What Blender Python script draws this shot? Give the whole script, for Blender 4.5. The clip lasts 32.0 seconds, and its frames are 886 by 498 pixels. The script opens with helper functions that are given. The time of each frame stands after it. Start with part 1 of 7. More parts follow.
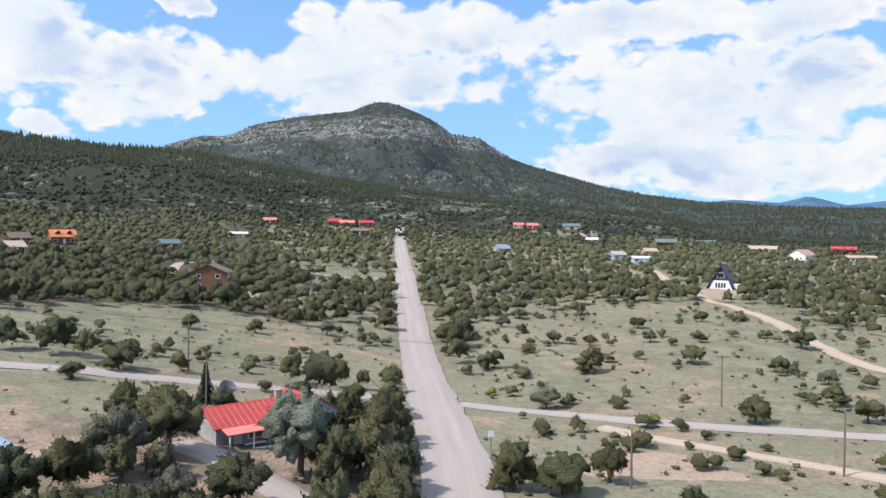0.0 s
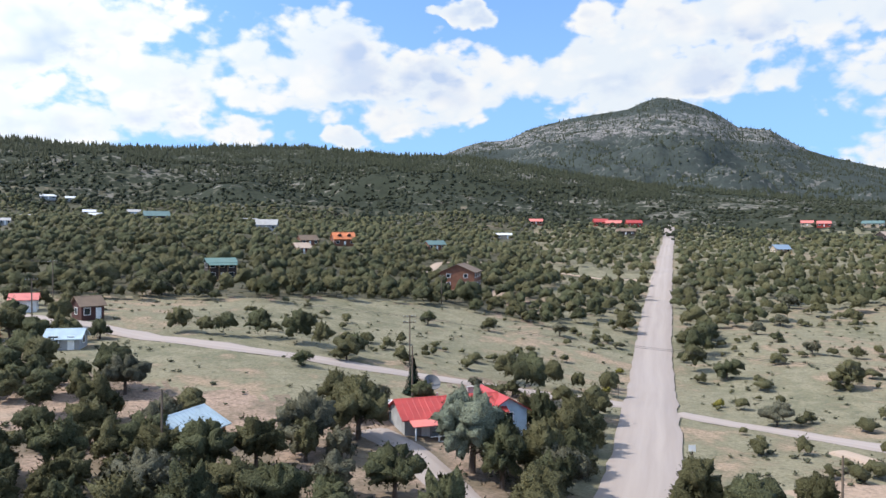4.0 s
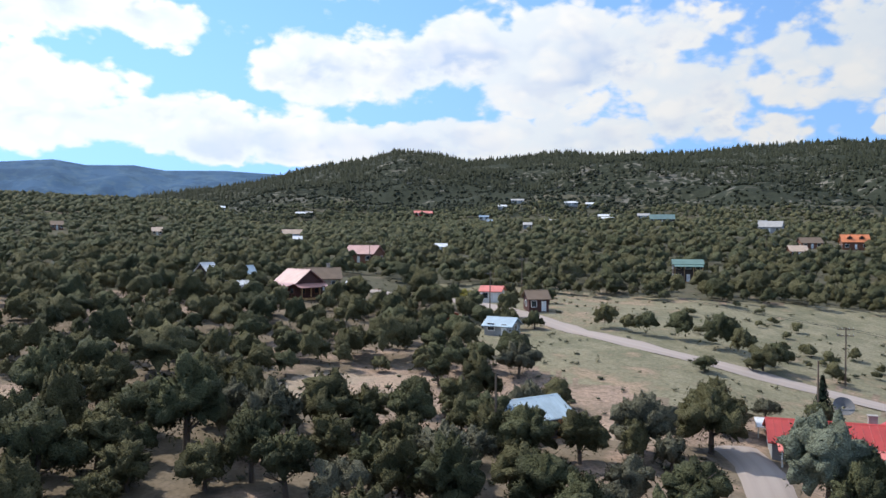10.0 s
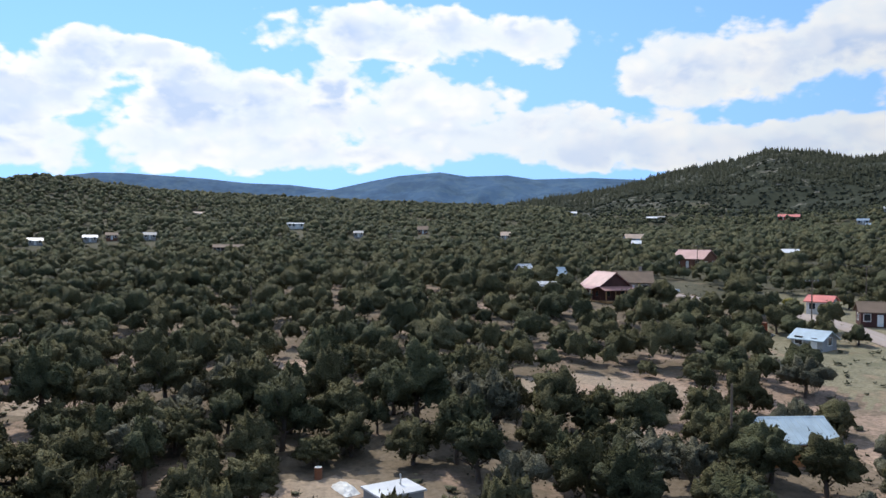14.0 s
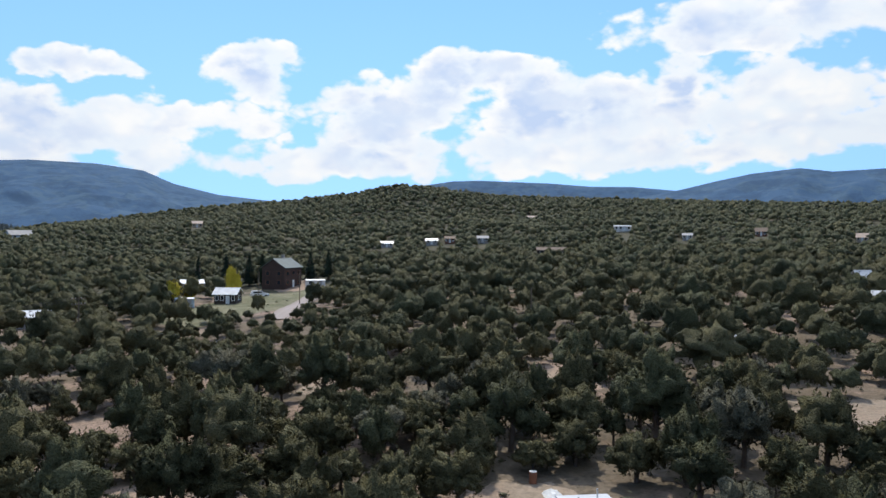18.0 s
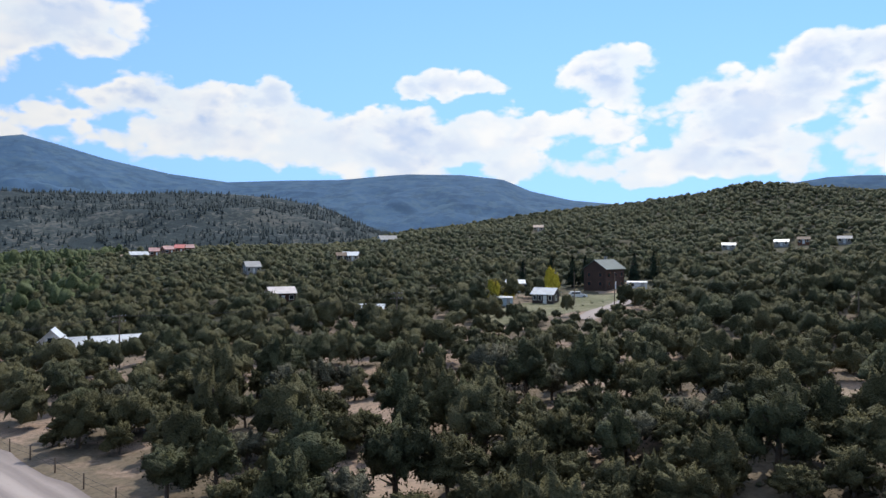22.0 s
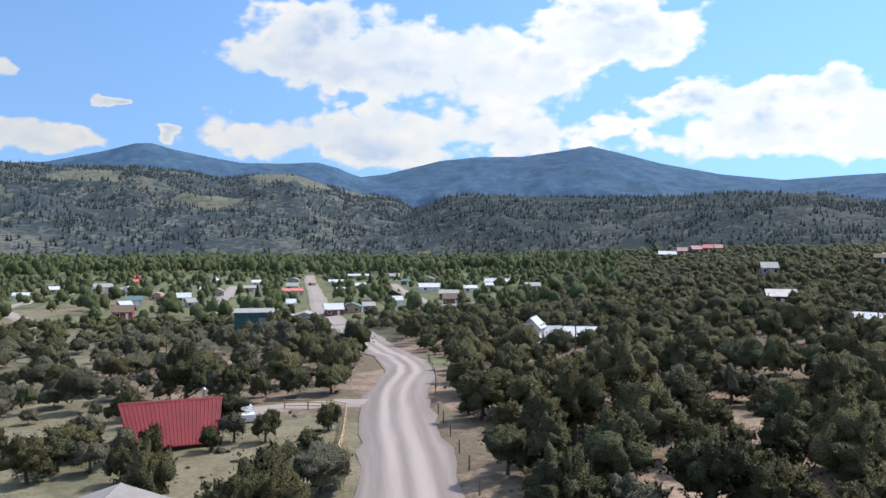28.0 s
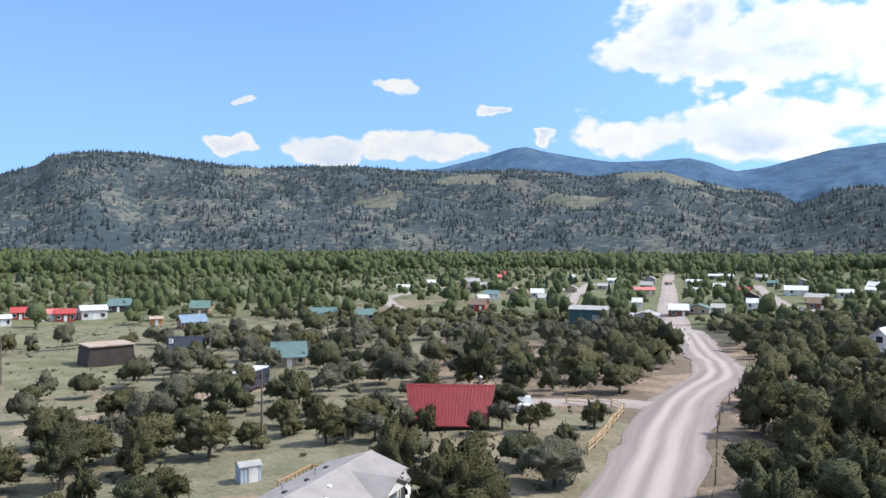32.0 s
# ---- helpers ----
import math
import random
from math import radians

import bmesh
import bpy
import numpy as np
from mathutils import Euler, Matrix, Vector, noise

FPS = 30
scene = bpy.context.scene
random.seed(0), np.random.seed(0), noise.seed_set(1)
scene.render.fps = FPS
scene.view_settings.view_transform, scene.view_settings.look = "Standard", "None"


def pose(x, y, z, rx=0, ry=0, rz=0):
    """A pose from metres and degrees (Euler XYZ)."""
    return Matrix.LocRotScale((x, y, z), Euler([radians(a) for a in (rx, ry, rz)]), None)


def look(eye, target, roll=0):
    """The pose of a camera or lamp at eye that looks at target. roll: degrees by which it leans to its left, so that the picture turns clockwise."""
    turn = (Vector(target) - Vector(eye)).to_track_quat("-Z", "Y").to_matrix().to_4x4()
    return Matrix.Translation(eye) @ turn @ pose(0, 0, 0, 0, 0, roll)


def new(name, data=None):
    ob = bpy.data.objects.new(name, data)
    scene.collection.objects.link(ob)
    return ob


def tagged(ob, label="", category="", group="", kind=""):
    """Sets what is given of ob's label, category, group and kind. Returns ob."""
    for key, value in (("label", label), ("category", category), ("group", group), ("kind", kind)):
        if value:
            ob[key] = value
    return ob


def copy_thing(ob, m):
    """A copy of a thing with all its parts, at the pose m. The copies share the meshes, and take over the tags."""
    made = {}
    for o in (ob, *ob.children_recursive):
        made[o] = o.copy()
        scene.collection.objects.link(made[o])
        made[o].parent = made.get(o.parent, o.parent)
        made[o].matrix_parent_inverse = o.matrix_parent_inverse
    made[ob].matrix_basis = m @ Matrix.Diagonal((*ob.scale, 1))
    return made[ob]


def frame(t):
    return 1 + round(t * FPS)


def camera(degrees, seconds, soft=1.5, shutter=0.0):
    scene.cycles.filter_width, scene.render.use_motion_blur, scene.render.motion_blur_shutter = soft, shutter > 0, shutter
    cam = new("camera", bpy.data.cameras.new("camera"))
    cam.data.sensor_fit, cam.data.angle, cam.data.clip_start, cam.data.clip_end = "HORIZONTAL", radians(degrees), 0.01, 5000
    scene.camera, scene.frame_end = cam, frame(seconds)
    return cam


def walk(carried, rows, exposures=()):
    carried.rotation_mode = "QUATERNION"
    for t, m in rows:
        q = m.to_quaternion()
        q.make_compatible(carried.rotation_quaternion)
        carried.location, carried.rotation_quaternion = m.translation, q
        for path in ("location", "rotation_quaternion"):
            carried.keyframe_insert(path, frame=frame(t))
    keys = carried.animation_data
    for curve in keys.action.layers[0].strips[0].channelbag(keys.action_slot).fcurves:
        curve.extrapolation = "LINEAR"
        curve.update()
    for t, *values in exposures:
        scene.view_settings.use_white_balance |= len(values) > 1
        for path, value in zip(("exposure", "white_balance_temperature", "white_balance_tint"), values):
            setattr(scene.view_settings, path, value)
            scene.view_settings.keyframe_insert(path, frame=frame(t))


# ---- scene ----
cam = camera(59.45, 32.0, soft=1.5)
# seconds; x, y, z in metres; heading counted left from north, pitch, roll in degrees
ROWS = [
    (0.0, -0.00, -0.00, 24.00, 0.00, -1.02, -0.57),
    (1.0, 2.31, 0.37, 23.95, 4.94, -1.05, -0.36),
    (2.0, 4.70, 0.96, 23.88, 9.89, -1.05, -0.24),
    (3.0, 7.18, 1.64, 23.87, 14.88, -1.06, -0.08),
    (6.0, 14.83, 5.09, 24.06, 32.28, -1.09, -0.28),
    (7.0, 17.10, 7.01, 23.92, 38.59, -1.05, -0.10),
    (8.0, 19.20, 9.19, 23.71, 45.08, -1.01, -0.04),
    (9.0, 21.06, 11.53, 23.43, 51.58, -0.94, -0.06),
    (10.0, 22.83, 14.09, 23.19, 58.15, -0.87, -0.17),
    (11.0, 24.39, 16.84, 22.96, 64.74, -0.81, -0.29),
    (12.0, 25.60, 19.66, 22.76, 71.33, -0.75, -0.42),
    (13.0, 26.62, 22.73, 22.63, 78.04, -0.68, -0.41),
    (14.0, 27.50, 25.82, 22.54, 84.74, -0.58, -0.47),
    (17.0, 26.53, 33.23, 22.77, 103.49, -0.65, -0.61),
    (18.0, 25.46, 35.26, 22.64, 109.80, -0.57, -0.40),
    (19.0, 24.24, 37.16, 22.57, 116.16, -0.53, -0.22),
    (20.0, 22.76, 38.96, 22.33, 122.55, -0.46, -0.06),
    (21.0, 20.91, 40.51, 22.05, 129.03, -0.39, -0.01),
    (22.0, 18.90, 41.92, 21.80, 135.49, -0.36, -0.03),
    (23.0, 16.73, 43.27, 21.57, 141.82, -0.34, -0.04),
    (24.0, 14.43, 44.52, 21.35, 148.39, -0.32, -0.13),
    (25.0, 12.09, 45.54, 21.17, 154.88, -0.29, -0.23),
    (28.0, 3.95, 47.66, 21.27, 174.84, -0.39, -0.23),
    (29.0, 1.20, 47.92, 21.23, 181.54, -0.43, -0.21),
    (30.0, -1.36, 47.96, 21.26, 188.17, -0.50, -0.19),
    (31.0, -3.90, 47.73, 21.31, 194.88, -0.59, -0.19),
    (32.0, -6.52, 47.48, 21.36, 201.70, -0.64, -0.28),
]
walk(cam, [(t, pose(x, y, z, 90 + pitch, roll, yaw)) for t, x, y, z, yaw, pitch, roll in ROWS],
     [(0.0, 0.05), (4.0, 0.05), (8.0, -0.1), (12.0, -0.33), (16.0, -0.45), (20.0, -0.5), (24.0, -0.45), (28.0, -0.25), (30.0, -0.2), (32.0, 0.0)])
# ---- the lay of the land ----
# Heights round the middle of the flight: azimuths in degrees counted left from north (+y), ranges in metres.
MIDX, MIDY = 8.0, 26.0
RANGES = np.array([0.0, 60.0, 120.0, 250.0, 450.0, 800.0])
NEAR = {
    0: (1.0, -1.5, -3.0, 4.0, 13.0, 28.0),
    45: (1.5, 3.0, 7.0, 14.5, 29.0, 46.0),
    90: (2.0, 5.5, 9.5, 15.5, 22.0, 30.0),
    135: (2.0, 4.0, 5.0, 8.5, 16.0, 14.0),
    180: (2.0, 2.0, 0.0, -6.5, -9.0, -9.0),
    225: (1.5, 0.5, -2.0, -6.0, -9.0, -9.0),
    270: (1.0, 0.0, -1.5, -4.0, -6.0, -5.0),
    315: (1.0, -1.5, -2.5, 0.0, 5.0, 13.0),
}


def smooth(t):
    t = np.clip(t, 0.0, 1.0)
    return t * t * (3 - 2 * t)


class Ridge:
    """A crest seen as (azimuth, rise in degrees) at one range, with a front slope from its foot and a slower back."""

    def __init__(self, reach, foot, crest, power=1.0, gully=0.05, back=0.35):
        self.reach, self.foot, self.power, self.gully, self.back = reach, foot, power, gully, back
        self.az = np.array([c[0] for c in crest], float)
        self.top = 22.0 + reach * np.tan(np.radians([c[1] for c in crest]))

    def height(self, az, r, ground, wob):
        a = (az + 60.0) % 360.0 - 60.0
        if self.az[-1] > 300:
            a = az % 360.0
        top = np.interp(a, self.az, self.top)
        inside = smooth((a - self.az[0] + 4) / 4.0) * smooth((self.az[-1] + 4 - a) / 4.0)
        up = np.clip((r - self.foot) / (self.reach - self.foot), 0.0, 1.0)
        lift = up ** self.power
        lift = np.minimum(lift + self.gully * wob * np.sin(np.pi * up) * (1 - up * up), 0.55 + 0.45 * up)
        down = np.clip((r - self.reach) / (self.back * self.reach), 0.0, 1.0)
        h = ground + (top - ground) * np.clip(lift, 0, 1.05) * (1 - 0.6 * smooth(down))
        return ground + (h - ground) * inside


RIDGES = []
# the broad mountain with its cliff band, and the low cones beside it
RIDGES.append(Ridge(3700, 1300, [(24, 4.7), (21, 5.65), (18.9, 6.5), (17.6, 6.85), (15.7, 6.95), (13.9, 7.8), (11.1, 8.45), (8.9, 8.75), (7.0, 9.0), (5.8, 9.5), (4.8, 9.75), (3.7, 9.6), (1.8, 8.9), (0.6, 8.25),
                   (-0.5, 7.45), (-2.5, 7.2), (-3.3, 6.65), (-4.7, 5.8), (-6.3, 5.2), (-8.8, 4.5), (-11.3, 3.75), (-14.5, 3.1), (-18.3, 2.6), (-24, 2.2), (-34, 1.9)][::-1], 1.35, 0.10))
RIDGES.append(Ridge(4200, 3200, [(-29, 2.0), (-27, 2.4), (-26, 2.7), (-25.2, 2.92), (-24.5, 2.7), (-23.4, 2.45), (-20.6, 2.7), (-18.3, 2.5)], 1.0, 0.05))
RIDGES.append(Ridge(4650, 3900, [(-60, 2.6), (-45, 2.8), (-36, 2.4), (-30, 2.55), (-27, 2.2)], 1.0, 0.05))
# the wooded west ridge
RIDGES.append(Ridge(1500, 560, [(-16, 1.6), (-8, 2.3), (0, 3.0), (6, 3.7), (11, 4.5), (15, 5.2), (18, 5.65), (21, 5.85), (24, 5.85), (27, 6.1), (29, 6.3), (30.5, 6.4), (34, 6.35), (37, 6.25), (40, 6.0), (45, 6.0), (47.5, 6.0), (49, 6.25), (51, 6.1), (54, 5.75), (56.5, 5.55),
                  (58.5, 6.05), (60.5, 6.3), (62, 6.3), (63.5, 5.85), (65.5, 5.45), (67.6, 5.1), (70, 4.45), (72, 3.9), (76.5, 3.2), (84, 1.9)], 1.15, 0.13))
RIDGES.append(Ridge(3600, 2700, [(66, 3.8), (70, 4.5), (74, 4.7), (78, 4.6), (80, 4.9), (83, 4.8), (85, 5.1), (88, 4.8), (90, 4.4), (93, 3.7), (97, 3.0)], 0.9, 0.1))
RIDGES.append(Ridge(4600, 3900, [(88, 3.2), (93, 3.7), (96, 4.0), (99, 4.05), (102, 4.3), (107, 4.5), (109, 4.45), (112, 4.0), (118, 3.3)], 0.8, 0.05))
# the near wooded knoll
RIDGES.append(Ridge(640, 330, [(76, 2.40), (86, 2.72), (91, 2.87), (97, 3.07), (104, 3.27), (107, 3.52), (109, 3.82), (113, 4.12), (117, 3.30), (121, 2.80), (125, 2.45), (130, 1.80),
                 (134, 1.15), (138, 0.70), (142, -0.20), (147, -1.20)], 1.1, 0.1, 0.8))
# the ranges beyond the valley, blue with haze
RIDGES.append(Ridge(4500, 3000, [(122, 2.8), (126, 3.2), (129, 3.9), (131, 4.75), (134, 5.1), (138, 5.15), (140, 5.0), (143, 4.7), (147, 4.6), (151, 4.4), (155, 4.9), (159, 5.75),
                   (162, 6.6), (164, 7.1), (166, 6.8), (169, 6.4), (172, 6.4), (175, 6.1), (179, 5.1), (183, 4.6)], 0.9, 0.06))
RIDGES.append(Ridge(2000, 1330, [(140, 0.8), (143, 2.1), (144.7, 2.8), (147.5, 3.3), (150.3, 3.55), (154, 3.6), (157.7, 3.45), (163.6, 3.4), (167.7, 3.45), (172.7, 3.65), (174.4, 3.5), (176.5, 2.6), (179, 1.3),
                   (183, 0.8)], 0.8, 0.10))
RIDGES.append(Ridge(4300, 3200, [(180, 4.6), (181.6, 5.1), (182.5, 5.5), (184.1, 5.9), (186.1, 5.75), (189.3, 5.7), (191.6, 6.05), (194.3, 6.55), (195.4, 6.88), (196.5, 6.8), (198.6, 6.15), (202, 5.3), (207, 4.8)], 1.0, 0.05))
RIDGES.append(Ridge(2700, 1380, [(175, 1.4), (177, 2.6), (178.3, 3.4), (180.8, 3.65), (183.2, 4.2), (185.7, 5.0), (188.1, 4.95), (190.5, 4.6), (193.2, 5.0), (196.1, 5.25), (201.4, 5.05), (204.7, 5.2), (209, 5.45), (212, 5.3),
                   (214.6, 5.15), (217.4, 5.3), (220, 5.55), (223, 5.95), (225.9, 5.9), (228.6, 5.5), (229.6, 4.75), (231.6, 4.1), (236, 3.2), (250, 2.6), (262, 2.2)], 0.75, 0.11))
RIDGES.append(Ridge(4000, 2500, [(245, 2.0), (262, 2.4), (280, 2.1), (300, 2.5), (318, 2.2), (330, 2.0)], 1.0, 0.08))
MOUNDS = [(-203.0, -480.0, 10.0, 70.0), (-190.0, -330.0, 5.0, 80.0), (-76.0, 700.0, 2.0, 60.0)]
_AZ = np.array(sorted(NEAR) + [360], float)
_TAB = np.array([NEAR[a] for a in sorted(NEAR)] + [NEAR[0]], float)


def waves(x, y, size, seed):
    """Smooth unevenness about -1 to 1, from a few crossing waves."""
    rng = np.random.RandomState(seed)
    total = np.zeros_like(x)
    for k in range(7):
        a = rng.uniform(0, 2 * math.pi)
        w = 2 * math.pi / (size * rng.uniform(0.5, 1.6))
        total = total + np.sin((x * math.cos(a) + y * math.sin(a)) * w + rng.uniform(0, 6.28) + 1.3 * np.sin((x * math.sin(a) - y * math.cos(a)) * w * 0.7))
    return total / 3.2


def height(x, y):
    """Height of the ground at x, y (arrays)."""
    x, y = np.asarray(x, float), np.asarray(y, float)
    dx, dy = x - MIDX, y - MIDY
    r = np.hypot(dx, dy)
    az = np.degrees(np.arctan2(-dx, dy)) % 360.0
    cols = np.stack([np.interp(r, RANGES, row) for row in _TAB], 0)
    i = np.clip((az // 45).astype(int), 0, 7)
    f = az / 45.0 - i
    f = f * f * (3 - 2 * f)
    ground = np.take_along_axis(cols, i[None], 0)[0] * (1 - f) + np.take_along_axis(cols, i[None] + 1, 0)[0] * f
    ground = ground + smooth((r - 30) / 200) * 0.9 * waves(x, y, 90, 3) + 0.12 * waves(x, y, 17, 5)
    wob = waves(x, y, 420, 11) + 0.4 * waves(x, y, 170, 12) + 0.10 * waves(x, y, 70, 13)
    for mx, my, mh, mr in MOUNDS:
        ground = ground + mh * np.exp(-((x - mx) ** 2 + (y - my) ** 2) / (2 * mr * mr))
    out = ground.copy()
    for ridge in RIDGES:
        out = np.maximum(out, ridge.height(az, r, ground, wob))
    return out


def ground_at(x, y):
    return float(height(np.array([x]), np.array([y]))[0])

# ---- sky, sun, clouds ----
SUN_AZ, SUN_EL = 115.0, 50.0
SUN_DIR = Vector((-math.sin(radians(SUN_AZ)) * math.cos(radians(SUN_EL)), math.cos(radians(SUN_AZ)) * math.cos(radians(SUN_EL)), math.sin(radians(SUN_EL))))
sun = new("sun", bpy.data.lights.new("sun", "SUN"))
sun.data.energy, sun.data.angle, sun.data.color = 5.0, radians(0.5), (1.0, 0.95, 0.88)
sun.matrix_world = look(SUN_DIR * 100, (0, 0, 0))
scene.view_settings.exposure = 0.0


class Nodes:
    """A short hand for building node trees."""

    def __init__(self, tree):
        self.tree = tree
        tree.nodes.clear()

    def add(self, kind, **settings):
        n = self.tree.nodes.new(kind)
        for key, value in settings.items():
            if key == "op":
                n.operation = value
            elif key == "blend":
                n.blend_type = value
            elif key == "clamp":
                n.use_clamp = value
            elif key == "data":
                n.data_type = value
            elif key == "feature":
                n.feature = value
            elif key == "sky":
                n.sky_type = value
        return n

    def put(self, socket, value):
        if value is None:
            return
        if hasattr(value, "is_output"):
            self.tree.links.new(value, socket)
        else:
            socket.default_value = value

    def math(self, op, a, b=None, c=None, clamp=False):
        n = self.add("ShaderNodeMath", op=op, clamp=clamp)
        for s, v in zip(n.inputs, (a, b, c)):
            self.put(s, v)
        return n.outputs[0]

    def vmath(self, op, a, b=None):
        n = self.add("ShaderNodeVectorMath", op=op)
        self.put(n.inputs[0], a)
        self.put(n.inputs[1], b)
        return n.outputs[1] if op == "DOT_PRODUCT" else n.outputs[0]

    def noise(self, vec, scale, detail=4.0, rough=0.55, distort=0.0):
        n = self.add("ShaderNodeTexNoise")
        self.put(n.inputs["Vector"], vec)
        n.inputs["Scale"].default_value, n.inputs["Detail"].default_value = scale, detail
        n.inputs["Roughness"].default_value, n.inputs["Distortion"].default_value = rough, distort
        return n.outputs[0]

    def add_colour(self, vec, scale):
        """A smooth random vector about 0.5 in each direction, less its middle."""
        n = self.add("ShaderNodeTexNoise")
        self.put(n.inputs["Vector"], vec)
        n.inputs["Scale"].default_value = scale
        return self.vmath("SUBTRACT", n.outputs["Color"], (0.5, 0.5, 0.5))

    def ramp(self, fac, low, high, a=0.0, b=1.0):
        n = self.add("ShaderNodeMapRange")
        n.interpolation_type = "SMOOTHSTEP"
        n.inputs[1].default_value, n.inputs[2].default_value = low, high
        n.inputs[3].default_value, n.inputs[4].default_value = a, b
        self.put(n.inputs[0], fac)
        return n.outputs[0]

    def mix(self, fac, a, b, blend="MIX"):
        n = self.add("ShaderNodeMix", data="RGBA", blend=blend)
        self.put(n.inputs[0], fac)
        for s, v in ((n.inputs[6], a), (n.inputs[7], b)):
            self.put(s, v if hasattr(v, "is_output") else (*v[:3], 1.0))
        return n.outputs[2]


def make_world():
    world = bpy.data.worlds.new("sky")
    scene.world = world
    world.use_nodes = True
    n = Nodes(world.node_tree)
    sky = n.add("ShaderNodeTexSky", sky="NISHITA")
    sky.sun_disc, sky.sun_elevation, sky.sun_rotation = False, radians(SUN_EL), radians(-SUN_AZ)
    sky.altitude, sky.air_density, sky.dust_density, sky.ozone_density = 2500, 1.0, 0.4, 1.5
    way = n.add("ShaderNodeTexCoord").outputs["Generated"]
    sep = n.add("ShaderNodeSeparateXYZ")
    n.put(sep.inputs[0], way)
    x, y, z = sep.outputs
    # azimuth counted left from north with its seam in the east-south-east, and the rise, both in degrees
    az = n.math("MULTIPLY", n.math("ARCTAN2", n.math("MULTIPLY", x, -1.0), y), 57.2958)
    az = n.math("ADD", az, n.math("MULTIPLY", n.math("LESS_THAN", az, -70.0), 360.0))
    el = n.math("MULTIPLY", n.math("ARCSINE", z), 57.2958)
    flat = n.add("ShaderNodeCombineXYZ")
    n.put(flat.inputs[0], n.math("DIVIDE", az, 10.0))
    n.put(flat.inputs[1], n.math("DIVIDE", el, 6.5))
    billow = n.noise(flat.outputs[0], 1.7, 5.0, 0.55, 0.15)
    fine = n.noise(flat.outputs[0], 6.0, 4.0, 0.55)
    bent = n.vmath("ADD", flat.outputs[0], n.vmath("MULTIPLY", n.add_colour(flat.outputs[0], 3.0), (0.16, 0.16, 0.0)))
    puff = None
    for scale, weight in ((2.6, 0.26), (6.0, 0.15), (13.0, 0.07)):
        heads = n.add("ShaderNodeTexVoronoi")
        n.put(heads.inputs["Vector"], bent)
        heads.inputs["Scale"].default_value = scale
        bit = n.math("MULTIPLY", n.math("SUBTRACT", 0.45, heads.outputs["Distance"]), weight)
        puff = bit if puff is None else n.math("ADD", puff, bit)
    # the outlines wander, so that no cloud is a plain oval
    drift = n.add("ShaderNodeSeparateXYZ")
    n.put(drift.inputs[0], n.vmath("ADD", n.add_colour(flat.outputs[0], 1.8), n.vmath("MULTIPLY", n.add_colour(flat.outputs[0], 7.0), (0.45, 0.45, 0.0))))
    waz = n.math("ADD", az, n.math("MULTIPLY", drift.outputs[0], 5.0))
    wel = n.math("ADD", el, n.math("MULTIPLY", drift.outputs[1], 2.6))
    field = None
    for a, e, w, h in CLOUDS:
        da = n.math("DIVIDE", n.math("SUBTRACT", waz, a), w)
        de = n.math("DIVIDE", n.math("SUBTRACT", wel, e), h)
        d = n.math("SUBTRACT", 1.0, n.math("ADD", n.math("MULTIPLY", da, da), n.math("MULTIPLY", de, de)))
        field = d if field is None else n.math("MAXIMUM", field, d)
    # high above, where the flight never looks, the same broken cloud goes on
    field = n.math("MAXIMUM", field, n.ramp(el, 17.0, 30.0, -1.0, 0.15))
    cover = n.math("ADD", n.math("MULTIPLY", n.math("MAXIMUM", field, -1.3), 0.30), n.math("ADD", n.math("MULTIPLY", billow, 1.0), n.math("MULTIPLY", fine, 0.14)))
    cover = n.math("ADD", cover, puff)
    dense = n.ramp(cover, 0.51, 0.66)
    inner = n.ramp(cover, 0.66, 0.92)
    # the heads stand white in the sun; the thick middles and the bases are a soft blue-grey
    lifted = n.vmath("ADD", flat.outputs[0], (0.02, 0.20, 0.0))
    below = n.ramp(n.math("SUBTRACT", n.noise(lifted, 1.7, 3.0, 0.5, 0.15), n.noise(flat.outputs[0], 1.7, 3.0, 0.5, 0.15)), -0.06, 0.12)
    under = n.ramp(n.noise(flat.outputs[0], 0.9, 3.0, 0.5), 0.43, 0.60)
    grey = n.math("MULTIPLY", inner, n.math("ADD", n.math("MULTIPLY", below, 0.55), n.math("MULTIPLY", under, 0.65)), clamp=True)
    cloud = n.mix(grey, n.mix(n.ramp(puff, -0.10, 0.06), (0.85, 0.92, 1.0), (0.98, 0.99, 1.0)), (0.56, 0.69, 0.93))
    bright = n.add("ShaderNodeVectorMath", op="SCALE")
    n.put(bright.inputs[0], cloud)
    bright.inputs[3].default_value = CLOUD_GLOW
    pale = n.ramp(el, 0.0, 24.0, 0.80, 0.42)
    tint = n.mix(1.0, sky.outputs[0], SKY_TINT, "MULTIPLY")
    blue = n.mix(pale, tint, (4.0, 6.9, 11.7))
    total = n.mix(dense, blue, bright.outputs[0])
    # the air and the thin edges of cloud glow towards the sun
    near = n.vmath("DOT_PRODUCT", way, tuple(SUN_DIR))
    gain = n.add("ShaderNodeVectorMath", op="SCALE")
    n.put(gain.inputs[0], total)
    n.put(gain.inputs[3], n.ramp(near, 0.1, 0.9, 1.0, 1.55))
    total = gain.outputs[0]
    back = n.add("ShaderNodeBackground")
    n.put(back.inputs[0], total)
    back.inputs[1].default_value = 0.1
    out = n.add("ShaderNodeOutputWorld")
    n.put(out.inputs[0], back.outputs[0])


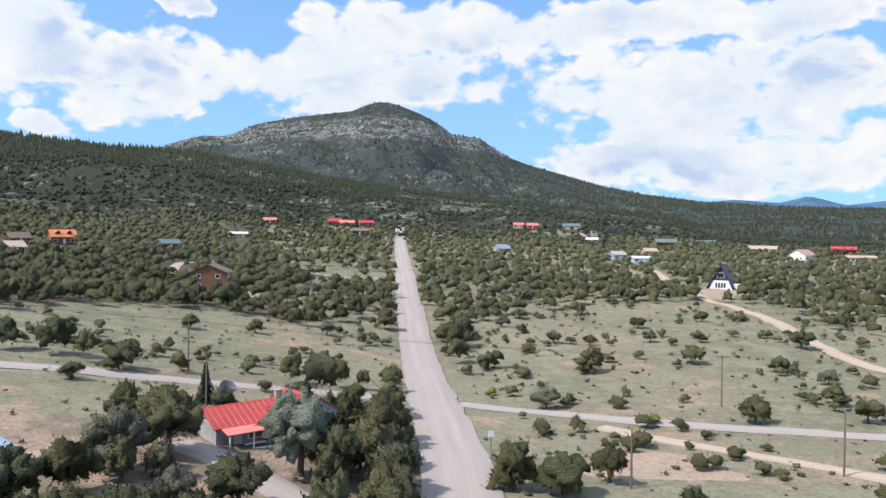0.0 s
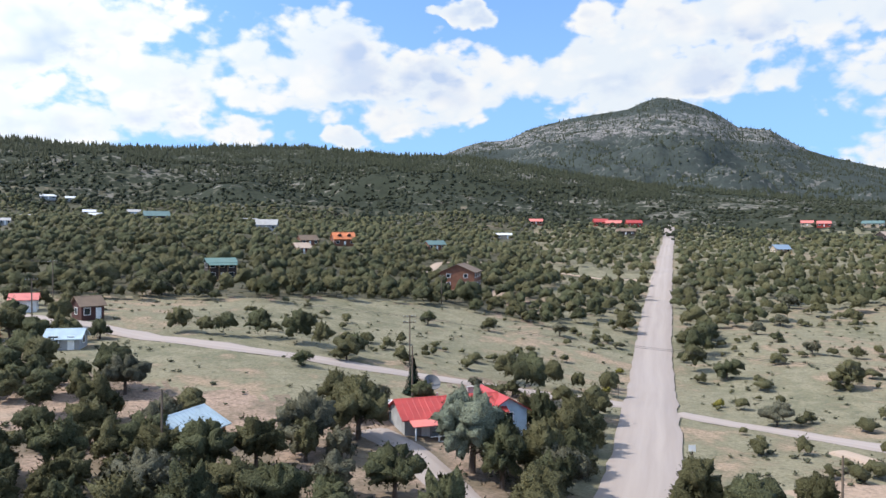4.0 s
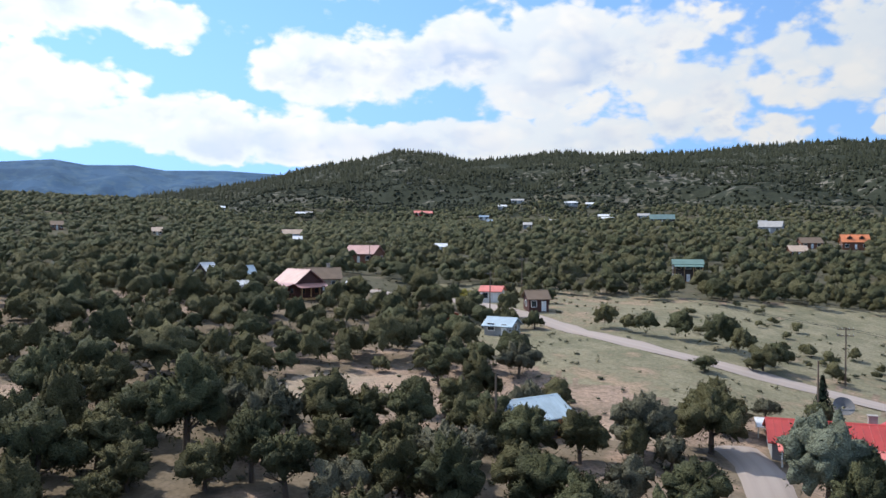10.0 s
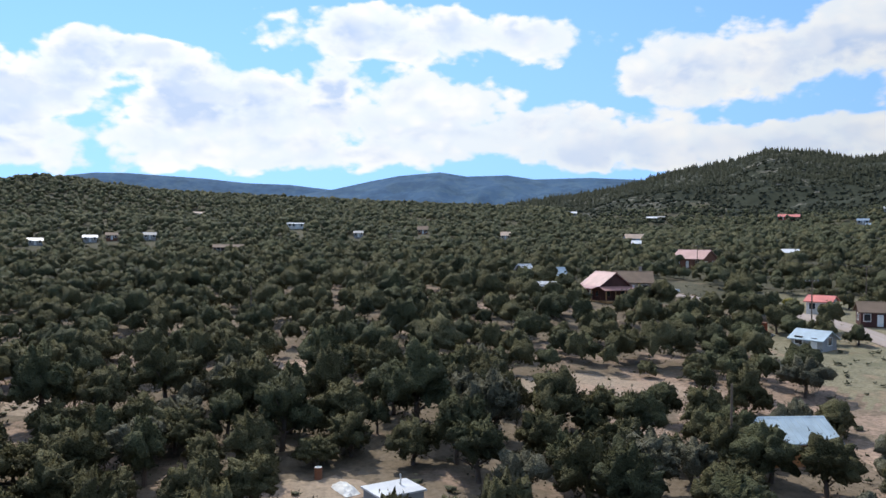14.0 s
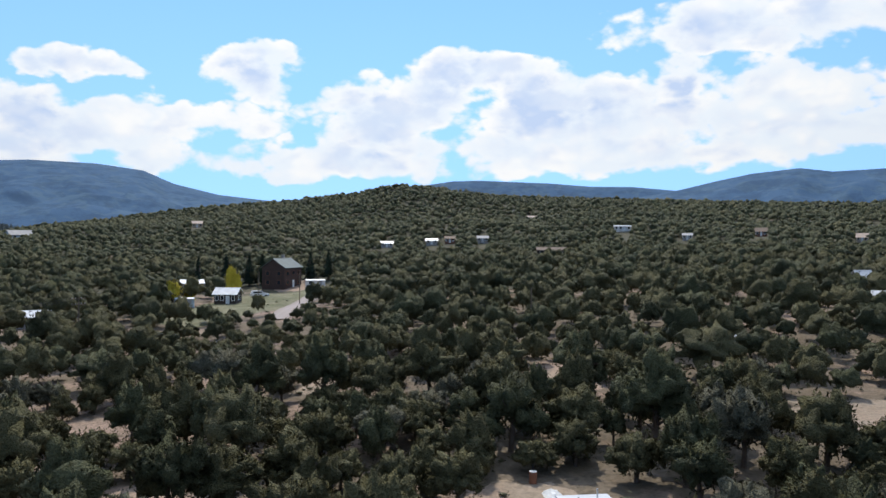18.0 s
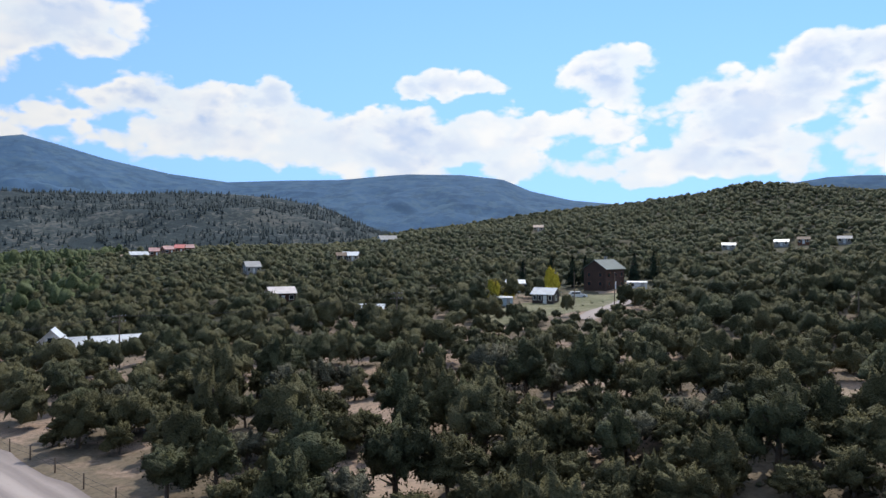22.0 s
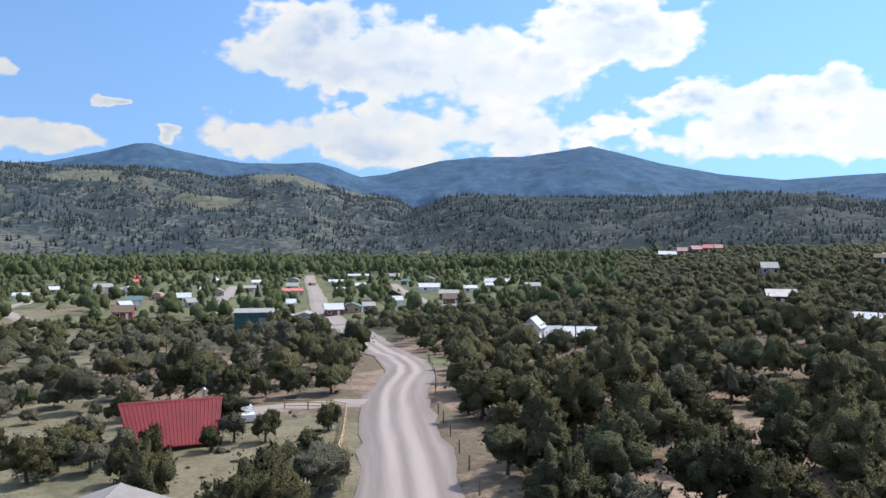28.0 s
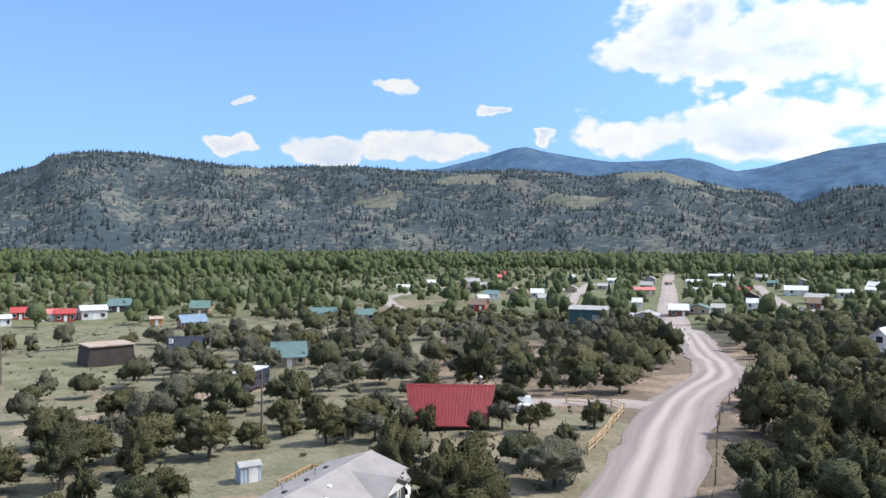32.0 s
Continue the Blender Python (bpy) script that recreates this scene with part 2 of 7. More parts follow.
# broken cumulus: azimuth, rise, half width and half height in degrees
CLOUDS_NORTH = [
    (26.8, 11.7, 5.2, 3.6), (23.1, 10.2, 7.9, 2.7), (18.4, 15.4, 2.2, 0.9), (7.7, 11.6, 14.4, 3.1), (1.2, 14.5, 10.1, 2.7), (-19.7, 9.7, 14.4, 4.1),
    (-16.6, 15.2, 15.3, 1.8), (-18.7, 5.2, 14.4, 2.3), (27.2, 7.2, 2.2, 1.1), (50.6, 12.5, 17.5, 4.7), (29.6, 12.5, 7.4, 3.8), (51.7, 7.3, 18.8, 1.8),
    (19.5, 16.0, 1.8, 0.9),
]
CLOUDS_WEST = [
    (84.2, 14.5, 14.4, 2.0), (67.5, 11.1, 5.2, 3.8), (89.2, 9.3, 9.6, 3.4), (68.3, 7.1, 21.9, 1.9), (109.9, 11.3, 4.8, 2.2), (115.0, 8.9, 5.7, 2.5),
    (98.8, 9.5, 9.2, 2.7), (92.3, 10.5, 3.3, 2.3), (85.6, 10.4, 2.6, 2.0), (79.0, 7.7, 19.7, 2.0), (99.6, 6.6, 21.0, 1.9),
]
CLOUDS_SOUTHWEST = [
    (123.4, 11.5, 3.9, 2.2), (114.1, 9.6, 7.0, 2.5), (108.5, 12.2, 4.8, 1.7), (101.5, 8.9, 6.6, 3.8), (154.5, 9.0, 6.6, 2.5), (148.1, 10.4, 2.5, 1.4),
    (135.8, 8.2, 14.9, 1.7), (135.8, 11.1, 2.8, 0.9), (120.1, 5.7, 21.0, 1.6),
]
CLOUDS_SOUTH = [
    (183.0, 13.8, 7.7, 3.4), (171.9, 12.1, 9.0, 3.1), (162.6, 15.3, 7.0, 2.6), (179.5, 7.9, 12.2, 2.2), (155.5, 10.0, 6.6, 1.7), (148.1, 10.7, 2.5, 1.3),
    (149.3, 7.8, 12.2, 2.3), (134.8, 11.5, 3.3, 1.0), (135.9, 7.5, 10.5, 2.0), (203.0, 6.9, 4.4, 1.4), (210.5, 6.5, 3.1, 1.3), (204.8, 11.4, 1.7, 0.6),
    (198.1, 9.8, 0.8, 0.4), (194.6, 7.8, 1.1, 0.6), (216.9, 6.8, 1.6, 0.8), (216.6, 10.1, 0.8, 0.3), (176.8, 7.9, 14.4, 2.2), (159.7, 9.7, 3.5, 1.8),
    (176.1, 13.2, 14.0, 2.8),
]
CLOUDS = CLOUDS_NORTH + CLOUDS_WEST + CLOUDS_SOUTHWEST + CLOUDS_SOUTH
CLOUD_GLOW, SKY_TINT = 9.4, (0.80, 1.38, 2.0)
make_world()

# ---- materials ----
MATS = {}


def shader(name):
    m = bpy.data.materials.new(name)
    m.use_nodes = True
    n = Nodes(m.node_tree)
    bsdf = n.add("ShaderNodeBsdfPrincipled")
    out = n.add("ShaderNodeOutputMaterial")
    n.put(out.inputs[0], bsdf.outputs[0])
    MATS[name] = m
    return m, n, bsdf


def bump(n, bsdf, value, strength, distance=0.05):
    b = n.add("ShaderNodeBump")
    b.inputs["Strength"].default_value, b.inputs["Distance"].default_value = strength, distance
    n.put(b.inputs["Height"], value)
    n.put(bsdf.inputs["Normal"], b.outputs[0])


def position(n):
    return n.add("ShaderNodeNewGeometry").outputs["Position"]


def paint(name, colour, rough=0.6, metal=0.0, grain=9.0, wear=0.25, ribs=0.0):
    """Painted, stained or plastered surface with blotches, fine grain and, where asked, standing ribs."""
    m, n, b = shader(name)
    co = n.add("ShaderNodeTexCoord").outputs["Object"]
    big, fine = n.noise(co, 0.6, 5.0, 0.6), n.noise(co, grain, 4.0, 0.6)
    dark = tuple(c * (1 - wear) for c in colour)
    light = tuple(min(1.0, c * (1 + wear * 0.5)) for c in colour)
    col = n.mix(n.ramp(big, 0.35, 0.65), dark, light)
    col = n.mix(n.ramp(fine, 0.3, 0.7, 0.0, 0.5), col, colour)
    n.put(b.inputs["Base Color"], col)
    b.inputs["Roughness"].default_value, b.inputs["Metallic"].default_value = rough, metal
    bump(n, b, fine, 0.15, 0.02)
    return m


def foliage(name, colour, other, rough=0.75):
    """Needles or leaves: each tree and each spray a little different, in tufts whose gaps have shade painted into the
    colour.
    """
    m, n, b = shader(name)
    geo = n.add("ShaderNodeNewGeometry")
    info = n.add("ShaderNodeObjectInfo")
    p = geo.outputs["Position"]
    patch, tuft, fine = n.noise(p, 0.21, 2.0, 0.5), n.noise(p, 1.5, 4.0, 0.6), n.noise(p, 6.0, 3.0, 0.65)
    mixv = n.math("ADD", n.math("MULTIPLY", geo.outputs["Random Per Island"], 0.3), n.math("MULTIPLY", n.ramp(patch, 0.38, 0.62), 0.7))
    mixv = n.math("ADD", mixv, n.math("MULTIPLY", n.math("SUBTRACT", info.outputs["Random"], 0.5), 0.5), clamp=True)
    col = n.mix(mixv, colour, other)
    # painted shade: hollows of the fine bump take a half-dark colour
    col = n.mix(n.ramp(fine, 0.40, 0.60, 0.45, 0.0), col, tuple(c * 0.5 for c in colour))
    n.put(b.inputs["Base Color"], col)
    b.inputs["Roughness"].default_value = rough
    b.inputs["Specular IOR Level"].default_value = 0.12
    bump(n, b, n.math("ADD", tuft, n.math("MULTIPLY", fine, 0.6)), 1.0, 0.6)
    return m


def earth(name, grass, dry, soil, soil_share, stones=0.0):
    m, n, b = shader(name)
    p = position(n)
    big, mid, fine = n.noise(p, 0.02, 5.0, 0.6), n.noise(p, 0.16, 6.0, 0.62), n.noise(p, 2.2, 5.0, 0.65)
    tuft = n.noise(p, 0.9, 3.0, 0.6)
    col = n.mix(n.ramp(mid, 0.38, 0.62), grass, dry)
    bare = n.ramp(n.math("ADD", n.math("MULTIPLY", big, 0.5), n.math("MULTIPLY", mid, 0.5)), soil_share - 0.05, soil_share + 0.07)
    col = n.mix(bare, soil, col)
    col = n.mix(n.ramp(fine, 0.35, 0.7, 0.0, 0.55), col, tuple(c * 0.6 for c in grass))
    col = n.mix(n.ramp(tuft, 0.55, 0.68, 0.0, 0.45), col, tuple(c * 0.5 for c in grass))
    n.put(b.inputs["Base Color"], col)
    b.inputs["Roughness"].default_value = 0.95
    b.inputs["Specular IOR Level"].default_value = 0.1
    bump(n, b, n.math("ADD", fine, n.math("MULTIPLY", tuft, 1.5)), 0.5, 0.12)
    return m


def slope(name, wood, scrub, rock, share, size=0.09, cliff=None):
    """Far hillside: speckled woods over scrub and bare stony ground."""
    m, n, b = shader(name)
    p = position(n)
    big, mid, speck = n.noise(p, 0.0035, 5.0, 0.6), n.noise(p, 0.018, 6.0, 0.65), n.noise(p, size, 5.0, 0.7)
    ground = n.mix(n.ramp(mid, 0.40, 0.58), rock, scrub)
    # single crowns, standing close in the woods and apart on the open ground
    crowns = n.add("ShaderNodeTexVoronoi")
    n.put(crowns.inputs["Vector"], p)
    crowns.inputs["Scale"].default_value = size * 1.6
    reach = n.math("ADD", n.math("MULTIPLY", n.math("ADD", n.math("MULTIPLY", big, 0.6), n.math("MULTIPLY", mid, 0.4)), 2.6), -0.70 - 2.0 * (share - 0.43))
    cover = n.math("SUBTRACT", reach, crowns.outputs["Distance"])
    col = n.mix(n.ramp(cover, -0.06, 0.10), ground, wood)
    col = n.mix(n.ramp(speck, 0.45, 0.62, 0.0, 0.5), col, tuple(c * 0.6 for c in wood))
    if cliff:
        # bare rock bands lying level round the upper slopes
        sep = n.add("ShaderNodeSeparateXYZ")
        n.put(sep.inputs[0], p)
        level = n.math("ADD", sep.outputs[2], n.math("MULTIPLY", n.math("SUBTRACT", mid, 0.5), 70.0))
        band = n.math("MULTIPLY", n.ramp(level, cliff[0] - 25, cliff[0] + 10), n.ramp(level, cliff[1] - 10, cliff[1] + 25, 1.0, 0.0))
        course = n.add("ShaderNodeCombineXYZ")
        n.put(course.inputs[2], n.math("MULTIPLY", level, 0.06))
        n.put(course.inputs[0], n.math("MULTIPLY", sep.outputs[0], 0.006))
        ledge = n.ramp(n.noise(course.outputs[0], 1.0, 4.0, 0.6), 0.38, 0.55)
        bare = n.math("MULTIPLY", n.math("MULTIPLY", band, ledge), n.ramp(speck, 0.42, 0.58))
        col = n.mix(n.math("MULTIPLY", bare, 0.85), col, (0.27, 0.25, 0.24))
    n.put(b.inputs["Base Color"], col)
    b.inputs["Roughness"].default_value = 0.95
    b.inputs["Specular IOR Level"].default_value = 0.05
    bump(n, b, n.math("ADD", speck, n.math("MULTIPLY", mid, 1.0)), 0.35, 3.0)
    return m


def gravel(name, base, track, ruts=0.06):
    """Graded gravel: soft wheel tracks and drawn-out streaks along the strip (UV: across, along), fine stones."""
    m, n, b = shader(name)
    p = position(n)
    uv = n.add("ShaderNodeUVMap").outputs[0]
    sep = n.add("ShaderNodeSeparateXYZ")
    n.put(sep.inputs[0], uv)
    wob = n.noise(p, 0.04, 2.0, 0.5)
    across = n.math("ADD", sep.outputs[0], n.math("MULTIPLY", n.math("SUBTRACT", wob, 0.5), 0.16))
    lines = n.math("SINE", n.math("MULTIPLY", across, 21.0))
    streak = n.add("ShaderNodeCombineXYZ")
    n.put(streak.inputs[0], n.math("MULTIPLY", across, 7.0))
    n.put(streak.inputs[1], n.math("MULTIPLY", sep.outputs[1], 1.2))
    long, fine = n.noise(streak.outputs[0], 1.0, 5.0, 0.6), n.noise(p, 3.5, 5.0, 0.7)
    # the crown of the road is packed smooth, its margins stay loose and darker
    middle = n.math("MULTIPLY", n.math("MULTIPLY", sep.outputs[0], n.math("SUBTRACT", 1.0, sep.outputs[0])), 4.0)
    f = n.math("ADD", n.math("MULTIPLY", n.math("MULTIPLY", lines, middle), ruts), n.math("ADD", n.math("MULTIPLY", long, 0.55), n.math("MULTIPLY", fine, 0.15)))
    f = n.math("ADD", f, n.math("MULTIPLY", middle, 0.20))
    col = n.mix(n.ramp(f, 0.30, 0.72), base, track)
    col = n.mix(n.ramp(fine, 0.58, 0.72, 0.0, 0.3), col, tuple(c * 0.6 for c in base))
    n.put(b.inputs["Base Color"], col)
    b.inputs["Roughness"].default_value = 0.92
    b.inputs["Specular IOR Level"].default_value = 0.15
    bump(n, b, fine, 0.3, 0.03)
    return m


earth("ground", (0.160, 0.156, 0.101), (0.258, 0.232, 0.159), (0.34, 0.252, 0.18), 0.43)
earth("wood_floor", (0.150, 0.122, 0.085), (0.21, 0.168, 0.124), (0.36, 0.260, 0.200), 0.46)
earth("brush_floor", (0.085, 0.084, 0.055), (0.125, 0.115, 0.080), (0.22, 0.175, 0.130), 0.40)
earth("dry_yard", (0.19, 0.165, 0.105), (0.27, 0.23, 0.16), (0.32, 0.25, 0.185), 0.40)
earth("meadow", (0.155, 0.158, 0.090), (0.25, 0.232, 0.15), (0.31, 0.245, 0.175), 0.34)
earth("valley_grass", (0.13, 0.145, 0.075), (0.225, 0.22, 0.135), (0.29, 0.25, 0.18), 0.36)
earth("soil", (0.28, 0.225, 0.16), (0.36, 0.285, 0.215), (0.40, 0.29, 0.22), 0.5)
slope("wood_slope", (0.040, 0.046, 0.032), (0.085, 0.085, 0.060), (0.18, 0.168, 0.142), 0.38)
# dark forested ridge, its colours blued to stand in for haze
slope("hazy_dark_slope", (0.044, 0.058, 0.063), (0.072, 0.084, 0.082), (0.120, 0.122, 0.112), 0.40, 0.07)
slope("mountain", (0.050, 0.060, 0.055), (0.095, 0.100, 0.086), (0.135, 0.132, 0.122), 0.31, 0.05, (395.0, 530.0))
# valley side; haze is painted in as a blue-grey cast on the colours
slope("hazy_south_slope", (0.058, 0.076, 0.086), (0.098, 0.112, 0.104), (0.165, 0.162, 0.138), 0.42, 0.06)
slope("bald_slope", (0.080, 0.094, 0.085), (0.150, 0.156, 0.118), (0.190, 0.184, 0.145), 0.58, 0.06)
# wooded ranges; the blue of the distant air is put into all three colours
slope("hazy_range", (0.068, 0.126, 0.208), (0.074, 0.134, 0.215), (0.088, 0.148, 0.212), 0.46, 0.01)
gravel("gravel", (0.315, 0.266, 0.240), (0.385, 0.330, 0.300))
gravel("rutted_gravel", (0.235, 0.198, 0.185), (0.43, 0.365, 0.335), 0.16)
gravel("dirt_track", (0.37, 0.28, 0.21), (0.46, 0.36, 0.29))
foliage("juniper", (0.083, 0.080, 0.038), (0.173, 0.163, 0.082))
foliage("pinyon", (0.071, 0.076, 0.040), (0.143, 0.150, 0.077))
foliage("blue_spruce", (0.144, 0.169, 0.122), (0.268, 0.295, 0.213))
foliage("sage", (0.110, 0.116, 0.072), (0.187, 0.182, 0.110))
foliage("cottonwood", (0.088, 0.114, 0.048), (0.151, 0.180, 0.081))
foliage("aspen_gold", (0.66, 0.52, 0.05), (0.82, 0.68, 0.10))
foliage("spruce", (0.023, 0.039, 0.026), (0.052, 0.073, 0.042))
# conifers across the valley, with the haze before them mixed into their green
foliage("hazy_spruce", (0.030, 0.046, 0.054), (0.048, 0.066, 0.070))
foliage("far_wood", (0.033, 0.041, 0.024), (0.067, 0.072, 0.043))
paint("bark", (0.13, 0.10, 0.08), 0.9, 0.0, 14.0, 0.4)
foliage("grey_juniper", (0.110, 0.109, 0.074), (0.203, 0.195, 0.132))
foliage("rabbitbrush", (0.22, 0.20, 0.04), (0.33, 0.29, 0.07))

# ---- ground ----
def mesh_from(name, verts, faces, mats, index=None, smooth_faces=False, normals=None):
    """A mesh object's data from arrays of vertices and of equal-sized faces."""
    verts, faces = np.asarray(verts, np.float32), np.asarray(faces, np.int32)
    me = bpy.data.meshes.new(name)
    k = faces.shape[1]
    me.vertices.add(len(verts))
    me.vertices.foreach_set("co", verts.ravel())
    me.loops.add(faces.size)
    me.loops.foreach_set("vertex_index", faces.ravel())
    me.polygons.add(len(faces))
    me.polygons.foreach_set("loop_start", np.arange(0, faces.size, k, dtype=np.int32))
    me.polygons.foreach_set("loop_total", np.full(len(faces), k, np.int32))
    for m in mats:
        me.materials.append(MATS[m] if isinstance(m, str) else m)
    if index is not None:
        me.polygons.foreach_set("material_index", np.asarray(index, np.int32))
    me.polygons.foreach_set("use_smooth", np.full(len(faces), smooth_faces))
    me.update(calc_edges=True)
    me.validate()
    if normals is not None:
        me.normals_split_custom_set_from_vertices(np.asarray(normals, np.float32).tolist())
    return me


# bald, grassy tops of the valley side: azimuth, range, half width in degrees, half depth in metres
BALD = ((186.0, 2540, 3.2, 260), (199.5, 2250, 2.2, 300), (207.0, 1750, 2.6, 100), (192.0, 1900, 3.0, 130), (180.8, 2620, 1.3, 130), (215.5, 2350, 2.0, 200), (224.0, 2000, 2.5, 120))


def make_ground():
    rings = [0.0]
    while rings[-1] < 4750:
        rings.append(rings[-1] + max(3.0, rings[-1] * 0.024))
    rings = np.array(sorted(rings[1:] + [ridge.reach for ridge in RIDGES]))
    turns = 720
    ang = np.radians(np.arange(turns) * 360.0 / turns)
    R, A = np.meshgrid(rings, ang, indexing="ij")
    X, Y = MIDX - np.sin(A) * R, MIDY + np.cos(A) * R
    Z = height(X.ravel(), Y.ravel())
    verts = np.column_stack([X.ravel(), Y.ravel(), Z])
    verts = np.vstack([verts, [[MIDX, MIDY, ground_at(MIDX, MIDY)]]])
    i, j = np.meshgrid(np.arange(len(rings) - 1), np.arange(turns), indexing="ij")
    a, b = i * turns + j, i * turns + (j + 1) % turns
    quads = np.stack([a, b, b + turns, a + turns], -1).reshape(-1, 4)
    hub = np.array([[len(verts) - 1, (k + 1) % turns, k, k] for k in range(turns)])
    tri = hub[:, :3]
    mid = rings[i.ravel()]
    az = (j.ravel() + 0.5) * 360.0 / turns
    kind = np.zeros(len(quads), int)
    rough = np.random.RandomState(77).uniform(-1, 1, len(quads))
    wild = 50 * rough + waves(MIDX - np.sin(np.radians(az)) * mid, MIDY + np.cos(np.radians(az)) * mid, 150, 21) * 60
    kind[(mid + wild > 640) & ((az < 100) | (az > 330))] = 1
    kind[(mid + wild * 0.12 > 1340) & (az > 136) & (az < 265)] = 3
    kind[(mid + wild > 1500) & ((az < 26) | (az > 322))] = 2
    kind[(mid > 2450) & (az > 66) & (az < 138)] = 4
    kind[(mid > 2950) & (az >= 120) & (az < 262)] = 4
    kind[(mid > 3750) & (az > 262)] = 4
    kind[(mid > 250) & (mid + wild * 0.12 <= 1340) & (az > 160) & (az < 270)] = 5
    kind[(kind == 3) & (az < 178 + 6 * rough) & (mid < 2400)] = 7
    for a0, r0, ra, rr in BALD:
        kind[(kind == 3) & (((az - a0) / ra) ** 2 + ((mid - r0) / rr) ** 2 < 1 + 0.35 * rough)] = 9
    gx, gy = MIDX - np.sin(np.radians(az)) * mid, MIDY + np.cos(np.radians(az)) * mid
    bare = np.zeros(len(quads), bool)
    for cx, cy, a, b in ((-75, 134, 44, 22), (60, 150, 62, 110), (-48, 150, 42, 38), (-62, 100, 40, 20), (-110, 117, 38, 16), (40, 60, 44, 44), (14, -20, 14, 20), (-20, 160, 18, 40)):
        bare |= ((gx - cx) / a) ** 2 + ((gy - cy) / b) ** 2 < 1 + 0.15 * rough
    kind[(kind == 0) & ~bare & (az > 14) & (az < 200)] = 6
    kind[(kind == 6) & (mid + wild * 0.3 > 165)] = 8
    me = mesh_from("ground", verts, quads, ["ground", "wood_slope", "mountain", "hazy_south_slope", "hazy_range", "valley_grass", "wood_floor", "hazy_dark_slope", "brush_floor", "bald_slope"], kind, True)
    bm = bmesh.new()
    bm.from_mesh(me)
    bm.verts.ensure_lookup_table()
    for t in tri:
        bm.faces.new([bm.verts[int(v)] for v in t]).smooth = True
    bmesh.ops.recalc_face_normals(bm, faces=bm.faces)
    bm.to_mesh(me)
    bm.free()
    ob = new("ground", me)
    return tagged(ob, "dry high-country ground with thin grass, rising to wooded hills", "ground", kind="structure")


def curve_through(points, step):
    """Points along a smooth line through the given ones."""
    p = np.array([points[0], *points, points[-1]], float)
    p[0], p[-1] = 2 * p[1] - p[2], 2 * p[-2] - p[-3]
    out = []
    for k in range(1, len(p) - 2):
        a, b, c, d = p[k - 1], p[k], p[k + 1], p[k + 2]
        n = max(2, int(np.linalg.norm(c - b) / step))
        for t in np.arange(n) / n:
            out.append(0.5 * (2 * b + (c - a) * t + (2 * a - 5 * b + 4 * c - d) * t * t + (3 * b - a - 3 * c + d) * t ** 3))
    out.append(p[-2])
    return np.array(out)


ROADS = []


def strip(name, points, width, mat, label, category, lift=0.10, step=4.0, across=6, ragged=0.25):
    line = curve_through(points, step)
    way = np.gradient(line, axis=0)
    way /= np.linalg.norm(way, axis=1)[:, None]
    side = np.column_stack([way[:, 1], -way[:, 0]])
    ROADS.append((line, width))
    rng = np.random.RandomState(len(ROADS))
    n = len(line)
    edge = ragged * (rng.rand(n, 2) - 0.5) * 2
    verts, uvs = [], []
    for k in range(across + 1):
        f = k / across
        wide = width * (f - 0.5) + (edge[:, 0] if k == 0 else edge[:, 1] if k == across else 0)
        xy = line + side * np.asarray(wide).reshape(-1, 1)
        r = np.hypot(xy[:, 0] - MIDX, xy[:, 1] - MIDY)
        crown = 0.06 * (1 - (2 * f - 1) ** 2) - (0.10 if k in (0, across) else 0)
        verts.append(np.column_stack([xy, height(xy[:, 0], xy[:, 1]) + lift + crown + r * 0.0006]))
        uvs.append(np.column_stack([np.full(n, f), np.arange(n) * 0.1]))
    verts, uvs = np.concatenate(verts), np.concatenate(uvs)
    i, k = np.meshgrid(np.arange(n - 1), np.arange(across), indexing="ij")
    a = (k * n + i).ravel()
    faces = np.stack([a, a + n, a + n + 1, a + 1], -1)
    me = mesh_from(name, verts, faces, [mat], None, True)
    layer = me.uv_layers.new(name="UVMap")
    layer.data.foreach_set("uv", uvs[faces.ravel()].astype(np.float32).ravel())
    ob = new(name, me)
    return tagged(ob, label, category, kind="structure")


make_ground()
strip("road", [(9, -172), (3, -123), (-1, -98), (-2, -76), (1, -52), (1, -24), (1, -10), (1.4, 10)], 8.4, "rutted_gravel",
      "curving gravel road with pale wheel tracks", "road", 0.16, ragged=0.5)
strip("road", [(1.4, 10), (2, 30), (2.2, 73), (-0.8, 117), (-7, 194), (-15, 315), (-27, 500), (-43, 767)], 8.0, "gravel",
      "wide straight pinkish-grey gravel road", "road", 0.26)
strip("road", [(-4, 121), (-16, 119), (-30, 113.5), (-45, 107.5), (-60, 104), (-75, 104.5), (-92, 107), (-116, 108), (-130, 106), (-143, 97), (-155, 91), (-175, 92)], 4.6, "gravel",
      "narrow gravel lane crossing the meadow", "road")
strip("road", [(3, 120.5), (18, 114.5), (33, 108.5), (47, 104), (59, 101), (85, 97), (130, 95)], 4.2, "gravel", "narrow gravel lane leaving the main road", "road")
strip("road", [(110, 128), (96, 142), (87, 160), (88, 185), (92, 215), (91, 245), (93, 280), (95, 326), (102, 380)], 4.5, "dirt_track", "tan dirt lane past the A-frame house", "road")
strip("path", [(-17, 303), (-35, 314), (-52, 319), (-84, 318), (-100, 300), (-92, 262)], 3.5, "dirt_track", "tan dirt drive to the brown house", "path")
strip("path", [(22, 106), (30, 98), (38, 91.5), (48, 83), (60, 74)], 3.2, "dirt_track", "faint sandy track through dry grass", "path", 0.05)
strip("path", [(-5, 56), (-10, 63), (-16, 70), (-22, 76), (-27, 79)], 4.5, "gravel", "gravel drive to the red-roofed house", "path", 0.06)
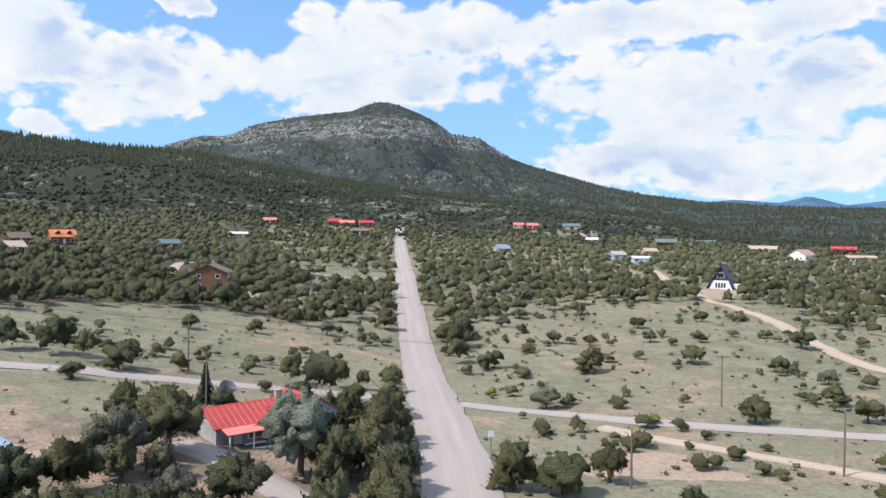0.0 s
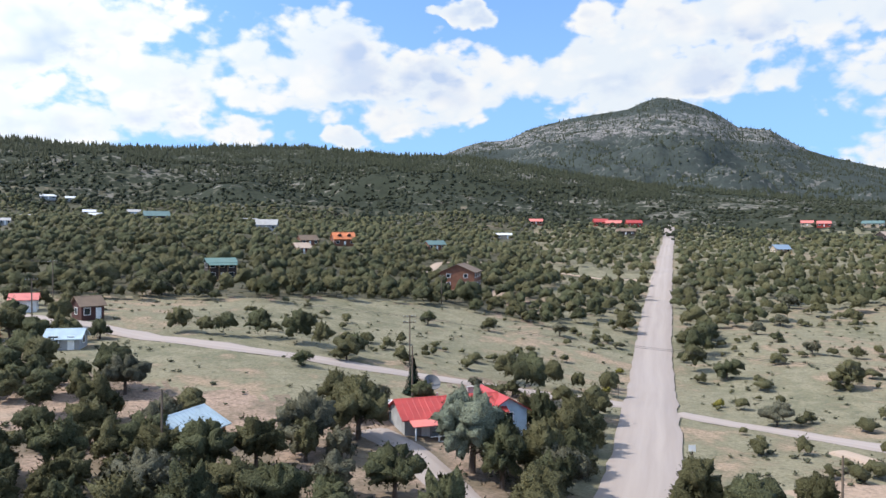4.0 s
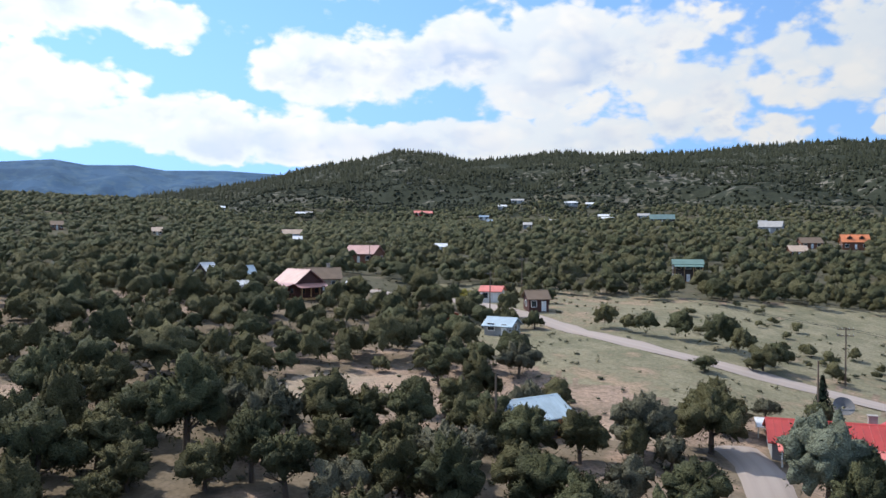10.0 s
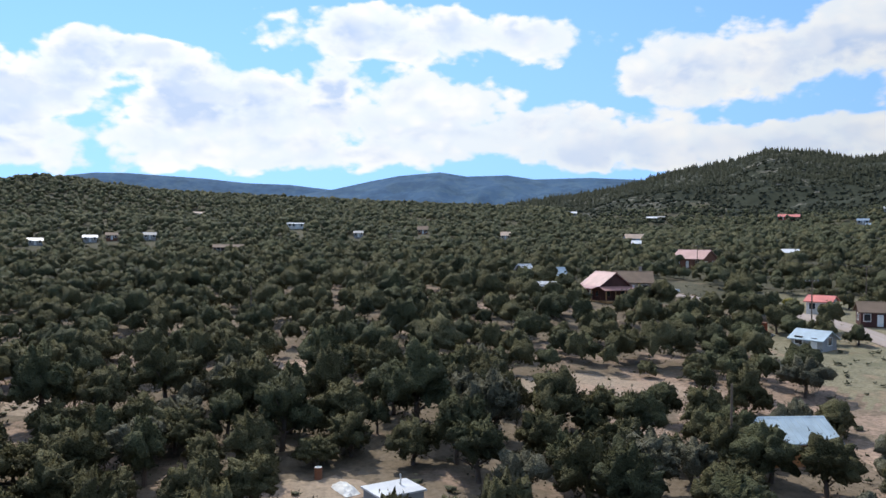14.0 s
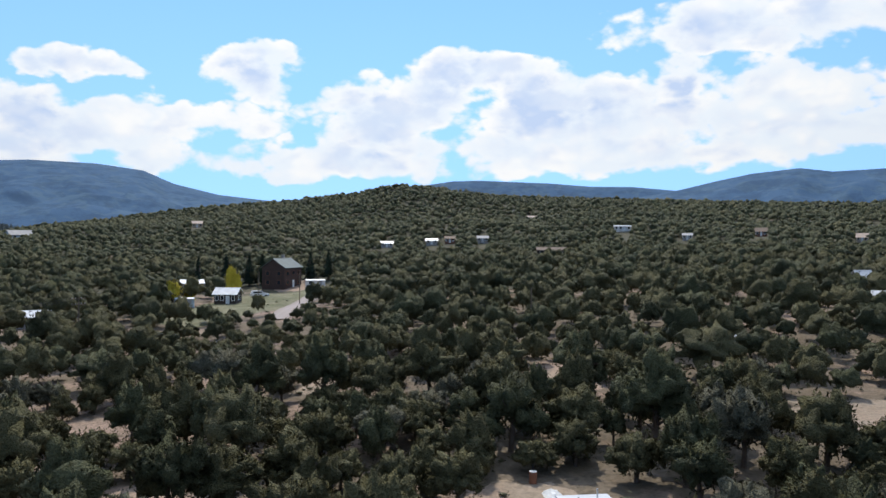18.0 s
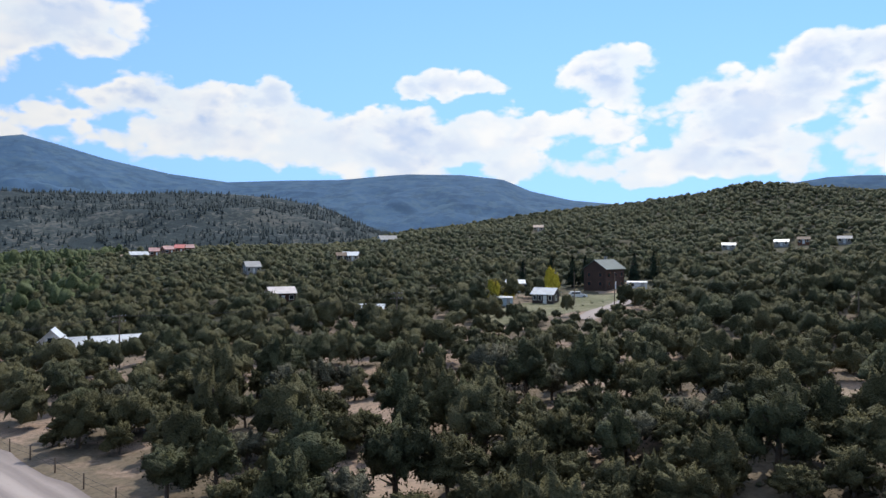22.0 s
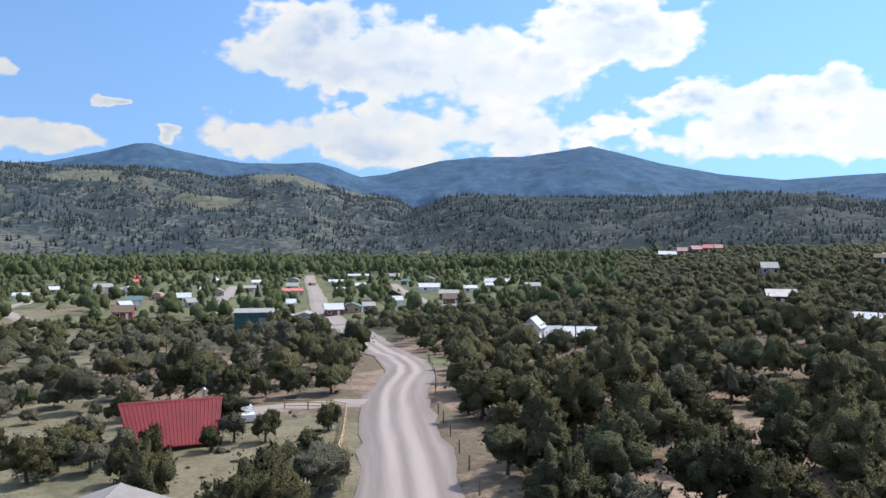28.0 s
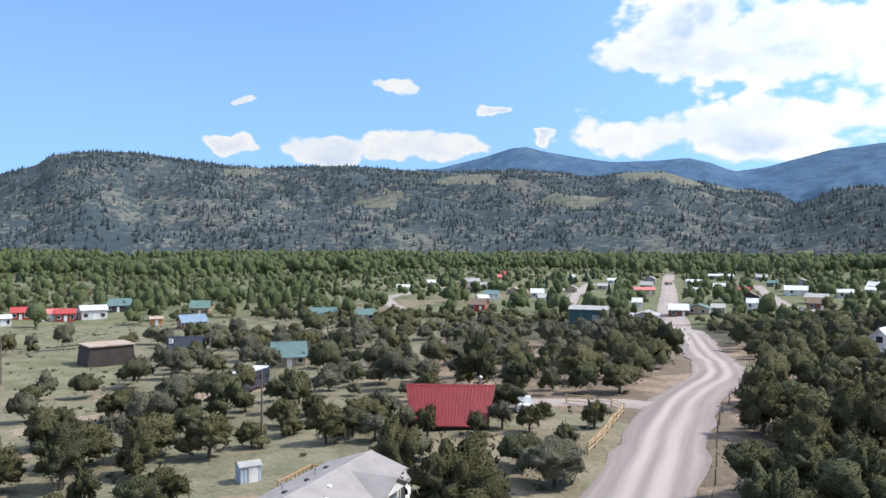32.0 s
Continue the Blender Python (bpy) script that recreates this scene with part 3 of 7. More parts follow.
strip("path", [(2, -47), (8, -49), (16, -47), (22, -43)], 4.5, "gravel", "gravel drive to the red metal roof house", "path", 0.06)
strip("path", [(-108, -48), (-118, -52), (-132, -58), (-145, -62), (-160, -67), (-172, -75)], 5.0, "gravel", "pale gravel drive curving up to the lodge", "path", 0.08)
strip("road", [(9, -172), (14, -205), (20, -250), (27, -300), (38, -420), (53, -570), (62, -680)], 9.0, "gravel", "pale gravel village street between houses", "road", 0.12)
strip("road", [(60, -255), (73, -312), (86, -400), (100, -505)], 7.0, "gravel", "pale gravel village street between houses", "road", 0.12)
strip("road", [(-40, -270), (-22, -310), (-16, -390), (-12, -471), (-8, -520)], 7.0, "gravel", "pale gravel village street between houses", "road", 0.12)
strip("road", [(110, -210), (120, -226), (145, -270), (167, -314), (176, -380), (176, -430)], 6.0, "gravel", "pale gravel lane at the village edge", "road", 0.12)
YARDS = []

# ---- building kit ----
for spec in (
    ("wall_brown", (0.20, 0.085, 0.05)), ("wall_lodge", (0.062, 0.034, 0.025)), ("wall_dark", (0.055, 0.04, 0.035)), ("wall_log", (0.33, 0.17, 0.08)), ("wall_tan", (0.42, 0.34, 0.25)), ("wall_redbrown", (0.080, 0.030, 0.024)), ("wall_white", (0.74, 0.73, 0.70)),
    ("wall_grey", (0.34, 0.34, 0.34)), ("wall_weathered", (0.16, 0.16, 0.165)), ("wall_red", (0.34, 0.05, 0.035)), ("wall_blue", (0.42, 0.52, 0.60)), ("wall_orange", (0.46, 0.22, 0.09)), ("wall_green", (0.10, 0.14, 0.10)),
    ("trim_white", (0.80, 0.80, 0.78)), ("deck_wood", (0.45, 0.28, 0.13)), ("fence_wood", (0.52, 0.36, 0.20)), ("stone", (0.36, 0.33, 0.30)), ("rust", (0.24, 0.10, 0.055)),
    ("pole_wood", (0.17, 0.125, 0.09)), ("white_cloth", (0.72, 0.72, 0.70)), ("wall_teal", (0.055, 0.13, 0.14)), ("red_box", (0.42, 0.10, 0.05)), ("black_trim", (0.03, 0.03, 0.035)),
):
    paint(spec[0], spec[1], 0.75, 0.0, 7.0, 0.25)
for name, colour, rough in (
    ("roof_red", (0.42, 0.048, 0.042), 0.45), ("roof_darkred", (0.235, 0.022, 0.024), 0.45), ("roof_pink", (0.43, 0.235, 0.215), 0.5), ("roof_salmon", (0.62, 0.18, 0.15), 0.5), ("roof_paleshine", (0.66, 0.58, 0.55), 0.35), ("roof_blue", (0.38, 0.48, 0.55), 0.38),
    ("roof_teal", (0.105, 0.175, 0.17), 0.5), ("roof_green", (0.105, 0.185, 0.16), 0.5), ("roof_moss", (0.12, 0.15, 0.135), 0.6), ("roof_white", (0.62, 0.63, 0.64), 0.42), ("roof_grey", (0.36, 0.35, 0.34), 0.8), ("roof_tan", (0.42, 0.32, 0.25), 0.8),
    ("roof_brown", (0.17, 0.12, 0.085), 0.85), ("roof_orange", (0.62, 0.20, 0.08), 0.55), ("roof_navy", (0.025, 0.035, 0.055), 0.5), ("roof_bluesteel", (0.19, 0.26, 0.34), 0.45), ("shingle", (0.30, 0.272, 0.262), 0.92),
):
    paint(name, colour, rough, 0.0, 5.0, 0.18)
paint("steel", (0.55, 0.56, 0.57), 0.35, 0.8, 6.0, 0.15)
paint("car_white", (0.80, 0.80, 0.80), 0.25, 0.0, 3.0, 0.05)
paint("car_dark", (0.04, 0.045, 0.07), 0.25, 0.0, 3.0, 0.05)
paint("tyre", (0.02, 0.02, 0.02), 0.85, 0.0, 9.0, 0.2)
_m, _n, _b = shader("glass")
_b.inputs["Base Color"].default_value = (0.02, 0.03, 0.04, 1)
_b.inputs["Roughness"].default_value = 0.08
_b.inputs["Specular IOR Level"].default_value = 0.8


def part(name, bm, material, parent, label=""):
    """Links a bmesh as one mesh object under its thing or part."""
    me = bpy.data.meshes.new(name)
    bmesh.ops.recalc_face_normals(bm, faces=bm.faces)
    bm.to_mesh(me)
    bm.free()
    me.materials.append(MATS[material])
    ob = new(name, me)
    ob.parent = parent
    if label:
        ob["label"] = label
    return ob


def box(bm, cx, cy, cz, sx, sy, sz, bevel=0.0):
    """A block centred at cx, cy, standing on cz."""
    made = bmesh.ops.create_cube(bm, size=1.0, matrix=Matrix.Translation((cx, cy, cz + sz / 2)) @ Matrix.Diagonal((sx, sy, sz, 1)))
    if bevel:
        edges = list({e for v in made["verts"] for e in v.link_edges})
        bmesh.ops.bevel(bm, geom=edges, offset=bevel, segments=1, affect="EDGES")


def block(*dims, bevel=0.0):
    bm = bmesh.new()
    box(bm, *dims, bevel=bevel)
    return bm


def prism(points, y0, y1):
    """An outline in x, z drawn out from y0 to y1."""
    bm = bmesh.new()
    a = [bm.verts.new((x, y0, z)) for x, z in points]
    b = [bm.verts.new((x, y1, z)) for x, z in points]
    bm.faces.new(a)
    bm.faces.new(b[::-1])
    for k in range(len(points)):
        j = (k + 1) % len(points)
        bm.faces.new((a[k], a[j], b[j], b[k]))
    return bm


def sideways(points, x0, x1):
    """An outline in y, z drawn out from x0 to x1."""
    bm = bmesh.new()
    a = [bm.verts.new((x0, y, z)) for y, z in points]
    b = [bm.verts.new((x1, y, z)) for y, z in points]
    bm.faces.new(a)
    bm.faces.new(b[::-1])
    for k in range(len(points)):
        j = (k + 1) % len(points)
        bm.faces.new((a[k], a[j], b[j], b[k]))
    return bm


def tube(bm, a, b, r, sides=8):
    limb(bm, a, b, r, r, sides)


def limb(bm, a, b, ra, rb, sides=6):
    """A tapered limb from a to b."""
    a, b = Vector(a), Vector(b)
    turn = (b - a).to_track_quat("Z", "Y").to_matrix()
    rings = []
    for p, r in ((a, ra), (b, rb)):
        rings.append([bm.verts.new(p + turn @ Vector((r * math.cos(6.2832 * k / sides), r * math.sin(6.2832 * k / sides), 0))) for k in range(sides)])
    for k in range(sides):
        bm.faces.new((rings[0][k], rings[0][(k + 1) % sides], rings[1][(k + 1) % sides], rings[1][k]))
    bm.faces.new(rings[1])
    bm.faces.new(rings[0][::-1])


def thing(name, x, y, turn, label, category, group="", sink=0.0, lift=None):
    """An Empty at a thing's base, on the ground, its front (-y) towards the middle of the flight plus turn degrees."""
    ob = new(name)
    ob.empty_display_size = 0.5
    z = ground_at(x, y) - sink if lift is None else lift
    ob.matrix_world = pose(x, y, z, 0, 0, facing(x, y) + turn)
    return tagged(ob, label, category, group)


def facing(x, y):
    return math.degrees(math.atan2(MIDX - x, -(MIDY - y)))


def window(parent, cx, cy, cz, w, h, side="front", trim="trim_white"):
    """A framed window on a wall: side 'front'/'back' (facing y) or 'left'/'right' (facing x)."""
    out = {"front": (0, -1), "back": (0, 1), "left": (-1, 0), "right": (1, 0)}[side]
    bm = bmesh.new()
    flat = out[0] == 0
    t = 0.10
    for dx, dz, sx, sz in ((0, 0, w + 2 * t, t), (0, h + t, w + 2 * t, t), (-(w + t) / 2, t, t, h), ((w + t) / 2, t, t, h)):
        if flat:
            box(bm, cx + dx, cy + out[1] * 0.05, cz + dz, sx, 0.12, sz)
        else:
            box(bm, cx + out[0] * 0.05, cy + dx, cz + dz, 0.12, sx, sz)
    frame_ob = part("window", bm, trim, parent)
    pane = block(cx, cy + out[1] * 0.03, cz + t, w, 0.05, h) if flat else block(cx + out[0] * 0.03, cy, cz + t, 0.05, w, h)
    part("pane", pane, "glass", frame_ob, "dark glass")
    return frame_ob


def door(parent, cx, cy, w=0.95, h=2.05, mat="trim_white", z=0.15, side=-1):
    ob = part("door", block(cx, cy + side * 0.05, z, w, 0.10, h), mat, parent)
    knob = bmesh.new()
    box(knob, cx + w * 0.35, cy + side * 0.13, z + 1.0, 0.06, 0.07, 0.06)
    part("door_handle", knob, "steel", ob)


def roof_panels(parent, w, d, h, rh, mat, over=0.45, thick=0.14, ribs=0, rib_mat=None, ridge_y=0.0):
    """Two sloping roof sheets with the ridge along x, and a ridge cap."""
    for s in (-1, 1):
        run = d / 2 + (ridge_y if s < 0 else -ridge_y)
        drop = rh / run * over
        pts = [(ridge_y, h + rh + thick), (s * (d / 2 + over), h - drop + thick), (s * (d / 2 + over), h - drop), (ridge_y, h + rh)]
        panel = part("roof", sideways(pts, -w / 2 - over, w / 2 + over), mat, parent)
        if ribs:
            me = None
            a = Vector((0, ridge_y, h + rh + thick + 0.02))
            b = Vector((0, s * (d / 2 + over), h - drop + thick + 0.02))
            for k in range(ribs + 1):
                x = -w / 2 - over + 0.05 + (w + 2 * over - 0.1) * k / ribs
                if me is None:
                    bm = bmesh.new()
                    limb(bm, a, b, 0.035, 0.035, 4)
                    rib = part("rib", bm, rib_mat or mat, panel)
                    rib.location.x = x
                    me = rib.data
                else:
                    rib = new("rib", me)
                    rib.parent = panel
                    rib.location.x = x
    part("ridge_cap", sideways([(ridge_y - 0.18, h + rh + thick - 0.06), (ridge_y, h + rh + thick + 0.05), (ridge_y + 0.18, h + rh + thick - 0.06)], -w / 2 - over, w / 2 + over), mat, parent)


def gable_porch(ob, w, d, h, roof):
    """A lean-to porch across the gable end at +x: sheet roof, posts, floor."""
    part("porch_roof", prism([(w / 2 + 2.3, h - 1.05), (w / 2 + 2.3, h - 0.93), (w / 2 - 0.1, h - 0.18), (w / 2 - 0.1, h - 0.30)], -d / 2 - 0.4, d / 2 + 0.4), roof, ob)
    for k in range(4):
        part("porch_post", block(w / 2 + 2.1, -d / 2 + 0.1 + (d - 0.2) * k / 3, 0.0, 0.15, 0.15, h - 1.0), "deck_wood", ob)
    part("porch_floor", block(w / 2 + 1.15, 0, -0.25, 2.3, d, 0.4), "deck_wood", ob)


def house(x, y, turn, w, d, h, rh, wall, roof, label, storeys=1, windows=3, chimney=False, porch="", ribs=0, category="house", name="house", back_windows=True, group="", sink=0.15, dormers=0, front=0.09, trim="trim_white"):
    """A gabled building, ridge along its length w: walls, roof sheets, windows, a door, and what is asked for."""
    ob = thing(name, x, y, turn, label, category, group, sink)
    part("wall", sideways([(-d / 2, -0.9), (d / 2, -0.9), (d / 2, h), (0, h + rh - 0.02), (-d / 2, h)], -w / 2, w / 2), wall, ob)
    roof_panels(ob, w, d, h, rh, roof, ribs=ribs)
    for floor in range(storeys):
        z = 0.95 + 2.6 * floor
        for k in range(windows):
            cx = -w / 2 + w * (k + 0.5) / windows
            if floor == 0 and k == windows // 2:
                door(ob, cx, -d / 2)
                continue
            window(ob, cx, -d / 2, z, min(1.4, w / windows * 0.5), 1.15, "front", trim)
        for s, side in ((-1, "left"), (1, "right")):
            for cy in ((-d / 4, d / 4) if d > 5 else (0,)):
                window(ob, s * w / 2, cy, z, 1.1, 1.1, side, trim)
    for k in range(dormers):
        cx, cz, cy = w * ((k + 0.5) / dormers - 0.5) * 0.9, h + rh * 0.32, -d * 0.36
        box_ob = part("dormer", prism([(cx - 0.9, cz), (cx + 0.9, cz), (cx + 0.9, cz + 0.9), (cx, cz + 1.6), (cx - 0.9, cz + 0.9)], cy, 0.0), wall, ob)
        for s in (-1, 1):
            part("dormer_roof", prism([(cx, cz + 1.75), (cx + s * 1.2, cz + 0.8), (cx + s * 1.2, cz + 0.68), (cx, cz + 1.63)], cy - 0.25, 0.0), roof, box_ob)
        part("dormer_pane", block(cx, cy - 0.02, cz + 0.25, 0.9, 0.05, 0.75), "glass", box_ob)
    if chimney:
        stack = part("chimney", block(w * 0.22, d * 0.12, h + rh * 0.4, 0.7, 0.7, rh * 0.6 + 1.0), "stone", ob)
        part("chimney_cap", block(w * 0.22, d * 0.12, h + rh + 1.0, 0.86, 0.86, 0.12), "stone", stack)
    if porch:
        deep = 2.2
        part("porch_roof", sideways([(-d / 2 - deep, h - 0.75), (-d / 2 - deep, h - 0.62), (-d / 2, h - 0.02), (-d / 2, h - 0.15)], -w / 2, w / 2), porch, ob)
        for k in range(4):
            part("porch_post", block(-w / 2 + 0.2 + (w - 0.4) * k / 3, -d / 2 - deep + 0.15, 0.0, 0.16, 0.16, h - 0.75), "deck_wood", ob)
        part("porch_floor", block(0, -d / 2 - deep / 2, -0.25, w, deep, 0.4), "deck_wood", ob)
    if name != "shed":
        YARDS.append((x, y, w / 2 + 3.0, d / 2 + 3.0 + (2.2 if porch else 0), facing(x, y) + turn))
    else:
        YARDS.append((x, y, w / 2 + 2.0, d / 2 + 2.0, facing(x, y) + turn))
    # the trees before it stand lower, so that it shows
    away = math.hypot(x - MIDX, y - MIDY)
    clear = min(front * away, 30.0)
    fx, fy = (MIDX - x) / away, (MIDY - y) / away
    YARDS.append((x + fx * clear * 0.6, y + fy * clear * 0.6, clear * 0.75, max(w, d) * 0.55, math.degrees(math.atan2(fy, fx))))
    return ob


def trailer(x, y, turn, w, d, h, wall, label, category="trailer home", name="trailer_home"):
    """A long box-like home with a shallow roof, skirting, windows and a door."""
    ob = thing(name, x, y, turn, label, category)
    part("wall", sideways([(-d / 2, -0.4), (d / 2, -0.4), (d / 2, h), (0, h + 0.25), (-d / 2, h)], -w / 2, w / 2), wall, ob)
    part("roof", sideways([(-d / 2 - 0.1, h + 0.02), (0, h + 0.30), (d / 2 + 0.1, h + 0.02), (d / 2 + 0.1, h + 0.10), (0, h + 0.40), (-d / 2 - 0.1, h + 0.10)], -w / 2 - 0.1, w / 2 + 0.1), "roof_white", ob)
    part("skirt", block(0, 0, -0.5, w + 0.04, d + 0.04, 0.85), "wall_grey", ob)
    n = max(2, int(w / 3.5))
    for k in range(n):
        cx = -w / 2 + w * (k + 0.5) / n
        if k == n // 2:
            door(ob, cx, -d / 2, 0.85, 1.9, "wall_grey", 0.4)
        else:
            window(ob, cx, -d / 2, 1.15, 1.1, 0.85)
    YARDS.append((x, y, w / 2 + 2.0, d / 2 + 2.0, facing(x, y) + turn))
    return ob


def wheel(parent, x, y, r, w=0.22):
    bm = bmesh.new()
    bmesh.ops.create_cone(bm, segments=14, radius1=r, radius2=r, depth=w, cap_ends=True, matrix=Matrix.Translation((x, y, r)) @ Matrix.Rotation(math.pi / 2, 4, "X"))
    ob = part("wheel", bm, "tyre", parent)
    bm = bmesh.new()
    bmesh.ops.create_cone(bm, segments=10, radius1=r * 0.55, radius2=r * 0.5, depth=w + 0.04, cap_ends=True, matrix=Matrix.Translation((x, y, r)) @ Matrix.Rotation(math.pi / 2, 4, "X"))
    part("rim", bm, "steel", ob)


def car(x, y, turn, label, paint_mat="car_white", pickup=False):
    ob = thing("pickup_truck" if pickup else "car", x, y, turn, label, "car")
    low = [(-2.3, 0.35), (2.3, 0.35), (2.35, 0.75), (2.2, 1.0), (1.1, 1.08), (-2.3, 1.08), (-2.35, 0.7)]
    body = part("body", prism(low, -0.92, 0.92), paint_mat, ob)
    cab = [(1.15, 1.05), (0.45, 1.72), (-0.7, 1.74), (-0.95, 1.05)] if pickup else [(1.15, 1.05), (0.4, 1.74), (-1.9, 1.76), (-2.28, 1.05)]
    cabin = part("cabin", prism(cab, -0.8, 0.8), paint_mat, ob)
    part("windscreen", prism([(1.17, 1.12), (0.50, 1.68), (0.53, 1.70), (1.21, 1.14)], -0.7, 0.7), "glass", cabin)
    for s in (-1, 1):
        x0 = -0.75 if pickup else -1.85
        part("side_window", block((0.45 + x0) / 2, s * 0.81, 1.15, 0.45 - x0, 0.03, 0.42), "glass", cabin)
        part("headlight", block(2.30, s * 0.68, 0.72, 0.10, 0.32, 0.18), "trim_white", body)
    for wx in (-1.45, 1.45):
        for s in (-1, 1):
            wheel(ob, wx, s * 0.82, 0.36)
    return ob


def pole(x, y, tall, label, arms=1, turn=0.0, lamp=False, r=0.13):
    """A wooden utility pole with its crossarm and insulators."""
    ob = thing("utility_pole", x, y, turn, label, "pole")
    bm = bmesh.new()
    limb(bm, (0, 0, -0.6), (0, 0, tall), r, r * 0.7, 9)
    part("shaft", bm, "pole_wood", ob)
    for k in range(arms):
        z = tall - 0.35 - 0.9 * k
        arm = part("crossarm", block(0, 0.12, z, 2.2, 0.10, 0.12), "pole_wood", ob)
        for dx in (-1.0, -0.45, 0.45, 1.0):
            bm = bmesh.new()
            limb(bm, (dx, 0.12, z + 0.12), (dx, 0.12, z + 0.30), 0.05, 0.03, 6)
            part("insulator", bm, "steel", arm)
    if lamp:
        bm = bmesh.new()
        limb(bm, (0, 0, tall - 0.5), (0.9, 0, tall - 0.1), 0.04, 0.04, 6)
        a = part("lamp_arm", bm, "steel", ob)
        part("lamp_head", block(1.05, 0, tall - 0.15, 0.5, 0.2, 0.12), "steel", a)
    return ob


def wire(name_label, points, sag=0.8):
    """A slack cable through points (x, y, height above ground)."""
    pts = []
    for (ax, ay, az), (bx, by, bz) in zip(points[:-1], points[1:]):
        a, b = Vector((ax, ay, ground_at(ax, ay) + az)), Vector((bx, by, ground_at(bx, by) + bz))
        for k in range(11):
            t = k / 10
            p = a.lerp(b, t)
            p.z -= sag * 4 * t * (1 - t)
            pts.append(p)
    curve = bpy.data.curves.new("power_line", "CURVE")
    curve.dimensions, curve.bevel_depth, curve.bevel_resolution = "3D", 0.018, 0
    sp = curve.splines.new("POLY")
    sp.points.add(len(pts) - 1)
    for q, p in zip(sp.points, pts):
        q.co = (*p, 1)
    curve.materials.append(MATS["black_trim"])
    return tagged(new("power_line", curve), name_label, "cable")

# ---- houses north of the flight ----
house(-69.1, 231.8, 78, 13.0, 10.6, 5.3, 2.3, "wall_brown", "roof_brown", "two-storey red-brown wooden house with a low gable among junipers", storeys=2, windows=3, chimney=False)
house(-167.0, 340.0, 12, 10.4, 7.5, 3.4, 2.9, "wall_brown", "roof_orange", "red-brown log house with an orange metal roof and two dormers", windows=3, dormers=2)
house(-134.5, 380.0, 22, 9.4, 7.0, 2.9, 1.9, "wall_brown", "roof_teal", "small red-brown cabin with a teal metal roof")
house(-132.7, 502.8, 4, 11.3, 8.0, 2.6, 1.2, "wall_tan", "roof_white", "low shed with a white metal roof", windows=2, category="shed")
house(-93.4, 665.9, 10, 11.7, 9.0, 3.2, 2.6, "wall_red", "roof_red", "house with a dark red metal roof beside the road")
house(-81.3, 659.0, -8, 12.5, 8.0, 3.0, 2.2, "wall_brown", "roof_salmon", "house with a faded red roof")
house(-68.1, 685.1, 12, 13.0, 9.0, 3.2, 2.4, "wall_red", "roof_red", "house with a red metal roof near the road")
house(-65.8, 617.0, -5, 14.4, 9.0, 2.8, 2.0, "wall_dark", "roof_brown", "dark brown low house near the road")
house(-142.5, 638.3, 0, 10.4, 8.0, 2.8, 2.0, "wall_brown", "roof_salmon", "cabin with a faded red roof in the woods")
house(-179.1, 326.6, 20, 8.6, 7.0, 2.6, 2.2, "wall_brown", "roof_brown", "brown log cabin among dark trees")
house(73.2, 752.9, 0, 9.9, 9.0, 2.8, 2.0, "wall_tan", "roof_salmon", "tan house with a pinkish roof")
house(85.3, 743.6, 5, 10.8, 9.0, 2.8, 2.2, "wall_red", "roof_salmon", "house with a faded red roof")
house(121.1, 730.5, -5, 16.1, 9.0, 2.8, 2.2, "wall_tan", "roof_teal", "long house with a teal roof")
house(112.5, 634.1, 60, 6.5, 8.0, 3.5, 2.8, "wall_dark", "roof_tan", "dark gabled barn beside a cabin")
house(119.5, 622.6, 0, 9.2, 8.0, 2.6, 1.6, "wall_brown", "roof_white", "brown cabin with a white metal roof")
house(36.5, 482.1, 25, 8.4, 7.0, 3.0, 1.8, "wall_tan", "roof_bluesteel", "tan house with a blue metal roof", porch="roof_bluesteel")
house(100.7, 448.6, 30, 8.0, 8.0, 3.0, 1.8, "wall_grey", "roof_grey", "grey weathered house in the trees")
house(111.6, 433.6, 8, 11.0, 8.0, 2.9, 1.0, "wall_blue", "roof_white", "pale blue metal shed with a white roof", windows=3, category="shed")
house(166.9, 582.0, 10, 15.7, 11.0, 5.2, 2.0, "wall_brown", "roof_green", "large two-storey brown house with a dull green roof", storeys=2, porch="roof_brown")
house(226.3, 667.2, -3, 15.3, 9.0, 2.4, 0.9, "wall_tan", "roof_green", "long low building with a pale green metal roof")
house(134.9, 506.3, 20, 8.3, 8.0, 2.6, 1.8, "wall_tan", "roof_tan", "tan cottage in the trees")
house(238.4, 578.3, -6, 19.9, 11.0, 2.8, 2.2, "wall_tan", "roof_tan", "wide tan-roofed house in the woods")
house(227.7, 491.1, 55, 11.0, 11.7, 3.6, 3.4, "wall_white", "roof_pink", "white gabled house with a pinkish roof", windows=3)
house(284.7, 551.2, 4, 16.1, 9.0, 4.2, 1.3, "wall_red", "roof_red", "red house with a deep deck and red roof", storeys=2, porch="roof_red")
house(261.9, 486.8, 18, 16.8, 10.0, 3.0, 1.2, "wall_tan", "roof_tan", "tan stuccoed house with a flat roof")
house(317.7, 560.7, 0, 11.2, 9.0, 2.8, 1.5, "wall_blue", "roof_grey", "pale grey-blue house beyond the trees")

# ---- houses west of the flight ----
house(-127.0, 188.5, 6, 7.8, 6.5, 5.0, 1.1, "wall_dark", "roof_green", "two-storey dark house with a green metal roof and porch roof", storeys=2, porch="roof_green", front=0.14)
house(-346.4, 418.4, 4, 15.8, 10.0, 3.0, 3.0, "wall_dark", "roof_teal", "large dark house with a bright teal metal roof")
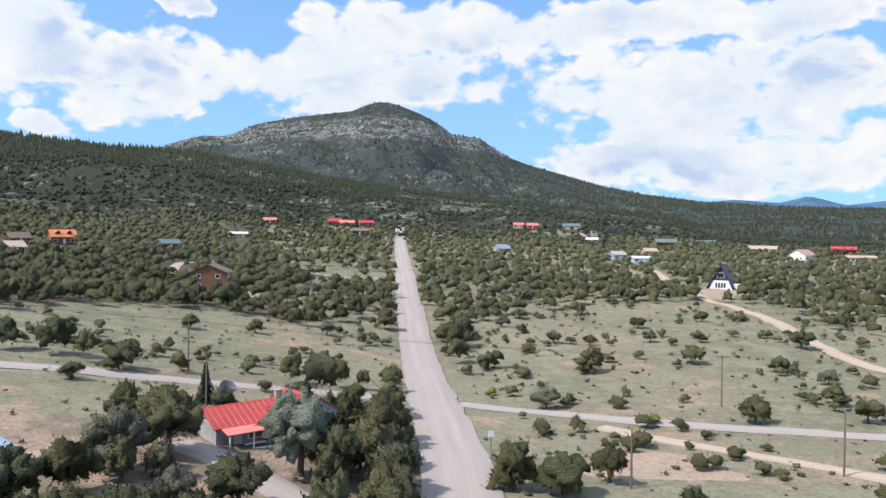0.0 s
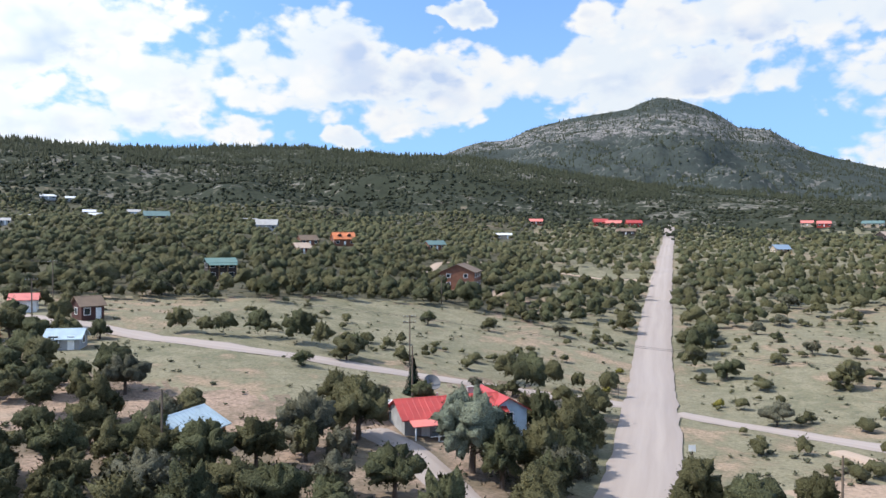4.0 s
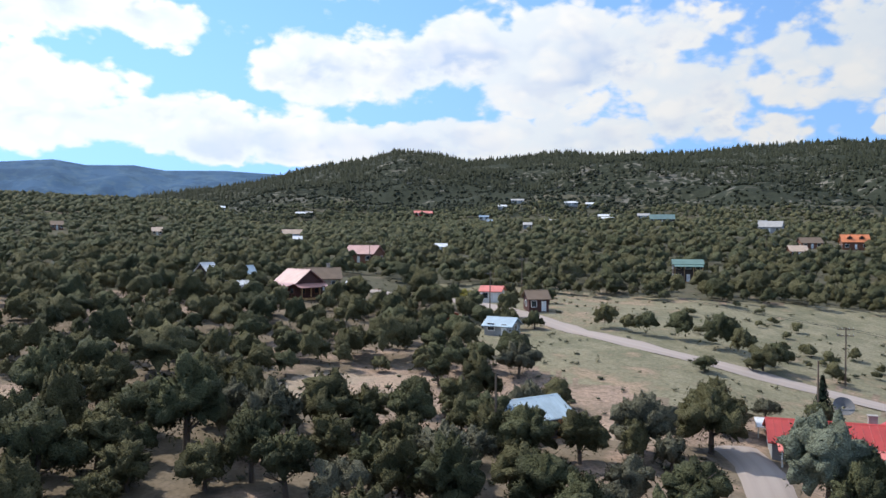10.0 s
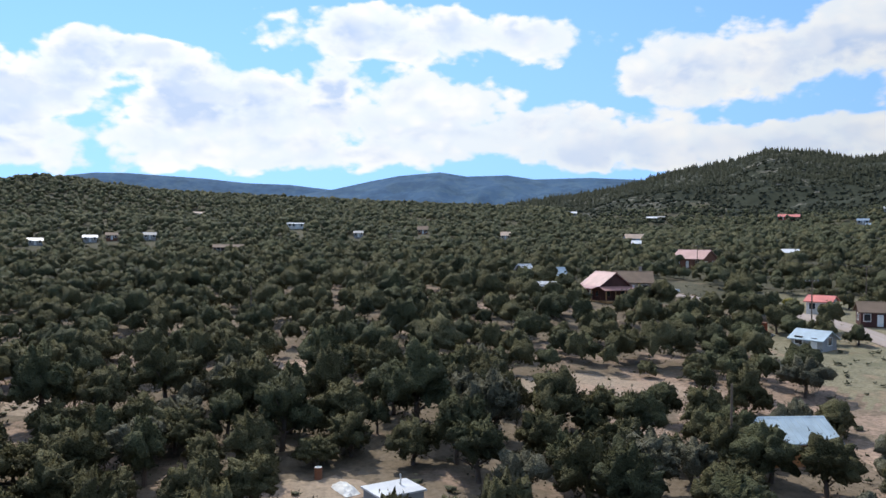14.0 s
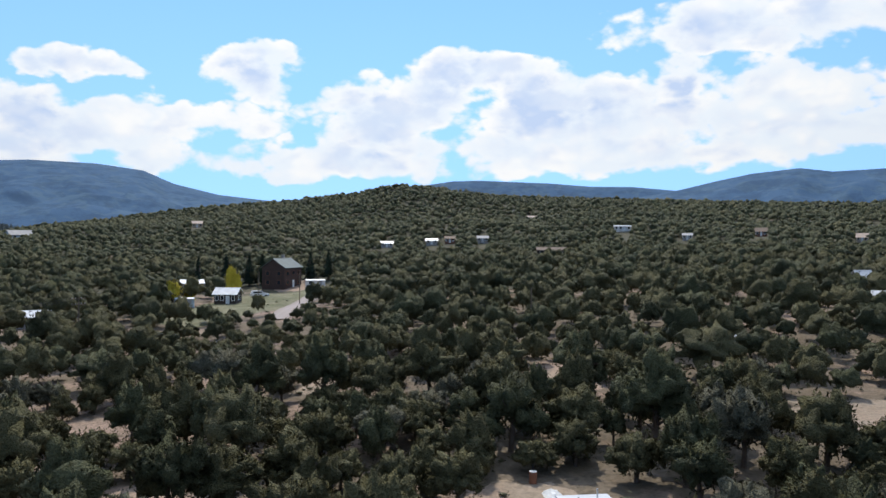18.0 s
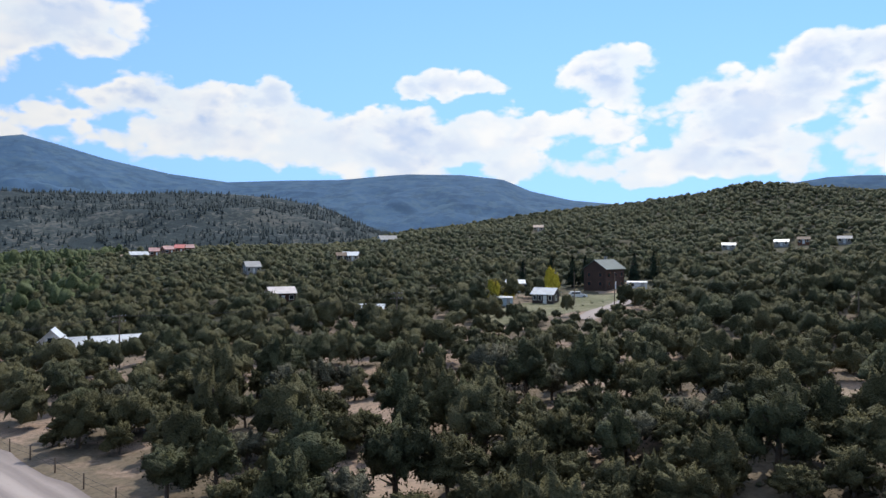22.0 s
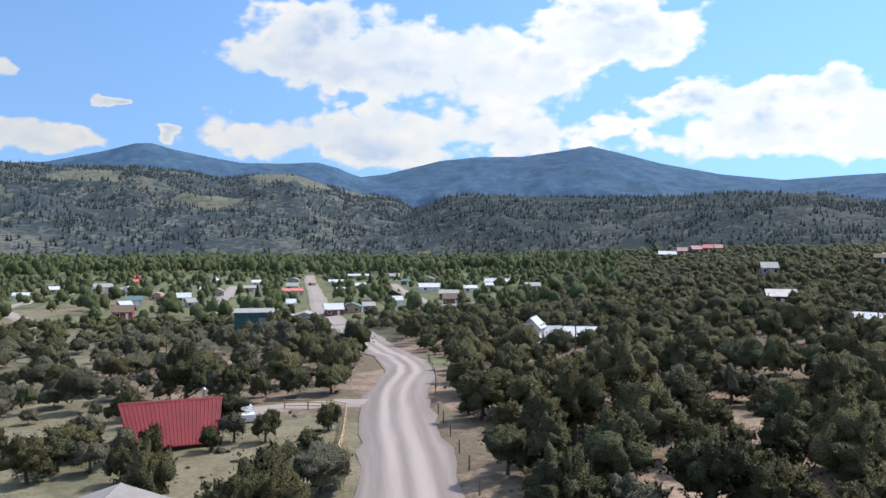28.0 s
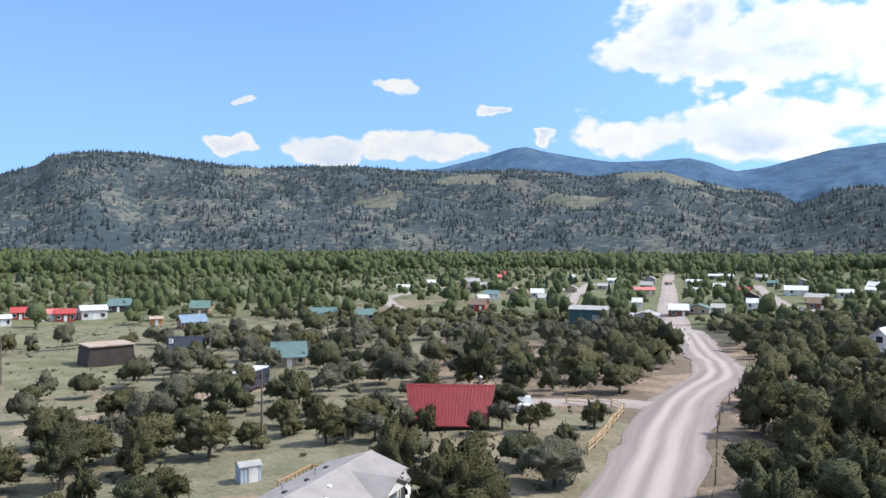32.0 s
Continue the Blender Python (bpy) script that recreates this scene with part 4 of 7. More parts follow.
house(-241.6, 388.2, -8, 12.0, 10.0, 3.0, 3.0, "wall_grey", "roof_grey", "grey-roofed house in the woods")
house(-310.3, 471.4, 10, 10.7, 9.0, 2.6, 2.0, "wall_grey", "roof_grey", "grey low roof among trees")
house(-160.3, 289.5, 14, 6.2, 8.0, 2.6, 2.0, "wall_brown", "roof_tan", "brown cabin among dark junipers")
house(-393.8, 450.5, 0, 8.7, 9.0, 2.6, 1.6, "wall_blue", "roof_grey", "pale blue-grey roof in the woods")
house(-384.1, 404.4, 0, 8.2, 9.0, 2.6, 1.6, "wall_tan", "roof_white", "house with a white roof in the woods")
house(-470.6, 446.4, 0, 10.4, 9.0, 2.4, 1.4, "wall_grey", "roof_white", "far white roof on the wooded slope")
house(-462.2, 460.6, 0, 8.6, 8.0, 2.4, 1.4, "wall_grey", "roof_white", "far white roof on the wooded slope")
house(-521.6, 429.3, 0, 10.9, 9.0, 2.4, 1.4, "wall_grey", "roof_grey", "far grey roof on the wooded slope")
house(-529.5, 342.2, 0, 7.4, 9.0, 2.6, 1.8, "wall_red", "roof_salmon", "far red-roofed house on the wooded slope")
house(-507.0, 402.1, 0, 6.6, 8.0, 2.4, 1.4, "wall_grey", "roof_white", "far white trailer on the wooded slope")
house(-437.9, 341.4, 0, 5.7, 8.0, 2.4, 1.4, "wall_blue", "roof_bluesteel", "far blue roof in the woods")
house(-411.3, 374.6, 0, 7.3, 8.0, 2.4, 1.4, "wall_grey", "roof_grey", "far grey roof in the woods")
house(-249.9, 182.0, 0, 5.5, 8.0, 2.4, 1.2, "wall_grey", "roof_white", "low white-roofed shed in the trees", category="shed")
house(-207.0, 126.5, -26, 10.2, 9.0, 3.0, 2.5, "wall_brown", "roof_pink", "brown house with a pale pinkish metal roof", windows=3)
pink = house(-137.0, 76.5, -56, 7.6, 7.2, 3.4, 2.6, "wall_redbrown", "roof_pink", "dark red-brown wooden house with a pink metal roof and porch", porch="roof_pink", windows=3, front=0.14, trim="wall_brown")
gable_porch(pink, 7.6, 7.2, 3.4, "roof_pink")
house(-147.5, 86.0, 4, 8.6, 7.0, 2.9, 2.2, "wall_tan", "roof_brown", "tan house with a brown shingle roof and stone chimney", chimney=True)
house(-150.0, 68.5, 26, 3.8, 4.2, 3.3, 1.8, "wall_dark", "roof_blue", "dark cabin with a pale blue metal roof")
house(-164.5, 64.0, 36, 3.2, 3.8, 2.9, 1.6, "wall_dark", "roof_white", "dark cabin with a white metal roof")
house(-141.5, 64.5, 10, 4.0, 3.2, 2.0, 0.7, "wall_white", "roof_white", "low white shed beside the cabin", name="shed", category="shed", windows=2)
house(-374.6, 165.4, 10, 10.4, 9.0, 2.8, 2.2, "wall_blue", "roof_tan", "pale blue house with a tan roof")
house(-319.0, 146.9, 0, 3.7, 6.0, 2.4, 1.2, "wall_grey", "roof_white", "white-roofed shed in dense woods", name="shed", category="shed")
house(-578.2, 184.4, 0, 7.2, 8.0, 2.4, 1.3, "wall_grey", "roof_white", "far white roof in the woods")
house(-577.2, 249.8, 0, 7.5, 8.0, 2.4, 1.3, "wall_grey", "roof_white", "far white roof in the woods")
house(-574.6, 256.2, 0, 5.6, 8.0, 2.4, 1.3, "wall_grey", "roof_grey", "far grey roof in the woods")
house(-535.0, 336.4, 0, 6.5, 8.0, 2.4, 1.8, "wall_red", "roof_salmon", "far red-roofed cabin in the woods")
house(-466.1, 354.7, 0, 6.9, 8.0, 2.4, 1.3, "wall_grey", "roof_bluesteel", "far blue roof in the woods")
house(-336.0, 295.1, 0, 4.6, 8.0, 2.4, 1.3, "wall_grey", "roof_grey", "far grey roof in the woods")
house(-414.3, 429.9, 0, 8.7, 8.0, 2.4, 1.5, "wall_tan", "roof_white", "far pale roof in the woods")
house(-116.5, 113.5, -12, 4.4, 4.6, 2.6, 0.9, "wall_white", "roof_salmon", "white shed with a red and white metal roof beside the lane", name="shed", category="shed", windows=2)
house(-100.0, 112.5, 14, 4.0, 4.8, 2.7, 1.4, "wall_redbrown", "roof_brown", "dark red-brown cabin by the lane", windows=2)
house(-84.5, 92.8, -24, 4.8, 4.2, 1.9, 1.1, "wall_grey", "roof_blue", "small blue-grey shed with a weathered metal roof", name="shed", category="shed", windows=2)
house(-404.6, -16.0, 4, 8.5, 6.0, 2.4, 0.4, "wall_white", "roof_white", "long white mobile home on the wooded rise", windows=4)
house(-376.9, 19.0, 0, 4.4, 7.0, 2.2, 1.0, "wall_grey", "roof_grey", "grey cabin in the woods")
house(-396.2, 53.7, 0, 5.2, 7.0, 2.5, 1.8, "wall_brown", "roof_brown", "brown cabin in dense woods")
house(-370.8, 95.1, 0, 4.4, 7.0, 2.2, 1.8, "wall_tan", "roof_tan", "tan roof in the dense woods")
house(-303.1, -33.5, 0, 12.2, 7.0, 2.2, 1.1, "wall_dark", "roof_brown", "long dark brown roof in dense woods")
house(-344.2, -76.9, 0, 5.2, 7.0, 2.2, 1.1, "wall_grey", "roof_grey", "grey roof in the woods")
house(-486.2, -85.0, 0, 7.1, 7.0, 2.0, 1.1, "wall_tan", "roof_tan", "far tan roof on the knoll")
house(-339.7, -92.5, 0, 4.7, 7.0, 2.2, 1.1, "wall_brown", "roof_brown", "brown cabin in dense woods")
house(-317.8, -117.1, 0, 5.5, 7.0, 2.0, 1.0, "wall_grey", "roof_white", "white roof in the woods")
house(-334.9, -100.4, 0, 5.6, 7.0, 2.0, 1.0, "wall_grey", "roof_white", "white roof in the woods")

# ---- the clearing with the tall lodge ----
house(-174.0, -87.0, 60, 10.0, 7.4, 6.0, 2.4, "wall_lodge", "roof_moss", "tall dark brown wooden lodge with a dull grey-green gable roof", storeys=2, windows=3, chimney=True, trim="wall_brown")
house(-137.5, -80.0, -18, 5.4, 5.0, 2.6, 1.3, "wall_dark", "roof_white", "long dark cabin with a white metal roof", windows=4)
house(-154.3, -103.1, 0, 6.5, 6.0, 2.6, 0.8, "wall_tan", "roof_white", "tan trailer with a white roof behind bright trees", windows=3)
trailer(-125.4, -83.6, 8, 4.2, 2.5, 2.2, "wall_blue", "pale blue camper trailer parked on grass")
trailer(-171.5, -74.5, 4, 5.4, 2.5, 2.3, "wall_white", "white camper trailer parked beside the lodge")
house(-104.2, -149.8, 12, 7.2, 6.0, 2.9, 1.5, "wall_redbrown", "roof_paleshine", "brown cabin with a pale pinkish metal roof")
house(-88.0, -89.6, -8, 6.0, 5.2, 2.3, 0.9, "wall_grey", "roof_white", "low building with a patchy white roof in the trees")
house(-295.7, -326.7, 20, 12.6, 9.0, 2.6, 2.4, "wall_blue", "roof_grey", "grey-blue house with solar panels on its roof")
house(-205.0, -246.1, 0, 4.2, 8.0, 2.6, 1.4, "wall_tan", "roof_white", "small white-roofed cabin in the trees")
house(-201.6, -248.8, 0, 5.8, 7.0, 2.6, 1.4, "wall_dark", "roof_brown", "dark cabin in the trees")
house(-359.0, -258.5, 0, 5.6, 8.0, 2.6, 1.4, "wall_tan", "roof_tan", "far tan cabin on the rise")

# ---- houses south of the flight ----
house(-27.6, -102.8, 80, 4.6, 3.4, 4.4, 1.6, "wall_white", "roof_white", "white two-storey house with a brown deck and white roof", storeys=2, windows=2)
house(-31.6, -103.6, 12, 3.0, 3.4, 2.3, 1.5, "wall_redbrown", "roof_white", "brown lean-to with a white metal roof", windows=2)
house(-36.6, -97.6, 8, 7.6, 5.6, 2.5, 1.3, "wall_tan", "roof_white", "long house with a bright white metal roof", windows=3)
house(-152.0, -246.3, 10, 5.8, 9.0, 2.8, 2.0, "wall_grey", "roof_grey", "grey-roofed house in the woods")
house(-208.2, -251.7, -6, 7.5, 8.0, 2.6, 1.2, "wall_tan", "roof_white", "white-roofed house in the woods")
house(-178.7, -421.7, 8, 10.2, 9.0, 3.4, 1.8, "wall_dark", "roof_white", "dark barn with a white metal roof on the bare knoll")
house(-191.0, -427.4, 0, 5.6, 9.0, 3.0, 2.0, "wall_brown", "roof_pink", "brown cabin of a row on the bare knoll", windows=2, group="cabins in a row on the knoll")
house(-199.9, -427.9, 14, 5.6, 9.0, 3.0, 2.0, "wall_brown", "roof_pink", "brown cabin of a row on the bare knoll", windows=2, group="cabins in a row on the knoll")
house(-208.4, -428.4, -10, 5.7, 9.0, 3.0, 2.0, "wall_brown", "roof_salmon", "brown cabin of a row on the bare knoll", windows=2, group="cabins in a row on the knoll")
house(-214.9, -429.8, 5, 5.7, 9.0, 3.0, 2.0, "wall_brown", "roof_pink", "brown cabin of a row on the bare knoll", windows=2, group="cabins in a row on the knoll")
house(-392.5, -530.0, 0, 7.1, 9.0, 2.4, 1.2, "wall_grey", "roof_white", "far house with a white roof")

# ---- the near yards beside the road ----
house(71.0, -72.2, 4, 5.6, 5.6, 2.2, 2.1, "wall_tan", "roof_teal", "house with a teal metal roof in the trees", windows=3)
house(145.0, -135.5, 16, 7.0, 5.6, 2.4, 1.7, "wall_brown", "roof_bluesteel", "brown log house with a blue metal roof", windows=3)
house(181.2, -184.2, -8, 6.4, 9.0, 3.0, 2.2, "wall_log", "roof_green", "log house with a pale green roof")
house(162.0, -139.7, 5, 3.3, 3.5, 2.2, 0.5, "wall_orange", "roof_tan", "small tan wooden shed in the field", name="shed", category="shed", windows=1)
house(222.2, -142.4, 0, 5.1, 8.0, 2.6, 1.4, "wall_red", "roof_red", "red-roofed barn by the field")
house(213.4, -146.4, 0, 5.5, 8.0, 2.6, 1.2, "wall_white", "roof_salmon", "white shed with a faded red roof", name="shed", category="shed")
house(208.7, -148.6, 0, 5.9, 8.0, 2.8, 1.2, "wall_red", "roof_red", "bright red metal barn by the field")
house(206.8, -158.7, 4, 8.1, 10.0, 3.4, 1.2, "wall_white", "roof_white", "large white metal shed by the field", name="shed", category="shed")
house(211.3, -156.8, 0, 4.7, 8.0, 2.6, 1.0, "wall_grey", "roof_grey", "grey metal shed by the field", name="shed", category="shed")
house(223.9, -187.0, 5, 9.9, 9.0, 2.8, 2.2, "wall_dark", "roof_teal", "dark house with a teal-blue roof")
house(131.4, -187.1, 3, 8.6, 7.0, 2.4, 1.8, "wall_white", "roof_teal", "white house with a teal roof in the trees")
house(121.0, -196.2, 3, 8.7, 7.0, 2.4, 1.6, "wall_tan", "roof_green", "low building with a green metal roof")
house(212.1, -127.7, 0, 4.4, 7.0, 2.8, 0.8, "wall_white", "roof_white", "white trailer parked by the field")

# ---- the village in the valley ----
house(182.0, -364.1, 0, 7.2, 8.0, 2.7, 1.2, "wall_white", "roof_white", "white village house with a white roof", windows=2, group="village houses")
house(173.2, -454.2, 12, 12.7, 9.0, 2.7, 1.9, "wall_white", "roof_grey", "white village house with a grey roof", windows=2, group="village houses")
house(154.9, -396.4, -10, 12.6, 8.0, 2.7, 1.5, "wall_tan", "roof_brown", "tan village house with a brown roof", windows=2, group="village houses")
house(147.6, -424.2, 85, 5.4, 8.0, 2.7, 1.2, "wall_white", "roof_white", "white village house with a white roof", windows=2, group="village houses")
house(148.1, -406.6, 5, 4.8, 7.0, 2.7, 1.9, "wall_white", "roof_grey", "white village house with a grey roof", windows=2, group="village houses")
house(108.3, -303.3, 0, 6.6, 9.0, 2.7, 1.5, "wall_white", "roof_teal", "white village house with a teal roof", windows=2, group="village houses")
house(108.0, -289.6, 12, 4.6, 7.0, 2.7, 1.2, "wall_tan", "roof_white", "tan village house with a white roof", windows=2, group="village houses")
house(92.8, -239.8, -10, 6.5, 8.0, 2.7, 1.9, "wall_red", "roof_brown", "red village house with a brown roof", windows=2, group="village houses")
house(112.1, -355.3, 85, 6.6, 8.0, 2.7, 1.5, "wall_tan", "roof_tan", "tan village house with a tan roof", windows=2, group="village houses")
house(105.8, -348.2, 5, 5.3, 7.0, 2.7, 1.2, "wall_tan", "roof_pink", "tan village house with a pink roof", windows=2, group="village houses")
house(98.1, -350.2, 0, 6.5, 7.0, 2.7, 1.9, "wall_white", "roof_white", "white village house with a white roof", windows=2, group="village houses")
house(87.0, -315.8, 12, 3.8, 7.0, 2.7, 1.5, "wall_grey", "roof_grey", "grey village house with a grey roof", windows=2, group="village houses")
house(101.3, -415.4, -10, 4.8, 7.0, 2.7, 1.2, "wall_white", "roof_white", "white village house with a white roof", windows=2, group="village houses")
house(125.1, -558.2, 85, 15.2, 8.0, 2.7, 1.9, "wall_white", "roof_white", "white village house with a white roof", windows=2, group="village houses")
house(86.1, -520.5, 5, 9.2, 8.0, 2.7, 1.5, "wall_white", "roof_white", "white village house with a white roof", windows=2, group="village houses")
house(79.2, -440.5, 0, 7.9, 8.0, 2.7, 1.2, "wall_tan", "roof_grey", "tan village house with a grey roof", windows=2, group="village houses")
house(189.7, -587.2, 12, 5.8, 8.0, 2.7, 1.9, "wall_red", "roof_red", "red village house with a red roof", windows=2, group="village houses")
house(171.3, -517.5, -10, 5.1, 8.0, 2.7, 1.5, "wall_red", "roof_salmon", "red village house with a faded red roof", windows=2, group="village houses")
house(28.0, -235.1, 85, 9.2, 8.0, 2.7, 1.2, "wall_grey", "roof_grey", "grey village house with a grey roof", windows=2, group="village houses")
house(19.5, -262.5, 5, 7.1, 9.0, 2.7, 1.9, "wall_brown", "roof_white", "brown village house with a white roof", windows=2, group="village houses")
house(39.9, -299.9, 0, 3.8, 6.0, 2.7, 1.5, "wall_white", "roof_white", "white village house with a white roof", windows=2, group="village houses")
house(50.4, -404.6, 12, 11.5, 9.0, 2.7, 1.2, "wall_tan", "roof_salmon", "tan village house with a faded red roof", windows=2, group="village houses")
house(55.3, -460.0, -10, 7.4, 8.0, 2.7, 1.9, "wall_tan", "roof_grey", "tan village house with a grey roof", windows=2, group="village houses")
house(62.5, -535.8, 85, 6.8, 8.0, 2.7, 1.5, "wall_grey", "roof_grey", "grey village house with a grey roof", windows=2, group="village houses")
house(29.9, -509.8, 5, 10.5, 7.0, 2.7, 1.2, "wall_white", "roof_white", "white village house with a white roof", windows=2, group="village houses")
house(22.6, -409.9, 0, 4.6, 7.0, 2.7, 1.9, "wall_grey", "roof_white", "grey village house with a white roof", windows=2, group="village houses")
house(13.0, -482.4, 12, 8.4, 7.0, 2.7, 1.5, "wall_grey", "roof_white", "grey village house with a white roof", windows=2, group="village houses")
house(-1.2, -419.1, -10, 9.1, 8.0, 2.7, 1.2, "wall_red", "roof_red", "red village house with a red roof", windows=2, group="village houses")
house(-6.2, -336.5, 85, 6.1, 8.0, 2.7, 1.9, "wall_dark", "roof_brown", "dark village house with a brown roof", windows=2, group="village houses")
house(-6.9, -294.9, 5, 4.0, 6.0, 2.7, 1.5, "wall_white", "roof_white", "white village house with a white roof", windows=2, group="village houses")
house(17.0, -627.6, 0, 19.6, 9.0, 2.7, 1.2, "wall_grey", "roof_white", "grey village house with a white roof", windows=2, group="village houses")
house(-13.4, -595.2, 12, 8.4, 8.0, 2.7, 1.9, "wall_grey", "roof_grey", "grey village house with a grey roof", windows=2, group="village houses")
house(-19.7, -498.9, -10, 6.3, 8.0, 2.7, 1.5, "wall_green", "roof_green", "green village house with a green roof", windows=2, group="village houses")
house(-38.1, -534.2, 85, 9.3, 8.0, 2.7, 1.2, "wall_grey", "roof_grey", "grey village house with a grey roof", windows=2, group="village houses")
house(-29.4, -403.8, 5, 13.0, 11.0, 2.7, 1.9, "wall_white", "roof_white", "white village house with a white roof", windows=2, group="village houses")
house(-33.9, -337.7, 0, 9.2, 9.0, 2.7, 1.5, "wall_brown", "roof_grey", "brown village house with a grey roof", windows=2, group="village houses")
house(-48.1, -368.6, 12, 7.3, 8.0, 2.7, 1.2, "wall_white", "roof_white", "white village house with a white roof", windows=2, group="village houses")
house(-72.4, -422.0, -10, 15.4, 8.0, 2.7, 1.9, "wall_grey", "roof_white", "grey village house with a white roof", windows=2, group="village houses")
house(12.2, -265.5, 85, 5.4, 8.0, 2.7, 1.5, "wall_tan", "roof_green", "tan village house with a green roof", windows=2, group="village houses")
house(5.7, -276.7, 5, 4.7, 8.0, 2.7, 1.2, "wall_grey", "roof_grey", "grey village house with a grey roof", windows=2, group="village houses")
house(-31.2, -296.2, 0, 7.5, 8.0, 2.7, 1.9, "wall_brown", "roof_brown", "brown village house with a brown roof", windows=2, group="village houses")
house(188.7, -421.6, 12, 5.1, 7.0, 2.7, 1.5, "wall_tan", "roof_white", "tan village house with a white roof", windows=2, group="village houses")
house(46.4, -508.7, -10, 4.9, 7.0, 2.7, 1.2, "wall_tan", "roof_tan", "tan village house with a tan roof", windows=2, group="village houses")
house(92.1, -405.0, 85, 4.7, 7.0, 2.7, 1.9, "wall_tan", "roof_grey", "tan village house with a grey roof", windows=2, group="village houses")
house(-76.4, -338.6, 5, 7.4, 9.0, 2.7, 1.5, "wall_grey", "roof_grey", "grey village house with a grey roof", windows=2, group="village houses")
house(-63.2, -395.0, 0, 5.8, 8.0, 2.7, 1.2, "wall_tan", "roof_white", "tan village house with a white roof", windows=2, group="village houses")
trailer(35.7, -226.2, -4, 8.5, 3.2, 2.7, "wall_white", "long white trailer home at the foot of the slope")

# ---- bare patches and lawns ----
def patch(name, x, y, a, b, turn, mat, label, category, lift=0.05, seed=1):
    """A ragged-edged patch laid over the ground."""
    rng = np.random.RandomState(seed)
    n, rings = 44, 6
    ang = np.arange(n) * 2 * math.pi / n
    edge = 1 + 0.16 * np.sin(ang * 3 + rng.uniform(0, 6)) + 0.10 * np.sin(ang * 7 + rng.uniform(0, 6)) + 0.05 * rng.normal(size=n)
    c, s = math.cos(radians(turn)), math.sin(radians(turn))
    xs, ys, dz = [np.array([x])], [np.array([y])], [np.array([0.0])]
    for k in range(1, rings + 1):
        u, v = a * edge * np.cos(ang) * k / rings, b * edge * np.sin(ang) * k / rings
        xs.append(x + u * c - v * s), ys.append(y + u * s + v * c), dz.append(np.full(n, -0.12 if k == rings else 0.0))
    xs, ys, dz = np.concatenate(xs), np.concatenate(ys), np.concatenate(dz)
    r = np.hypot(xs - MIDX, ys - MIDY)
    verts = np.column_stack([xs, ys, height(xs, ys) + lift + dz + r * 0.0005])
    faces = []
    for k in range(rings):
        for j in range(n):
            j2 = (j + 1) % n
            if k == 0:
                faces.append((0, 1 + j, 1 + j2))
            else:
                p, q = 1 + (k - 1) * n, 1 + k * n
                faces += [(p + j, q + j, q + j2), (p + j, q + j2, p + j2)]
    ob = new(name, mesh_from(name, verts, faces, [mat], None, True))
    return tagged(ob, label, category, kind="structure")


PATCHES = [
    (-61, 52, 13, 6.5, 97, "soil"), (-66, 17, 10, 5, 10, "soil"), (70, -39, 11, 4.5, 25, "soil"), (67, -22, 9, 3.5, 70, "soil"), (13, -20, 10, 15, 0, "dry_yard"), (104, 290, 18, 9, 70, "soil"),
    (-136, -70, 36, 13, 6, "meadow"), (-175, -82, 12, 6, 20, "soil"), (-203, -478, 44, 20, 0, "soil"), (-130, 194, 16, 5, 20, "soil"), (-28, 22, 5, 4, 0, "soil"), (-90, 262, 12, 8, 0, "soil"),
]
PATCHES += [
    (64, -50, 11, 5, 30, "soil"), (110, -58, 32, 15, -50, "meadow"), (400, -300, 125, 55, -40, "meadow"), (660, -650, 145, 75, -40, "meadow"), (135, -290, 24, 70, -10, "dry_yard"),
    (175, -112, 72, 34, 30, "meadow"), (165, -300, 50, 30, 60, "valley_grass"), (-48, 62, 5, 3, 40, "soil"), (-34, 72, 5, 2.5, 20, "soil"), (-20, -4, 6, 4, 0, "soil"), (24, 86, 9, 6, 0, "soil"), (-8, -92, 6, 9, 0, "valley_grass"),
    (-60, 225, 14, 7, 10, "soil"), (-112, -74, 10, 5, 30, "meadow"), (-92, -55, 7, 3, 0, "soil"), (-58, -10, 6, 3, 30, "soil"), (-36, -48, 5, 3, 10, "soil"), (-30, -30, 4, 2.5, 70, "soil"), (-75, -30, 6, 3, 50, "soil"),
]
for k, (px, py, pa, pb, pt, pm) in enumerate(PATCHES):
    patch("clearing", px, py, pa, pb, pt, pm, "bare pinkish soil between trees" if pm == "soil" else "open dry grass between the trees", "clearing", 0.05, k + 1)

